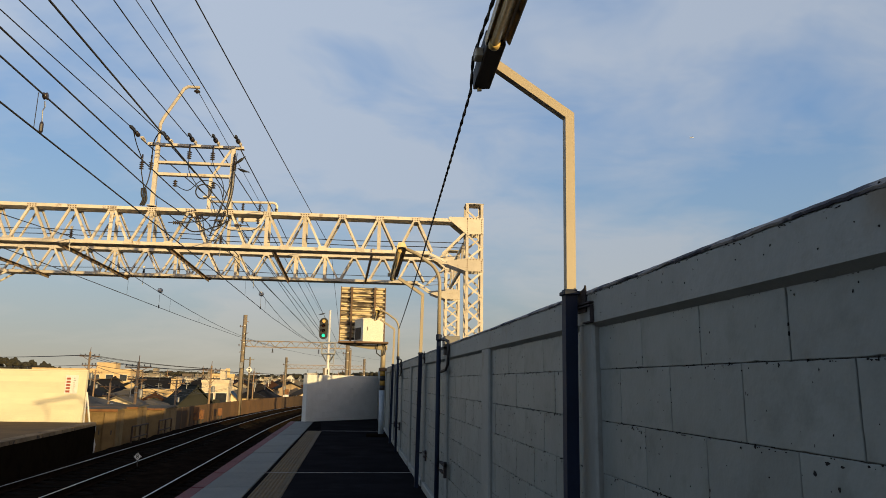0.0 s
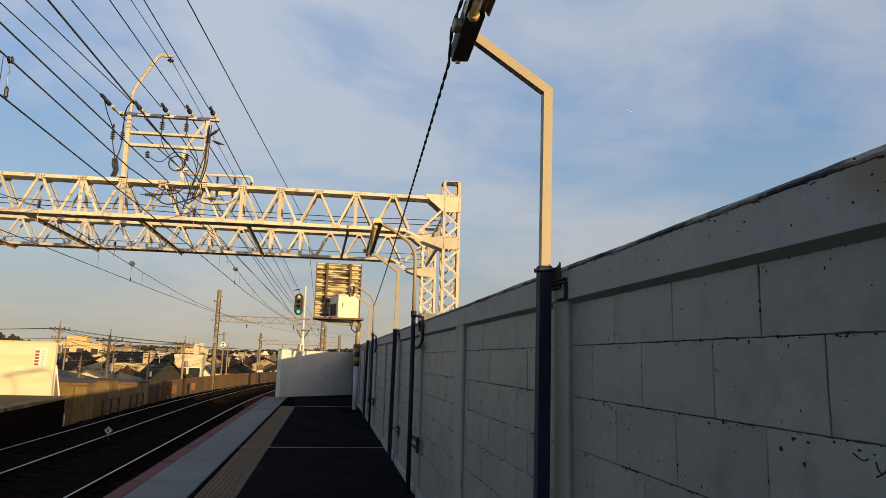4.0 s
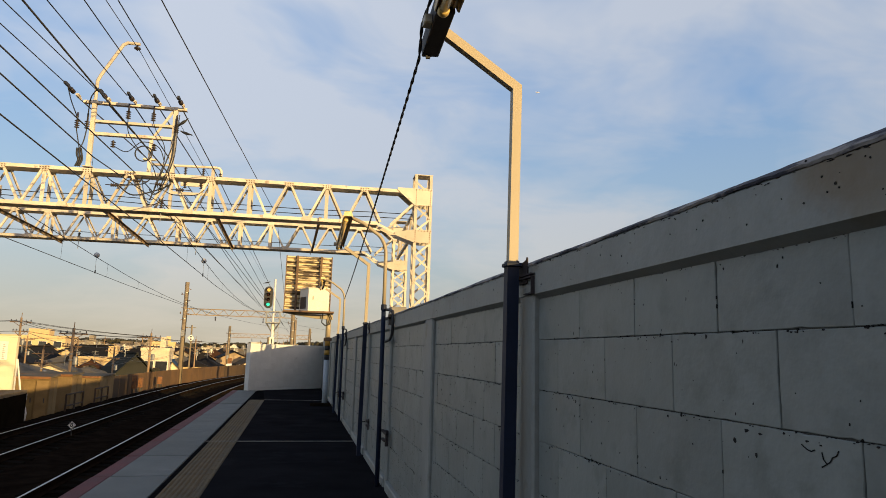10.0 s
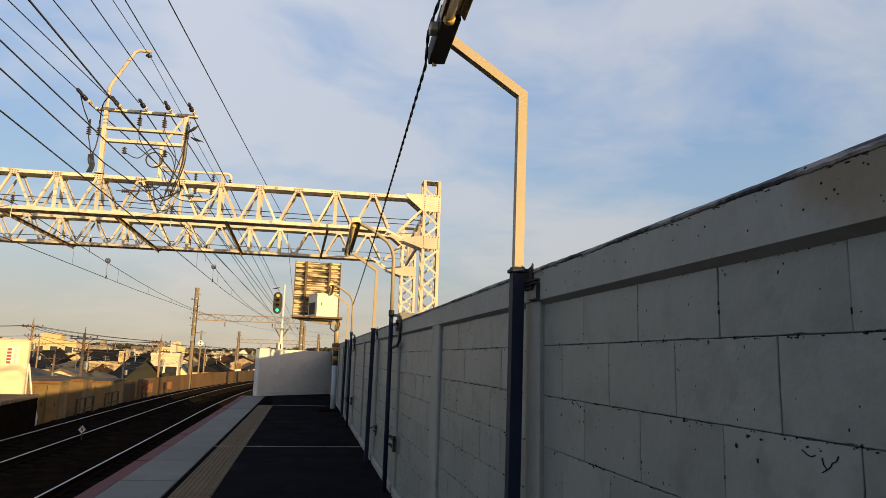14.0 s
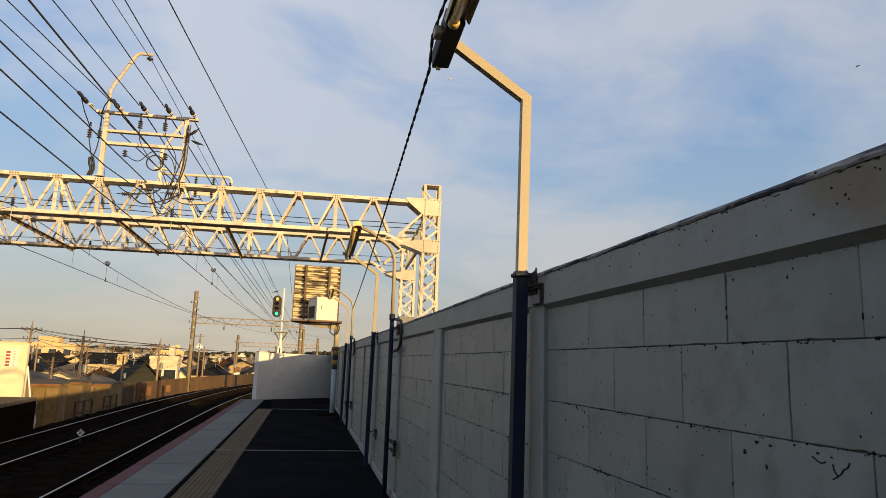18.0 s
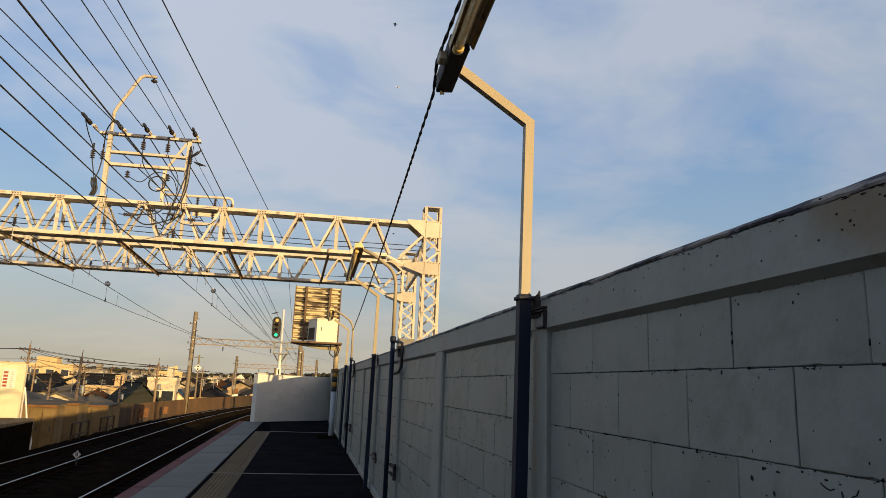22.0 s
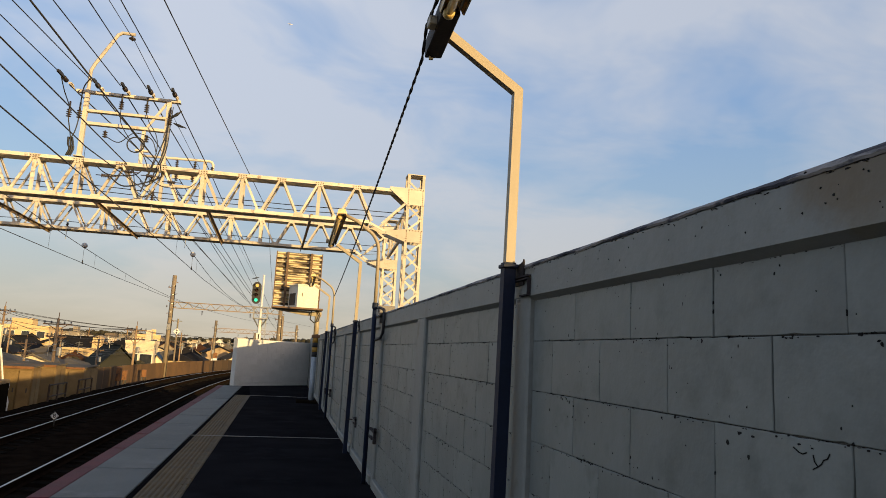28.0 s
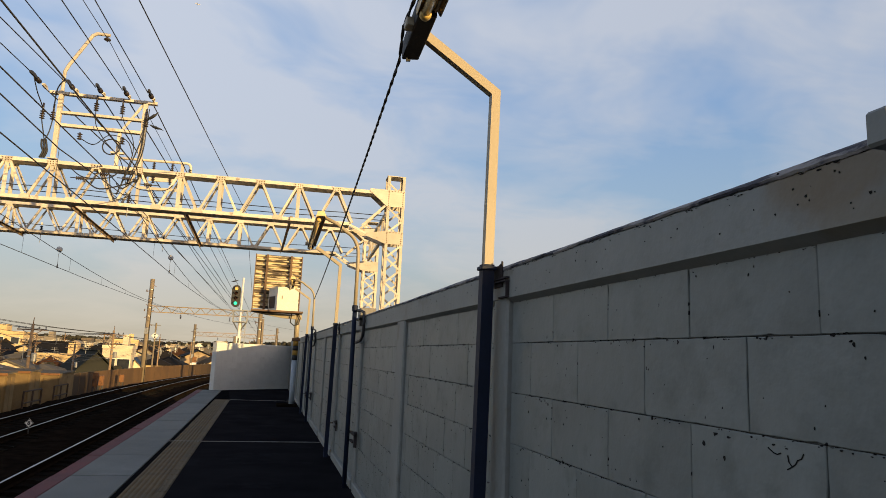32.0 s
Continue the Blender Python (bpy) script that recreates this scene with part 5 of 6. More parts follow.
part("raking_strut", bm, M["white"], ow)
bm = BM()
bar(bm, (.03, .1, 1.05), (.06, .1, -.9), .04, .04)
part("raking_strut", bm, M["white"], ow)
sg = thing("notice_board", -10.17, 26.845, 0.75, "white notice board with red and grey bars on the wall", "notice")
bm = BM()
box(bm, -.22, .22, -.01, .008, 0, .66, .003)
part("board", bm, M["white"], sg)
M["red_sign"] = material("red_sign_print", (0.34, 0.075, 0.04), (0.30, 0.07, 0.04), 0.6, bump=0, vary=0)
M["grey_print"] = material("grey_print", (0.22, 0.2, 0.18), (0.2, 0.18, 0.16), 0.6, bump=0, vary=0)
for i in range(5):
    bm = BM()
    box(bm, -.18, -.04, -.016, -.011, .04 + i * .115, .115 + i * .115)
    part("red_panel", bm, M["red_sign"], sg)
for i in range(8):
    bm = BM()
    box(bm, .06, .14 - (i % 3) * .02, -.016, -.011, .05 + i * .07, .07 + i * .07)
    part("text_bar", bm, M["grey_print"], sg)
pl = thing("bent_post", -9.15, 26.75, -1.6, "bent white plastic marker post at the platform ramp", "post")
part("post_body", tube(BM(), [(0, 0, 0), (.03, 0, .55), (-.04, 0, .8), (-.02, 0, 1.2)], .045, 8), M["white"], pl, "", True)

# ---------------- sheds, railing and lineside fence ----------------
M["shed"] = material("beige_sheet_shed", (0.225, 0.155, 0.075), (0.175, 0.120, 0.058), 0.8, spec=0.1, scale=2, fine=40, bump=0.1, vary=0.1, stain=(0.16, 0.13, 0.09), stain_at=(0.60, 0.74), stain_scale=2.5)
M["shed_roof"] = material("grey_shed_roof", (0.15, 0.125, 0.09), (0.11, 0.09, 0.065), 0.9, spec=0.05, scale=2, fine=40, bump=0.1, vary=0.1)
M["fence"] = material("brown_stained_concrete", (0.125, 0.066, 0.022), (0.085, 0.046, 0.016), 0.9, scale=.35, fine=3, bump=0.3, vary=0.10, grain_mix=0.25, stain=(0.075, 0.040, 0.016), stain_at=(0.52, 0.70), stain_scale=.5)


def shed(x, y, w, d, h, n, label):
    """A sheet metal shed whose doors face along the line; x is its trackside corner."""
    s = thing("storage_shed", x, y, -1.62, label, "shed", "lineside sheds")
    bm = BM()
    box(bm, -w, 0, .02, d, 0, h)
    part("shell", bm, M["shed"], s)
    bm = BM()
    prism(bm, [(-.10, h + .002), (d + .06, h + .05), (d + .06, h + .11), (-.10, h + .055)], -w - .06, .06, "yz")
    rf = part("roof", bm, M["shed_roof"], s)
    bm = BM()
    box(bm, -w - .06, .06, -.125, -.102, h - .03, h + .06)
    part("fascia", bm, M["rusty_box"], rf, "rusty roof fascia")
    for i in range(n):
        bm = BM()
        a, b = -w + w * i / n + .03, -w + w * (i + 1) / n - .03
        box(bm, a, b, -.012 - .03 * (i % 2), .018 - .03 * (i % 2), .06, h - .10, .006)
        dr = part("door", bm, M["shed"] if i % 2 else M["shed_door"], s)
        bm = BM()
        box(bm, b - .12, b - .08, -.030 - .03 * (i % 2), -.0125 - .03 * (i % 2), h * .45, h * .55)
        part("door_handle", bm, M["dark_steel"], dr)
    for a in range(2):
        bm = BM()
        box(bm, .002, .014, d * a / 2 + .05, d * (a + 1) / 2 - .03, .08, h - .12)
        part("side_panel", bm, M["shed"], s)
    return s


M["shed_door"] = material("ochre_shed_door", (0.24, 0.165, 0.075), (0.18, 0.125, 0.06), 0.8, spec=0.1, scale=2, fine=30, bump=0.1, vary=0.15, stain=(0.08, 0.055, 0.03), stain_at=(0.6, 0.74), stain_scale=2)
M["rusty_box"] = material("orange_rust", (0.22, 0.10, 0.035), (0.14, 0.06, 0.022), 0.85, scale=4, fine=40, bump=0.3, vary=0.2, stain=(0.05, 0.03, 0.02), stain_at=(0.55, 0.68), stain_scale=4)
shed(-9.17, 29.0, 1.9, .9, 1.68, 4, "beige sheet metal storage shed with sliding doors")
shed(-9.29, 32.0, 2.2, 1.4, 1.66, 4, "beige sheet metal storage shed with a flat roof")
shed(-9.22, 36.0, 2.6, 2.6, 1.44, 4, "dull ochre sheet metal shed at the fence end")
M["rust_rail"] = material("rust_brown_pipe", (0.03, 0.018, 0.010), (0.05, 0.028, 0.014), 0.8, scale=6, fine=60, bump=0.2, vary=0.1)
for x, y0 in ((-8.92, 30.3), (-9.0, 34.6)):
    r = thing("track_railing", x, y0, -1.64, "dark steel pipe railing beside the track", "railing", "lineside railings")
    for z in (.55, 1.0):
        part("rail_bar", tube(BM(), [(0, 0, z), (0, 2.2, z)], .03, 6), M["rust_rail"], r)
    for i in range(3):
        part("railing_post", tube(BM(), [(0, 1.1 * i, 0), (0, 1.1 * i, 1.0)], .04, 6), M["rust_rail"], r)
# Darker copy of the fence colour, painting shade into two stretches of panels.
M["shaded_fence"] = material("shaded_fence_concrete", (0.062, 0.036, 0.014), (0.045, 0.027, 0.011), 0.9, scale=.4, fine=3, bump=0.5, vary=0.2)
fence = thing("lineside_fence", 0, 0, -1.7, "weathered brown concrete panel fence along the railway", "fence")
y = 39.4
i = 0
while y < 92:
    y2 = y + 2.0
    xa, xb = -10.3 + bend(y)[0], -10.3 + bend(y2)[0]
    bm = BM()
    hgt = 1.34
    prism(bm, [(xa, y + .08), (xb, y2 - .08), (xb - .06, y2 - .08), (xa - .06, y + .08)], 0, hgt, "xy")
    part("panel", bm, M["shaded_fence"] if 70 < y < 80 or y < 45 else M["fence"], fence, "panel coloured darker for shade" if 70 < y < 80 or y < 45 else "")
    bm = BM()
    box(bm, xa - .08, xa + .004, y - .07, y + .07, -.1, hgt + .01, .01)
    part("fence_post", bm, M["fence"], fence)
    y = y2
    i += 1
for y, hh, lab in ((44.6, 1.5, "rusty red lineside relay box on legs"), (45.8, 1.3, "orange-brown rusty equipment box beside the fence"), (50.5, 1.2, "small rusty signalling box beside the fence")):
    b = thing("relay_box", -9.75 + bend(y)[0], y, -1.62, lab, "box", "lineside boxes")
    bm = BM()
    box(bm, -.16, .12, -.16, .16, .45, hh - .25, .02)
    part("box_body", bm, M["rusty_box"], b)
    for sx in (-.12, .08):
        for sy in (-.12, .12):
            bm = BM()
            bar(bm, (sx, sy, 0), (sx, sy, .45), .05, .05, (0, 1, 0))
            part("leg", bm, M["dark_steel"], b)

gate = thing("lineside_gate", -6.75, 78.0, -1.75, "white painted steel gate where the fence ends", "gate")
for x in (-.7, 0.0, .7):
    bm = BM()
    bar(bm, (x, 0, 0), (x, 0, 1.45 if x else 1.15), .10, .10, (0, 1, 0))
    part("gate_post", bm, M["white"], gate)
for z in (.35, .72, 1.08):
    bm = BM()
    bar(bm, (-.7, 0, z), (.7, 0, z), .06, .08)
    part("gate_rail", bm, M["white"], gate)
pb = thing("pole_cabinet", -7.15, 78.2, -1.75, "tall pale lineside cabinet with an orange head beside the gate", "cabinet")
bm = BM()
box(bm, -.22, .22, -.2, .2, 0, 1.5, .02)
part("cabinet_body", bm, M["white"], pb)
bm = BM()
box(bm, -.20, .20, -.18, .18, 1.51, 2.1, .02)
part("cabinet_head", bm, M["rusty_box"], pb, "orange painted head")

# ---------------- line portals further on ----------------
M["pole_concrete"] = material("spun_concrete_pole", (0.21, 0.165, 0.11), (0.17, 0.135, 0.09), 0.85, scale=1.5, fine=30, bump=0.2, vary=0.1)


def portal(y, xl, xr, top_l, top_r, zbeam, depth):
    g = thing("line_portal", xl, y, -2.0, "concrete pole portal with a light lattice beam over the line", "gantry", "line portals")
    for x, t in ((0, top_l), (xr - xl, top_r)):
        part("pole", tube(BM(), [(x, 0, 0), (x, 0, t + 2)], [.20, .165], 12), M["pole_concrete"], g, "", True)
        for k in range(4):
            bm = BM()
            lathe(bm, [(.19, 0), (.19, .05)], 12, "z", (x, 0, t + 2 - .9 - k * .7))
            part("pole_band", bm, M["steel"], g)
        for k in range(7):
            z = t + 2 - .5 - k * .52
            bm = BM()
            bar(bm, (x - .30 if k % 2 else x + .12, -.05, z), (x - .12 if k % 2 else x + .34, -.05, z + (.06 if k % 3 else -.10)), .045, .05)
            if k % 3 == 1:
                insulator(bm, (x - .34, -.05, z - .02), "z", 3, .07, .06)
            part("pole_bracket", bm, M["brown_steel"], g)
        bm = BM()
        box(bm, x - .14, x + .14, -.36, -.20, t - 2.4, t - 1.9, .01)
        part("pole_box", bm, M["steel"], g)
        part("pole_cable", tube(BM(), [(x + .17, -.14, .4), (x + .18, -.14, t - .5), (x + .15, -.13, t + 1.2)], .022, 6), M["black"], g, "", True)
    zb = zbeam + 2
    for z in (zb, zb - depth):
        bm = BM()
        bar(bm, (0, -.12, z), (xr - xl, -.12, z), .06, .07)
        part("beam_chord", bm, M["lattice_brown"], g)
    n = int((xr - xl) / .42)
    for k in range(n):
        bm = BM()
        a, b = (zb, zb - depth) if k % 2 else (zb - depth, zb)
        bar(bm, ((xr - xl) * k / n, -.12, a), ((xr - xl) * (k + 1) / n, -.12, b), .035, .042)
        part("beam_web", bm, M["lattice_brown"], g)
    for x in (xr - xl) * .28, (xr - xl) * .72:
        bm = BM()
        insulator(bm, (x, -.12, zb - depth - .45), "z", 4, .09, .09)
        part("line_insulator", bm, M["porcelain"], g, "", True)
    return g


M["lattice_brown"] = material("brown_lattice_paint", (0.28, 0.20, 0.12), (0.22, 0.155, 0.09), 0.7, scale=3, fine=40, bump=0.1, vary=0.12, stain=(0.12, 0.08, 0.05), stain_at=(0.58, 0.70), stain_scale=5)
portal(58.0, -9.05, -0.45, 6.65, 4.6, 4.5, .48)
portal(95.0, -9.0, 1.6, 4.4, 4.4, 3.4, .5)
for x, y, t in ((-0.28, 62.0, 4.1), (-3.75, 92, 3.0)):
    p = thing("line_pole", x, y, -2.0, "bare concrete catenary pole", "pole", "line poles")
    part("shaft", tube(BM(), [(0, 0, 0), (0, 0, t + 2)], [.19, .15], 12), M["pole_concrete"], p, "", True)
dp = thing("diamond_sign_post", -9.02, 62.0, -3.0, "white diamond line sign with two black dots on a pole", "sign")
part("pole", tube(BM(), [(0, .1, 0), (0, .1, 6.3)], .07, 8), M["pole_concrete"], dp)
bm = BM()
prism(bm, [(0, 4.91), (.29, 5.2), (0, 5.49), (-.29, 5.2)], 0, .02)
part("plate", bm, M["white"], dp)
for z in (5.09, 5.31):
    bm = BM()
    lathe(bm, [(.075, -.012), (.075, -.002)], 12, "y", (0, 0, z))
    part("dot", bm, M["hazard_black"], dp)
bm = BM()
bar(bm, (-.5, .1, 6.1), (.35, .1, 6.1), .06, .08)
part("arm", bm, M["steel"], dp)


M["street_pole"] = material("warm_concrete_street_pole", (0.30, 0.20, 0.11), (0.23, 0.15, 0.08), 0.85, scale=1.5, fine=30, bump=0.2, vary=0.12)


def utility_pole(x, y, top, arms=2, spread=.8):
    p = thing("utility_pole", x, y, TOWN, "concrete street utility pole with crossarms and wires", "pole", "utility poles")
    part("shaft", tube(BM(), [(0, 0, 0), (0, 0, top - TOWN)], [.12, .08], 10), M["street_pole"], p, "", True)
    head = top - TOWN
    part("spur", tube(BM(), [(0, 0, head - .1), (.02, 0, head + .38)], [.03, .022], 6), M["brown_steel"], p)
    for k in range(arms):
        z = head - .35 - k * .75
        reach = spread * (1 - .3 * k)
        bm = BM()
        bar(bm, (-reach, 0, z), (reach, 0, z), .07, .07)
        part("crossarm", bm, M["brown_steel"], p)
        for sx in (-1, 1):
            bm = BM()
            bar(bm, (sx * .08, 0, z - .32), (sx * reach * .7, 0, z), .035, .035, (0, 1, 0))
            part("brace", bm, M["brown_steel"], p)
        for sx in (-.9, -.45, .45, .9):
            bm = BM()
            insulator(bm, (sx * reach, 0, z + .05), "z", 2, .07, .075)
            part("pin_insulator", bm, M["porcelain"], p)
    for z in (1.55, 1.9):
        bm = BM()
        lathe(bm, [(.105, -.04), (.115, -.03), (.115, .03), (.105, .04)], 10, "z", (0, 0, head - z))
        part("pole_band", bm, M["steel"], p)
    bm = BM()
    lathe(bm, [(.14, 0), (.15, .05), (.15, .45), (.12, .5)], 10, "z", (.26, 0, top - TOWN - 2.2))
    part("transformer", bm, M["steel"], p)
    return p


UP = [(-21.7, 60, 3.4), (-13.3, 45, 2.35), (-11.85, 60, 2.45), (-38, 66, 3.2), (-13.2, 95, 2.5), (-23, 110, 3.0), (-6.2, 120, 2.6), (-31, 88, 2.2), (-2.8, 140, 3.0), (-17.5, 72, 1.2), (-9.5, 150, 2.6), (-20.5, 62, .9), (-29, 100, 2.2), (-36, 140, 3.0), (-11.5, 118, 2.2)]
for x, y, t in UP:
    utility_pole(x, y, t)
for k, (xe, ye, ze) in enumerate(((-17.5, 72, .2), (-18.5, 78, -.4), (-16.5, 82, .5), (-15.0, 88, .4), (-21, 76, .0), (-14.5, 95, .9), (-19.5, 96, .6))):
    x0, y0, t0 = UP[1]
    wire([(x0 + .1 * k - .3, y0, t0 - .9 - .18 * k), (xe, ye, ze)], .014, "black service cable from a utility pole to a house", "street wires", sag=.3 + .08 * k, name="service_cable")
for a, b in ((3, 0), (0, 1), (1, 2), (0, 2), (2, 4), (5, 4), (7, 5), (4, 6)):
    for k, dx in ((0, -.4), (0, .1), (1, .3)):
        (x0, y0, t0), (x1, y1, t1) = UP[a], UP[b]
        wire([(x0 + dx, y0, t0 - .25 - k * .8), (x1 + dx, y1, t1 - .25 - k * .8)], .018, "black street power line between utility poles", "street wires", sag=.14, name="street_wire")

# ---------------- the town below the line ----------------
# The last wall colour is near black, painting a house as if in shadow.
WALLS = [material("house_wall_" + n, c, tuple(v * .88 for v in c), 0.85, scale=.6, fine=8, bump=0.1, vary=0.08) for n, c in
         (("cream", (0.60, 0.44, 0.23)), ("white", (0.72, 0.60, 0.42)), ("beige", (0.42, 0.28, 0.13)), ("grey", (0.26, 0.22, 0.17)), ("tan", (0.34, 0.25, 0.15)), ("dark", (0.015, 0.016, 0.012)))]
ROOFS = [material("roof_" + n, c, tuple(v * .75 for v in c), 0.7, scale=.8, fine=10, bump=0.3, vary=0.1, spec=0.03, stretch=(1, 6, 1)) for n, c in
         (("slate", (0.026, 0.023, 0.021)), ("brown", (0.075, 0.036, 0.018)), ("grey", (0.15, 0.13, 0.10)), ("charcoal", (0.020, 0.019, 0.019)), ("green_grey", (0.030, 0.032, 0.026)), ("blue", (0.03, 0.06, 0.13)), ("tan", (0.13, 0.085, 0.045)))]
ROOF_NAME = ["slate-grey", "brown", "grey", "charcoal", "green-grey", "blue", "tan"]
WALL_NAME = ["cream", "white", "beige", "grey", "tan", "shadow-dark"]
M["pane"] = material("dark_window_glass", (0.03, 0.035, 0.045), (0.05, 0.055, 0.06), 0.12, bump=0, vary=0.3, scale=2)


def window(parent, x, y, z, w, h, face):
    """A framed window on a wall that faces -y (front) or +x (side)."""
    bm = BM()
    if face == "front":
        box(bm, x - w / 2 - .06, x + w / 2 + .06, y - .05, y + .02, z - .06, z + h + .06)
    else:
        box(bm, x - .02, x + .05, y - w / 2 - .06, y + w / 2 + .06, z - .06, z + h + .06)
    f = part("window", bm, M["white"], parent)
    bm = BM()
    if face == "front":
        box(bm, x - w / 2, x + w / 2, y - .07, y - .052, z, z + h)
    else:
        box(bm, x + .052, x + .07, y - w / 2, y + w / 2, z, z + h)
    part("pane", bm, M["pane"], f)


def house(x, y, w, d, h, rise, kind, wi, ri, yaw=0.0, rng=random):
    """Walls, a pitched roof with eaves, windows on the two sides that face the line."""
    s = thing("house", x, y, TOWN, WALL_NAME[wi] + " house with a " + ROOF_NAME[ri] + (" hipped" if kind == "hip" else " gabled") + " roof below the railway", "house", "town houses", rz=yaw)
    bm = BM()
    if kind == "hip":
        box(bm, -w / 2, w / 2, 0, d, 0, h)
    else:
        prism(bm, [(-w / 2, 0), (w / 2, 0), (w / 2, h), (0, h + rise * .94), (-w / 2, h)], 0, d)
    part("wall", bm, WALLS[wi], s)
    bm = BM()
    o = .45
    if kind == "hip":
        e = [bm.verts.new(c) for c in ((-w / 2 - o, -o, h - .1), (w / 2 + o, -o, h - .1), (w / 2 + o, d + o, h - .1), (-w / 2 - o, d + o, h - .1))]
        u = [bm.verts.new(v.co + Vector((0, 0, .14))) for v in e]
        run = min(w, d) * .5
        r = [bm.verts.new((-w / 2 + run if w > d else 0, d / 2 if w > d else run, h + rise)), bm.verts.new((w / 2 - run if w > d else 0, d / 2 if w > d else d - run, h + rise))]
        bm.faces.new(e[::-1])
        for i in range(4):
            bm.faces.new((e[i], e[(i + 1) % 4], u[(i + 1) % 4], u[i]))
        if w > d:
            faces = ((u[0], u[1], r[1], r[0]), (u[1], u[2], r[1]), (u[2], u[3], r[0], r[1]), (u[3], u[0], r[0]))
        else:
            faces = ((u[0], u[1], r[0]), (u[1], u[2], r[1], r[0]), (u[2], u[3], r[1]), (u[3], u[0], r[0], r[1]))
        for f in faces:
            bm.faces.new(f)
        rf = part("roof", bm, ROOFS[ri], s)
        bm = BM()
        bar(bm, ((-w / 2 + run, d / 2, h + rise + .05) if w > d else (0, run, h + rise + .05)), ((w / 2 - run, d / 2, h + rise + .05) if w > d else (0, d - run, h + rise + .05)), .22, .12)
        part("ridge", bm, ROOFS[ri], rf)
    else:
        k = o / (w / 2) * rise
        prism(bm, [(-w / 2 - o, h - k), (0, h + rise), (w / 2 + o, h - k), (w / 2 + o, h - k + .16), (0, h + rise + .16), (-w / 2 - o, h - k + .16)], -o, d + o)
        rf = part("roof", bm, ROOFS[ri], s)
        bm = BM()
        bar(bm, (0, -o, h + rise + .2), (0, d + o, h + rise + .2), .24, .12)
        part("ridge", bm, ROOFS[ri], rf)
    for z in ((h - 1.9,) if y > 60 else (h - 1.9, h - 4.6)):
        n = max(1, int(w / 2.8))
        for i in range(n):
            window(s, -w / 2 + w * (i + .5) / n, 0, z, rng.choice((.9, 1.4, 1.7)), rng.choice((.8, 1.1)), "front")
        n = max(1, int(d / 3.2))
        for i in range(n):
            window(s, w / 2, d * (i + .5) / n, z, rng.choice((.9, 1.4)), rng.choice((.8, 1.1)), "side")
    if rng.random() < .6:
        bm = BM()
        ax, ay, az = w * rng.uniform(-.25, .25), d * rng.uniform(.3, .7), h + rise * .5
        bar(bm, (ax, ay, az - .3), (ax, ay, az + 2.0), .06, .06, (0, 1, 0))
        for k in range(4):
            bar(bm, (ax - .5 + k * .05, ay, az + 1.3 + k * .2), (ax + .5 - k * .05, ay, az + 1.3 + k * .2), .03, .03)
        part("antenna", bm, M["steel"], s)
    return s


def block(x, y, w, d, floors, wi, yaw=0.0, label="flats", fh=2.9):
    """A flat-roofed block with parapet and rows of windows."""
    s = thing("apartment_block", x, y, TOWN, WALL_NAME[wi] + " flat-roofed block of " + label + " with rows of windows", "building", "apartment blocks", rz=yaw)
    h = floors * fh
    bm = BM()
    box(bm, -w / 2, w / 2, 0, d, 0, h)
    part("wall", bm, WALLS[wi], s)
    bm = BM()
    box(bm, -w / 2 - .1, w / 2 + .1, -.1, d + .1, h, h + .45)
    part("parapet", bm, WALLS[wi], s)
    bm = BM()
    box(bm, w * .1, w * .3, d * .3, d * .7, h + .45, h + 1.9)
    part("roof_hut", bm, WALLS[wi], s)
    n = max(2, int(w / 2.6))
    for f in range(max(0, floors - 3), floors):
        for i in range(n):
            window(s, -w / 2 + w * (i + .5) / n, 0, f * fh + .9, 1.5, 1.3, "front")
        bm = BM()
        box(bm, -w / 2 + .2, w / 2 - .2, -.9, -.01, f * fh - .1, f * fh + .75)
        part("balcony", bm, WALLS[wi], s)
        window(s, w / 2, d * .5, f * fh + .9, 1.2, 1.2, "side")
    return s


rng = random.Random(33)
# those nearest the line, by their looks
house(-24.8, 66.0, 5.6, 6.0, 5.0, 1.1, "hip", 3, 2, 4, rng)
house(-25.0, 78.0, 3.0, 5.0, 5.0, .62, "gable", 1, 2, 4, rng)
house(-22.8, 80.5, 3.4, 5.0, 4.6, .75, "hip", 0, 2, 4, rng)
house(-24.2, 88.0, 4.5, 4.9, 4.25, 1.75, "hip", 2, 1, 6, rng)
house(-28.6, 115.0, 6.4, 4.8, 5.5, 2.1, "gable", 1, 3, 86, rng)
block(-26.0, 100.0, 5.4, 5, 2, 0, 2, "shops", 2.9)
house(-18.1, 84.0, 4.2, 5.0, 4.7, 2.1, "gable", 5, 4, 32, rng)
block(-19.1, 100.0, 3.6, 5, 2, 1, 3, "offices", 3.6)
house(-17.5, 104.0, 1.9, 3.0, 4.9, .9, "gable", 1, 5, 5, rng)
house(-14.9, 105.0, 3.6, 5.0, 5.1, 1.1, "hip", 0, 0, 8, rng)
block(-59.3, 160.0, 20.3, 9, 3, 0, 2, "offices", 3.05)
house(-43.5, 125.0, 4.8, 5.0, 5.4, 1.8, "gable", 1, 3, -14, rng)
house(-45.6, 140.0, 5.0, 5.0, 5.2, 1.1, "gable", 0, 2, 10, rng)
house(-15.2, 120.0, 5.6, 6.0, 4.4, 1.6, "hip", 0, 3, -6, rng)
house(-36.5, 104.0, 4.6, 5.0, 4.6, 1.5, "hip", 0, 3, 12, rng)
taken = [(o.location.x, o.location.y) for o in scene.objects if o.name.startswith(("house", "apartment"))]
made = 0
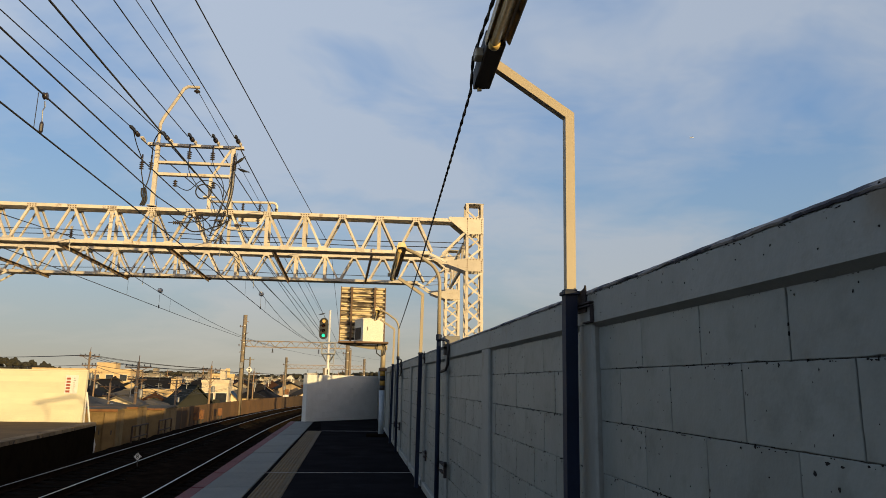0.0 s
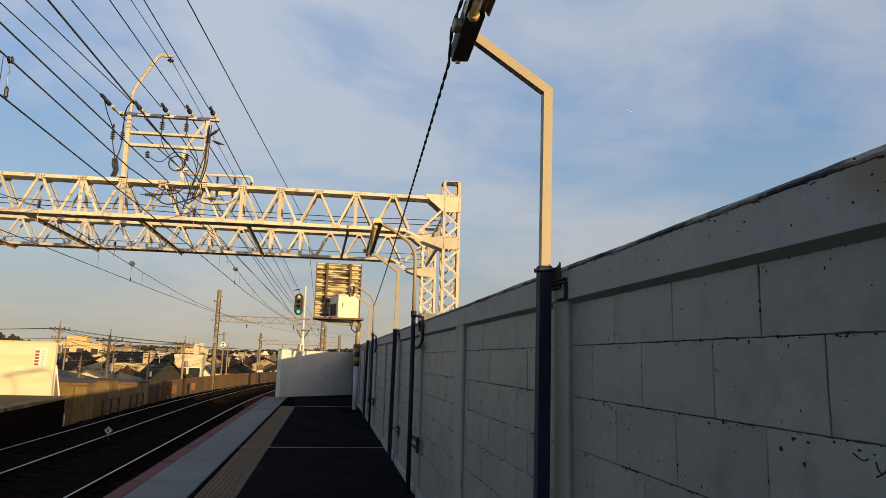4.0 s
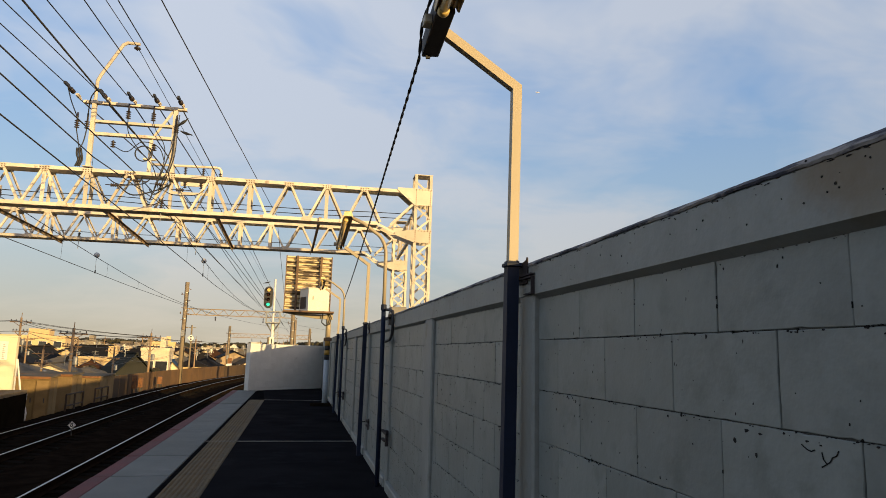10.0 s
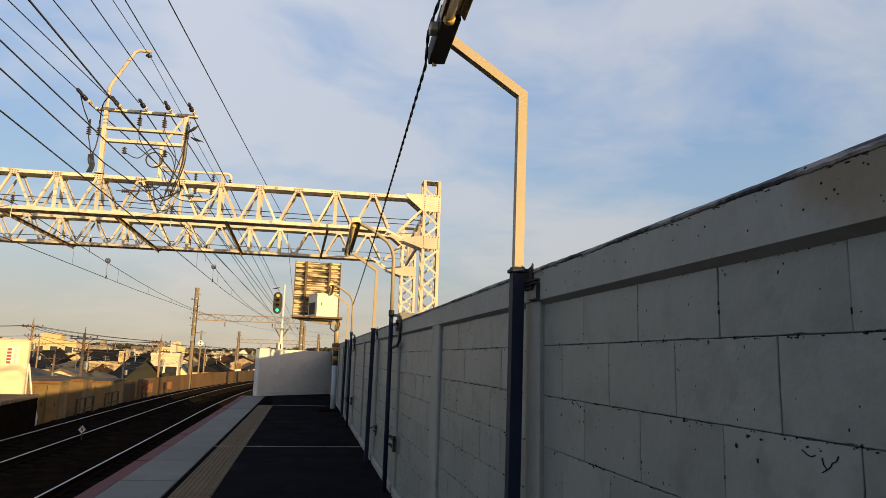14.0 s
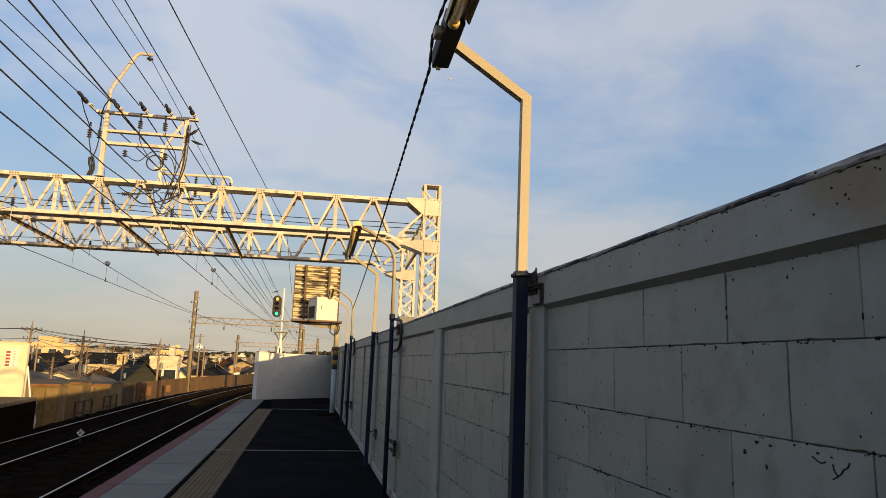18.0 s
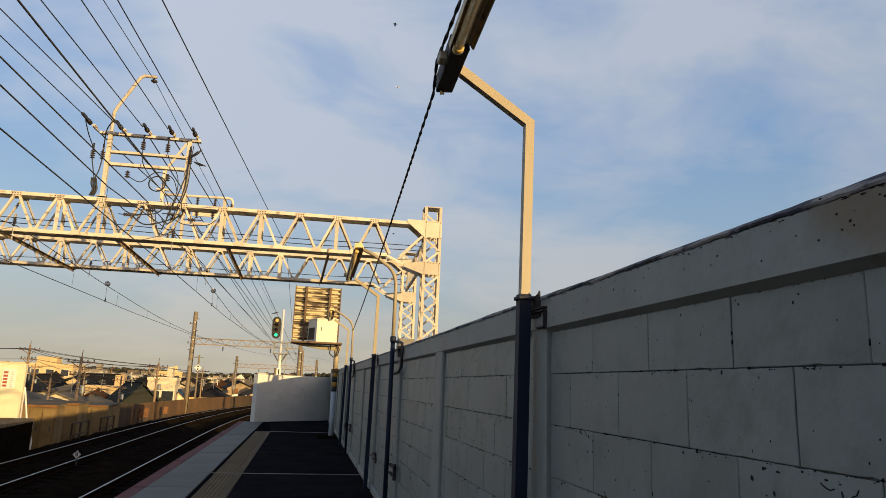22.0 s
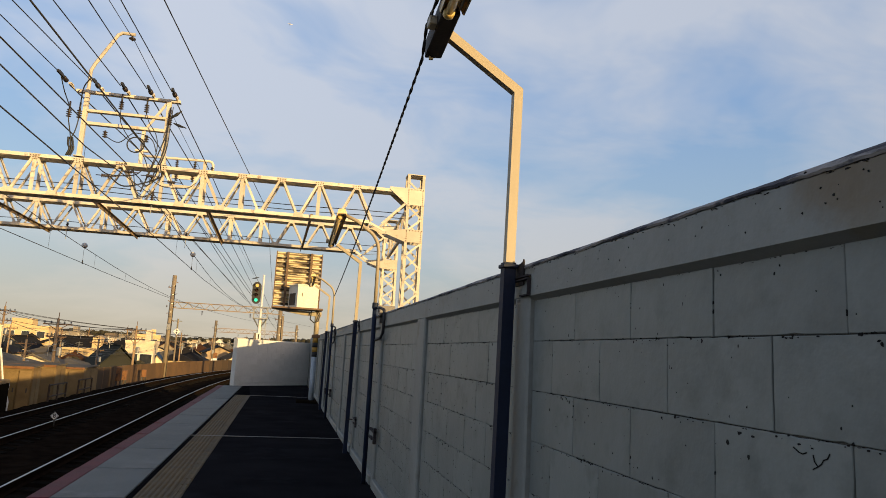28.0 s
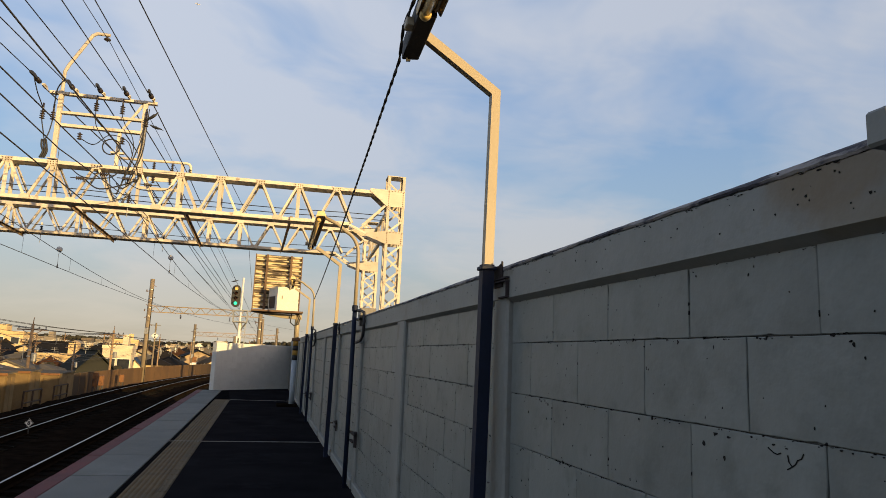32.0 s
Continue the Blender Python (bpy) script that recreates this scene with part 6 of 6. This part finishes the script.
while made < 330:
    y = rng.uniform(84, 300)
    x = rng.uniform(-.50 * y - 6, .02 * y - 6) if rng.random() < .9 else rng.uniform(-.1 * y, .12 * y)
    if bend(y)[0] - 20 < x < bend(y)[0] + 25 and y < 140:
        if x > bend(y)[0] - 13.5:
            continue
    if any(abs(x - a) < 6.2 and abs(y - b) < 6.4 for a, b in taken):
        continue
    if y < 125 and -34 < x:
        continue
    taken.append((x, y))
    made += 1
    if rng.random() < .10 and y > 180:
        block(x, y, rng.uniform(5, 8), 8, rng.choice((2, 2, 3)), rng.choice((0, 1, 1, 3)), rng.uniform(-15, 15))
    else:
        house(x, y, rng.uniform(3.8, 6.2), rng.uniform(4, 5.6), rng.uniform(4.7, 6.2), rng.uniform(1.0, 1.9), rng.choice(("hip", "hip", "gable")), rng.choice((0, 0, 1, 1, 2, 4, 3)), rng.choice((0, 1, 1, 2, 2, 3, 3, 4, 6, 6)), rng.uniform(-25, 25), rng)

# far roofs and the wooded ridge, too many to count
bm = BM()
for i in range(1500):
    y = 300 + 520 * rng.random() ** 1.3
    x = rng.uniform(-.75 * y, .35 * y)
    w, d, h = rng.uniform(5, 11), rng.uniform(6, 10), rng.uniform(5.0, 8.6) + (3 if rng.random() < .08 else 0)
    if rng.random() < .5:
        box(bm, x - w / 2, x + w / 2, y, y + d, TOWN, TOWN + h)
    else:
        v = [bm.verts.new(c) for c in ((x - w / 2, y, TOWN), (x + w / 2, y, TOWN), (x + w / 2, y, TOWN + h - 2), (x, y, TOWN + h), (x - w / 2, y, TOWN + h - 2))]
        u = [bm.verts.new(q.co + Vector((0, d, 0))) for q in v]
        bm.faces.new(v)
        for k in range(5):
            bm.faces.new((v[k], u[k], u[(k + 1) % 5], v[(k + 1) % 5]))
M["far_town"] = material("distant_houses", (0.42, 0.36, 0.27), (0.12, 0.10, 0.09), 0.85, scale=.035, fine=.3, bump=0, vary=0, island=[(0.50, 0.43, 0.31), (0.06, 0.055, 0.05), (0.30, 0.23, 0.15), (0.10, 0.075, 0.055), (0.58, 0.53, 0.44), (0.04, 0.04, 0.045), (0.20, 0.17, 0.13)])
tagged(part("distant_town", bm, M["far_town"]), "distant low houses and blocks across the plain", "town", kind="stuff")
M["foliage"] = material("dark_evening_foliage", (0.036, 0.032, 0.014), (0.022, 0.020, 0.010), 0.9, scale=.3, fine=3, bump=0.4, vary=0.1)


def clump(bm, c, r, rng):
    """A rough faceted tuft."""
    vs = []
    for la in (-60, -15, 30, 65):
        for k in range(6):
            a = radians(k * 60 + la)
            q = r * rng.uniform(.7, 1.25)
            vs.append(bm.verts.new(c + Vector((math.cos(a) * math.cos(radians(la)) * q, math.sin(a) * math.cos(radians(la)) * q, math.sin(radians(la)) * q * .85))))
    for j in range(3):
        for k in range(6):
            bm.faces.new((vs[j * 6 + k], vs[j * 6 + (k + 1) % 6], vs[j * 6 + 6 + (k + 1) % 6], vs[j * 6 + 6 + k]))
    bm.faces.new(vs[:6][::-1])
    bm.faces.new(vs[18:])


bm = BM()
for i in range(2600):
    x = rng.uniform(-760, 240)
    y = 760 + rng.uniform(-40, 60)
    top = 12.0 + 5.0 * noise.noise(Vector((x * .012, 1.3, 0))) + 13.0 * math.exp(-((x + 385) / 62) ** 2)
    clump(bm, Vector((x, y, TOWN + top * (1 - .7 * rng.random() ** 2))), rng.uniform(1.8, 3.6), rng)
tagged(part("wooded_ridge", bm, M["foliage"]), "dark wooded ridge along the horizon", "trees", kind="stuff")
bm = BM()
for i in range(260):
    y = rng.uniform(70, 320)
    x = rng.uniform(-.6 * y, -.02 * y - 9)
    if x > bend(y)[0] - 14 and y < 140:
        continue
    z = TOWN + rng.uniform(.5, 4.5)
    for k in range(4):
        clump(bm, Vector((x + rng.uniform(-1, 1), y + rng.uniform(-1, 1), z + rng.uniform(-.6, .6))), rng.uniform(.5, 1.0), rng)
tagged(part("garden_greenery", bm, M["foliage"]), "dark garden shrubs and small trees between the houses", "shrubs", kind="stuff")

# ---------------- small paving pieces ----------------
slab_row = thing("edge_paving", 0, 0, 0, "pale concrete edge slabs with a worn red painted border", "paving", kind="structure")
meshes = {}


def cached(key, make):
    if key not in meshes:
        meshes[key] = make()
    return meshes[key]


def slab_mesh(x0, x1, w, z0, z1, mat, name, bev=.006):
    def make():
        bm = BM()
        box(bm, x0, x1, .014, w - .014, z0, z1, bev)
        return mesh_of(bm, name, mat)
    return make


rng = random.Random(3)
ys = [10.91 - 1.43 * i for i in range(16)][::-1] + [10.91 + 1.43 * i for i in range(1, 10)]
for a, b in zip(ys, ys[1:]):
    o = piece("edge_slab", cached("slab", slab_mesh(-1.785, -1.20, 1.43, -.03, 0.004, M["slab"], "edge_slab")), slab_row, rng.uniform(-.002, .002), a, rng.uniform(-.003, .002))
    o = piece("red_border", cached("redb", slab_mesh(-1.96, -1.789, 1.43, -.03, 0.004, M["red"], "red_border")), slab_row, rng.uniform(-.004, .004), a, rng.uniform(-.004, .002))

tact = thing("tactile_paving", 0, 0, 0, "yellow tactile paving with raised studs and a guide bar", "paving", kind="structure")


def tact_mesh():
    bm = BM()
    box(bm, -1.133, -.835, .003, .297, -.012, .003)
    for i in range(6):
        for j in range(6):
            x, y = -1.133 + .298 * (i + .5) / 6, .3 * (j + .5) / 6
            v = [bm.verts.new((x + a * r, y + b * r, z)) for r, z in ((.017, .003), (.010, .008)) for a, b in ((-1, -.4), (-.4, -1), (.4, -1), (1, -.4), (1, .4), (.4, 1), (-.4, 1), (-1, .4))]
            for k in range(8):
                bm.faces.new((v[k], v[(k + 1) % 8], v[8 + (k + 1) % 8], v[8 + k]))
            bm.faces.new(v[8:])
    return mesh_of(bm, "tactile_tile", M["tactile"])


def guide_mesh():
    bm = BM()
    box(bm, -.832, -.748, .003, .297, -.012, .002)
    for x in (-.812, -.768):
        box(bm, x - .009, x + .009, .012, .288, .002, .008)
    return mesh_of(bm, "guide_tile", M["tactile"])


for i in range(88):
    y = 19.5 - .3 * (i + 1)
    piece("tactile_tile", cached("tact", tact_mesh), tact, rng.uniform(-.001, .001), y, rng.uniform(-.001, .001))
    piece("guide_tile", cached("guide", guide_mesh), tact, 0, y, rng.uniform(-.001, .001))

# ---------------- sleepers ----------------
bed = thing("sleepers", 0, 0, 0, "row of worn concrete sleepers in the ballast", "sleepers", kind="structure")


def sleeper_mesh():
    bm = BM()
    prism(bm, [(-1.2, -.10), (1.2, -.10), (1.2, .0), (.95, .03), (.55, .03), (.3, .0), (-.3, .0), (-.55, .03), (-.95, .03), (-1.2, .0)], -.12, .12)
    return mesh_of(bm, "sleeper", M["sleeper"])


for cx in (NEAR_TRACK, FAR_TRACK):
    for i in range(110):
        y = 7 + i * .58
        dx, hd_ = bend(y)
        piece("sleeper", cached("sleeper", sleeper_mesh), bed, cx + dx, y, RAIL - .19, -hd_)

# ---------------- wall blocks ----------------
LINES = [1.592, 1.422, 1.222, 1.022, 0.822, 0.622, 0.422, 0.222, 0.09]
PHASE = [2.43, 3.66, 5.72, 7.62, 9.9, 12.1, 14.1, 16.4, 18.4, 20.8, 22.7]
rest = BM()


jit = random.Random(41)


def block_geometry(bm, w, h, x=0.0, y=0.0, z=0.0, rough=False):
    """A block's face with eased, slightly ragged arrises, from its lower near corner."""
    g, v_, e, t = .0008 + jit.uniform(-.0003, .0006), .0011 + jit.uniform(-.0006, .0009), .0016, .010
    nw, nh = (max(2, int(w / .022)), 9) if rough else (1, 1)
    ring = [(i / nw, 0, 0, 1) for i in range(nw)] + [(1, i / nh, -1, 0) for i in range(nh)] + [(1 - i / nw, 1, 0, -1) for i in range(nw)] + [(0, 1 - i / nh, 1, 0) for i in range(nh)]
    out, wob = [], 0.0
    for u, q, sy, sz in ring:
        wob = .35 * wob + jit.uniform(-.0006, .0006) if rough else 0.0
        worn = jit.uniform(.001, .0035) if rough and jit.random() < .05 else 0.0
        out.append((v_ + u * (w - 2 * v_) + sy * (wob + worn), g + q * (h - 2 * g) + sz * (wob + worn), worn))
    mid = (w / 2, h / 2)
    a = [bm.verts.new((x + t, y + j, z + k)) for j, k, d in out]
    b = [bm.verts.new((x + e, y + j, z + k)) for j, k, d in out]
    c = [bm.verts.new((x, y + j + math.copysign(e, mid[0] - j), z + k + math.copysign(e, mid[1] - k))) for j, k, d in out]
    n = len(out)
    for p, q in ((a, b), (b, c)):
        for i in range(n):
            bm.faces.new((p[i], p[(i + 1) % n], q[(i + 1) % n], q[i]))
    bm.faces.new(c)


def block_mesh(w, h, rough):
    def make():
        bm = BM()
        block_geometry(bm, w, h, rough=rough)
        return mesh_of(bm, "block", M["wall_paint"])
    return make


rng = random.Random(17)
for s, (y0, y1) in enumerate(SPANS):
    for c in range(8):
        ph = PHASE[s] + (.2 if c % 2 else 0)
        k0 = math.ceil((y0 + .02 - ph) / .4)
        cuts = [y0] + [ph + .4 * k for k in range(k0, k0 + 9) if y0 + .03 < ph + .4 * k < y1 - .03] + [y1]
        for a, b in zip(cuts, cuts[1:]):
            z0, h = LINES[c + 1], LINES[c] - LINES[c + 1]
            dx = rng.uniform(-.0012, .0012)
            if s < 6:
                w = round(b - a, 3)
                piece("block", cached(("b", w, round(h, 3), rng.randrange(4), s < 2), block_mesh(w, h, s < 2)), wall_east, WX + dx, a, z0)
            else:
                block_geometry(rest, b - a, h, WX + dx, a, z0)
tagged(part("distant_blocks", rest, M["wall_paint"], wall_east), kind="stuff")

# flaked paint along the joints and scattered pits, each with its own ragged outline
chips = BM()


def chip(y, z, r, x, tall=1.0):
    n = rng.randrange(6, 10)
    ring = []
    for i in range(n):
        a = 2 * math.pi * i / n
        q = r * rng.uniform(.45, 1.15)
        ring.append((y + math.cos(a) * q, z + math.sin(a) * q * tall))
    top = [chips.verts.new((x - .0012, p, q)) for p, q in ring]
    base = [chips.verts.new((x + .002, p, q)) for p, q in ring]
    chips.faces.new(top)
    for i in range(n):
        chips.faces.new((top[i], base[i], base[(i + 1) % n], top[(i + 1) % n]))


for s, (y0, y1) in enumerate(SPANS[:7]):
    for z in LINES[1:8]:
        for i in range(rng.randrange(18, 34)):
            chip(rng.uniform(y0 + .03, y1 - .03), z + rng.uniform(-.02, .004), rng.uniform(.0010, .0048), WX, rng.uniform(.3, 1.9))
    for z in LINES[1:7]:
        y = y0 + .05
        while y < y1 - .06:
            y += rng.expovariate(9.0)
            run = rng.randrange(2, 7)
            for i in range(run):
                if y < y1 - .03:
                    chip(y, z + rng.uniform(-.006, .002), rng.uniform(.0025, .0060 if s else .0042), WX, rng.uniform(.25, .7))
                y += rng.uniform(.006, .014)
    for i in range(430 if s < 3 else 190):
        if i < 110:
            k = rng.randrange(7)
            yy = PHASE[s] + (.2 if k % 2 else 0) + .4 * rng.randrange(-4, 5)
            if y0 + .03 < yy < y1 - .03:
                chip(yy, LINES[k] - rng.uniform(.02, .18), rng.uniform(.0007, .0021 if s < 2 else .0028), WX, rng.uniform(1.5, 4.5))
            continue
        chip(rng.uniform(y0 + .03, y1 - .03), rng.uniform(.1, 1.59), rng.uniform(.0007, .0024), WX, rng.uniform(.8, 2.6))
for y, z, r, t in ((1.22, 1.680, .0040, 1.2), (1.25, 1.700, .0034, 1), (1.24, 1.668, .0030, 1.3), (1.30, 1.660, .0042, .8), (1.36, 1.682, .0036, 1), (1.63, 1.690, .0050, 1.1), (1.08, 1.655, .0050, .9), (1.14, 1.705, .0030, 1.2), (1.12, 1.645, .0026, 1), (1.47, 1.650, .0032, 1.2), (1.75, 1.715, .0036, 1), (2.05, 1.66, .003, 1.4)):
    chip(y, z, r * .75, FACE, t)
# Flattened dark chips under the capping draw its undercut shadow line.
for i in range(900):
    chip(rng.uniform(.9, 16), WTOP - .008 + rng.uniform(-.005, .003), rng.uniform(.002, .008), FACE, rng.uniform(.10, .30))
for i in range(320):
    chip(rng.uniform(.95, 9), 1.589 + rng.uniform(-.003, .001), rng.uniform(.0008, .0032), WX, rng.uniform(.2, .6))
for i in range(160):
    chip(rng.uniform(.95, 12), rng.uniform(1.63, 1.74), rng.uniform(.0008, .0028), FACE, rng.uniform(.8, 1.6))
for y, z, r, t in ((1.54, 1.207, .012, .55), (1.495, 1.205, .011, .6), (1.58, 1.18, .008, 1.4), (1.51, 1.16, .005, 1.5), (1.36, 1.207, .007, .4)):
    chip(y, z, r * .8, WX, t)
tagged(part("paint_flakes", chips, M["flake"], wall_east, "flaked paint showing dark mortar, with shadow dashes under the cap"), kind="stuff")
# forked crack
crack = BM()
for pts in (((1.325, 1.165), (1.312, 1.172), (1.303, 1.178), (1.298, 1.186), (1.288, 1.190), (1.282, 1.200)), ((1.312, 1.172), (1.320, 1.180), (1.323, 1.192)), ((1.375, 1.200), (1.360, 1.192), (1.350, 1.190), (1.340, 1.194))):
    for (a, b), (c, d) in zip(pts, pts[1:]):
        bar(crack, (WX - .0005, a, b), (WX - .0005, c, d), .002, .0028, (1, 0, 0))
part("crack", crack, M["flake"], wall_east, "dark forked crack")

# end wall courses
for c in range(7):
    z = .11 + c * .2
    x = .268
    first = .2 if c % 2 else .4
    while x < END_LEN - .03:
        x2 = min(x + first, END_LEN)
        first = .4
        w = round(x2 - x, 3)

        def make(w=w):
            bm = BM()
            box(bm, .0007, w - .0007, 0, .04, .0007, .1993, .0012)
            return mesh_of(bm, "block", M["end_wall"])
        piece("block", cached(("e", w), make), end_wall, x, 0.0, z)
        x = x2

# ---------------- birds and the aeroplane ----------------
M["feather"] = material("black_feathers", (0.015, 0.015, 0.017), (0.022, 0.022, 0.024), 0.6, bump=0.1, vary=0)


def bird(name, label, size, spread):
    """A crow: body, head, beak, tail and two wings; folded when spread is 0."""
    b = thing(name, 0, 0, 0, label, "bird", "crows")
    bm = BM()
    lathe(bm, [(.005, -.5), (.07, -.36), (.12, -.1), (.115, .1), (.07, .3), (.03, .38)], 10, "y")
    part("body", bm, M["feather"], b, "", True)
    bm = BM()
    lathe(bm, [(.02, .30), (.065, .36), (.07, .42), (.045, .50), (.02, .53), (.004, .62)], 10, "y", (0, 0, .03))
    part("head", bm, M["feather"], b, "", True)
    bm = BM()
    prism(bm, [(-.04, -.42), (.04, -.42), (.11, -.75), (-.11, -.75)], -.01, .01, "xy")
    part("tail", bm, M["feather"], b)
    wings = []
    for sx in (-1, 1):
        bm = BM()
        if spread:
            prism(bm, [(0, -.16), (0, .2), (sx * .45, .26), (sx * .95, .05), (sx * 1.05, -.12), (sx * .8, -.14), (sx * .4, -.22)], -.012, .012, "xy")
        else:
            prism(bm, [(sx * .10, .22), (sx * .135, .1), (sx * .11, -.35), (sx * .04, -.62), (sx * .06, -.1)], -.01, .08, "xy")
        wings.append(part("wing", bm, M["feather"], b))
    b.scale = (size, size, size)
    return b, wings


for x, y, z, yaw, pitch in ((-3.10, 17.50, 6.98, -110, 35), (-3.02, 17.48, 6.70, 70, 20), (-1.66, 35.95, 4.80, -100, 15)):
    b, _ = bird("perched_crow", "black crow perched on the line equipment", .30, 0)
    b.matrix_basis = pose(x, y, z, pitch, 0, yaw) @ Matrix.Diagonal((.30, .30, .30, 1))

FLIGHTS = [
    [(0, 356, 70, 44, 90), (18.0, 68.2, 70, 41.5, 90), (19.0, 50.9, 70, 41.3, 90), (20.2, 33.1, 70, 39.6, 90), (21.0, 21.1, 70, 39.0, 88), (21.8, 9.9, 70, 41.2, 86), (32, -140, 75, 52, 86)],
    [(0, 470, 110, 90, 92), (18.8, 74.3, 110, 34.5, 92), (19.4, 61.7, 110, 31.5, 92), (20.2, 44.8, 110, 29.5, 92), (21.4, 23.3, 110, 27.3, 90), (32, -180, 112, 22, 90)],
    [(0, 480, 60, 70, 90), (19.8, 56.9, 60, 36.6, 90), (20.6, 39.1, 60, 33.6, 90), (21.0, 31.0, 60, 33.6, 88), (21.8, 16.6, 60, 37.1, 86), (32, -170, 66, 60, 86)],
]
flock = []
for size in (.44, .42, .44):
    flock.append(bird("flying_crow", "black crow gliding across the evening sky", size, 1))
plane_t = thing("aeroplane", 1300, 2400, 980, "small white aeroplane catching the low sun", "aeroplane")
bm = BM()
lathe(bm, [(.1, -9), (.7, -8), (1.1, -5), (1.15, 3), (.8, 7), (.25, 10)], 12, "x")
part("fuselage", bm, M["white"], plane_t, "", True)
bm = BM()
prism(bm, [(-1.8, -11), (.2, -11), (1.8, 0), (.2, 11), (-1.8, 11), (-1.2, 0)], -.15, .15, "xy")
part("wing", bm, M["white"], plane_t)
bm = BM()
prism(bm, [(7.2, -3.4), (8.6, -3.4), (8.9, 0), (8.6, 3.4), (7.2, 3.4)], .4, .55, "xy")
part("tailplane", bm, M["white"], plane_t)
bm = BM()
prism(bm, [(6.6, .6), (9.2, .6), (9.8, 3.6), (8.6, 3.6)], -.1, .1)
part("fin", bm, M["white"], plane_t)


def motions():
    """All that moves: the aeroplane across the sky, three crows passing."""
    track = [(0, 656, 492), (4, 570.6, 503.8), (9, 459.8, 516.9), (14, 338, 534), (19, 213, 552.4), (23, 106.2, 569), (28, -39.1, 592.1), (32, -165.4, 611)]
    walk(plane_t, [(t, pose(2 * x, 2400, 2 * z - 1.35, 0, 8, 4)) for t, x, z in track])
    for (b, wings), rows in zip(flock, FLIGHTS):
        walk(b, [(t, pose(x, y, z, 0, 0, yaw)) for t, x, y, z, yaw in rows])
        for s, w in zip((1, -1), wings):
            walk(w, [(i * .5, pose(0, 0, 0, 0, s * (14 if i % 2 else -10), 0)) for i in range(65)])


motions()
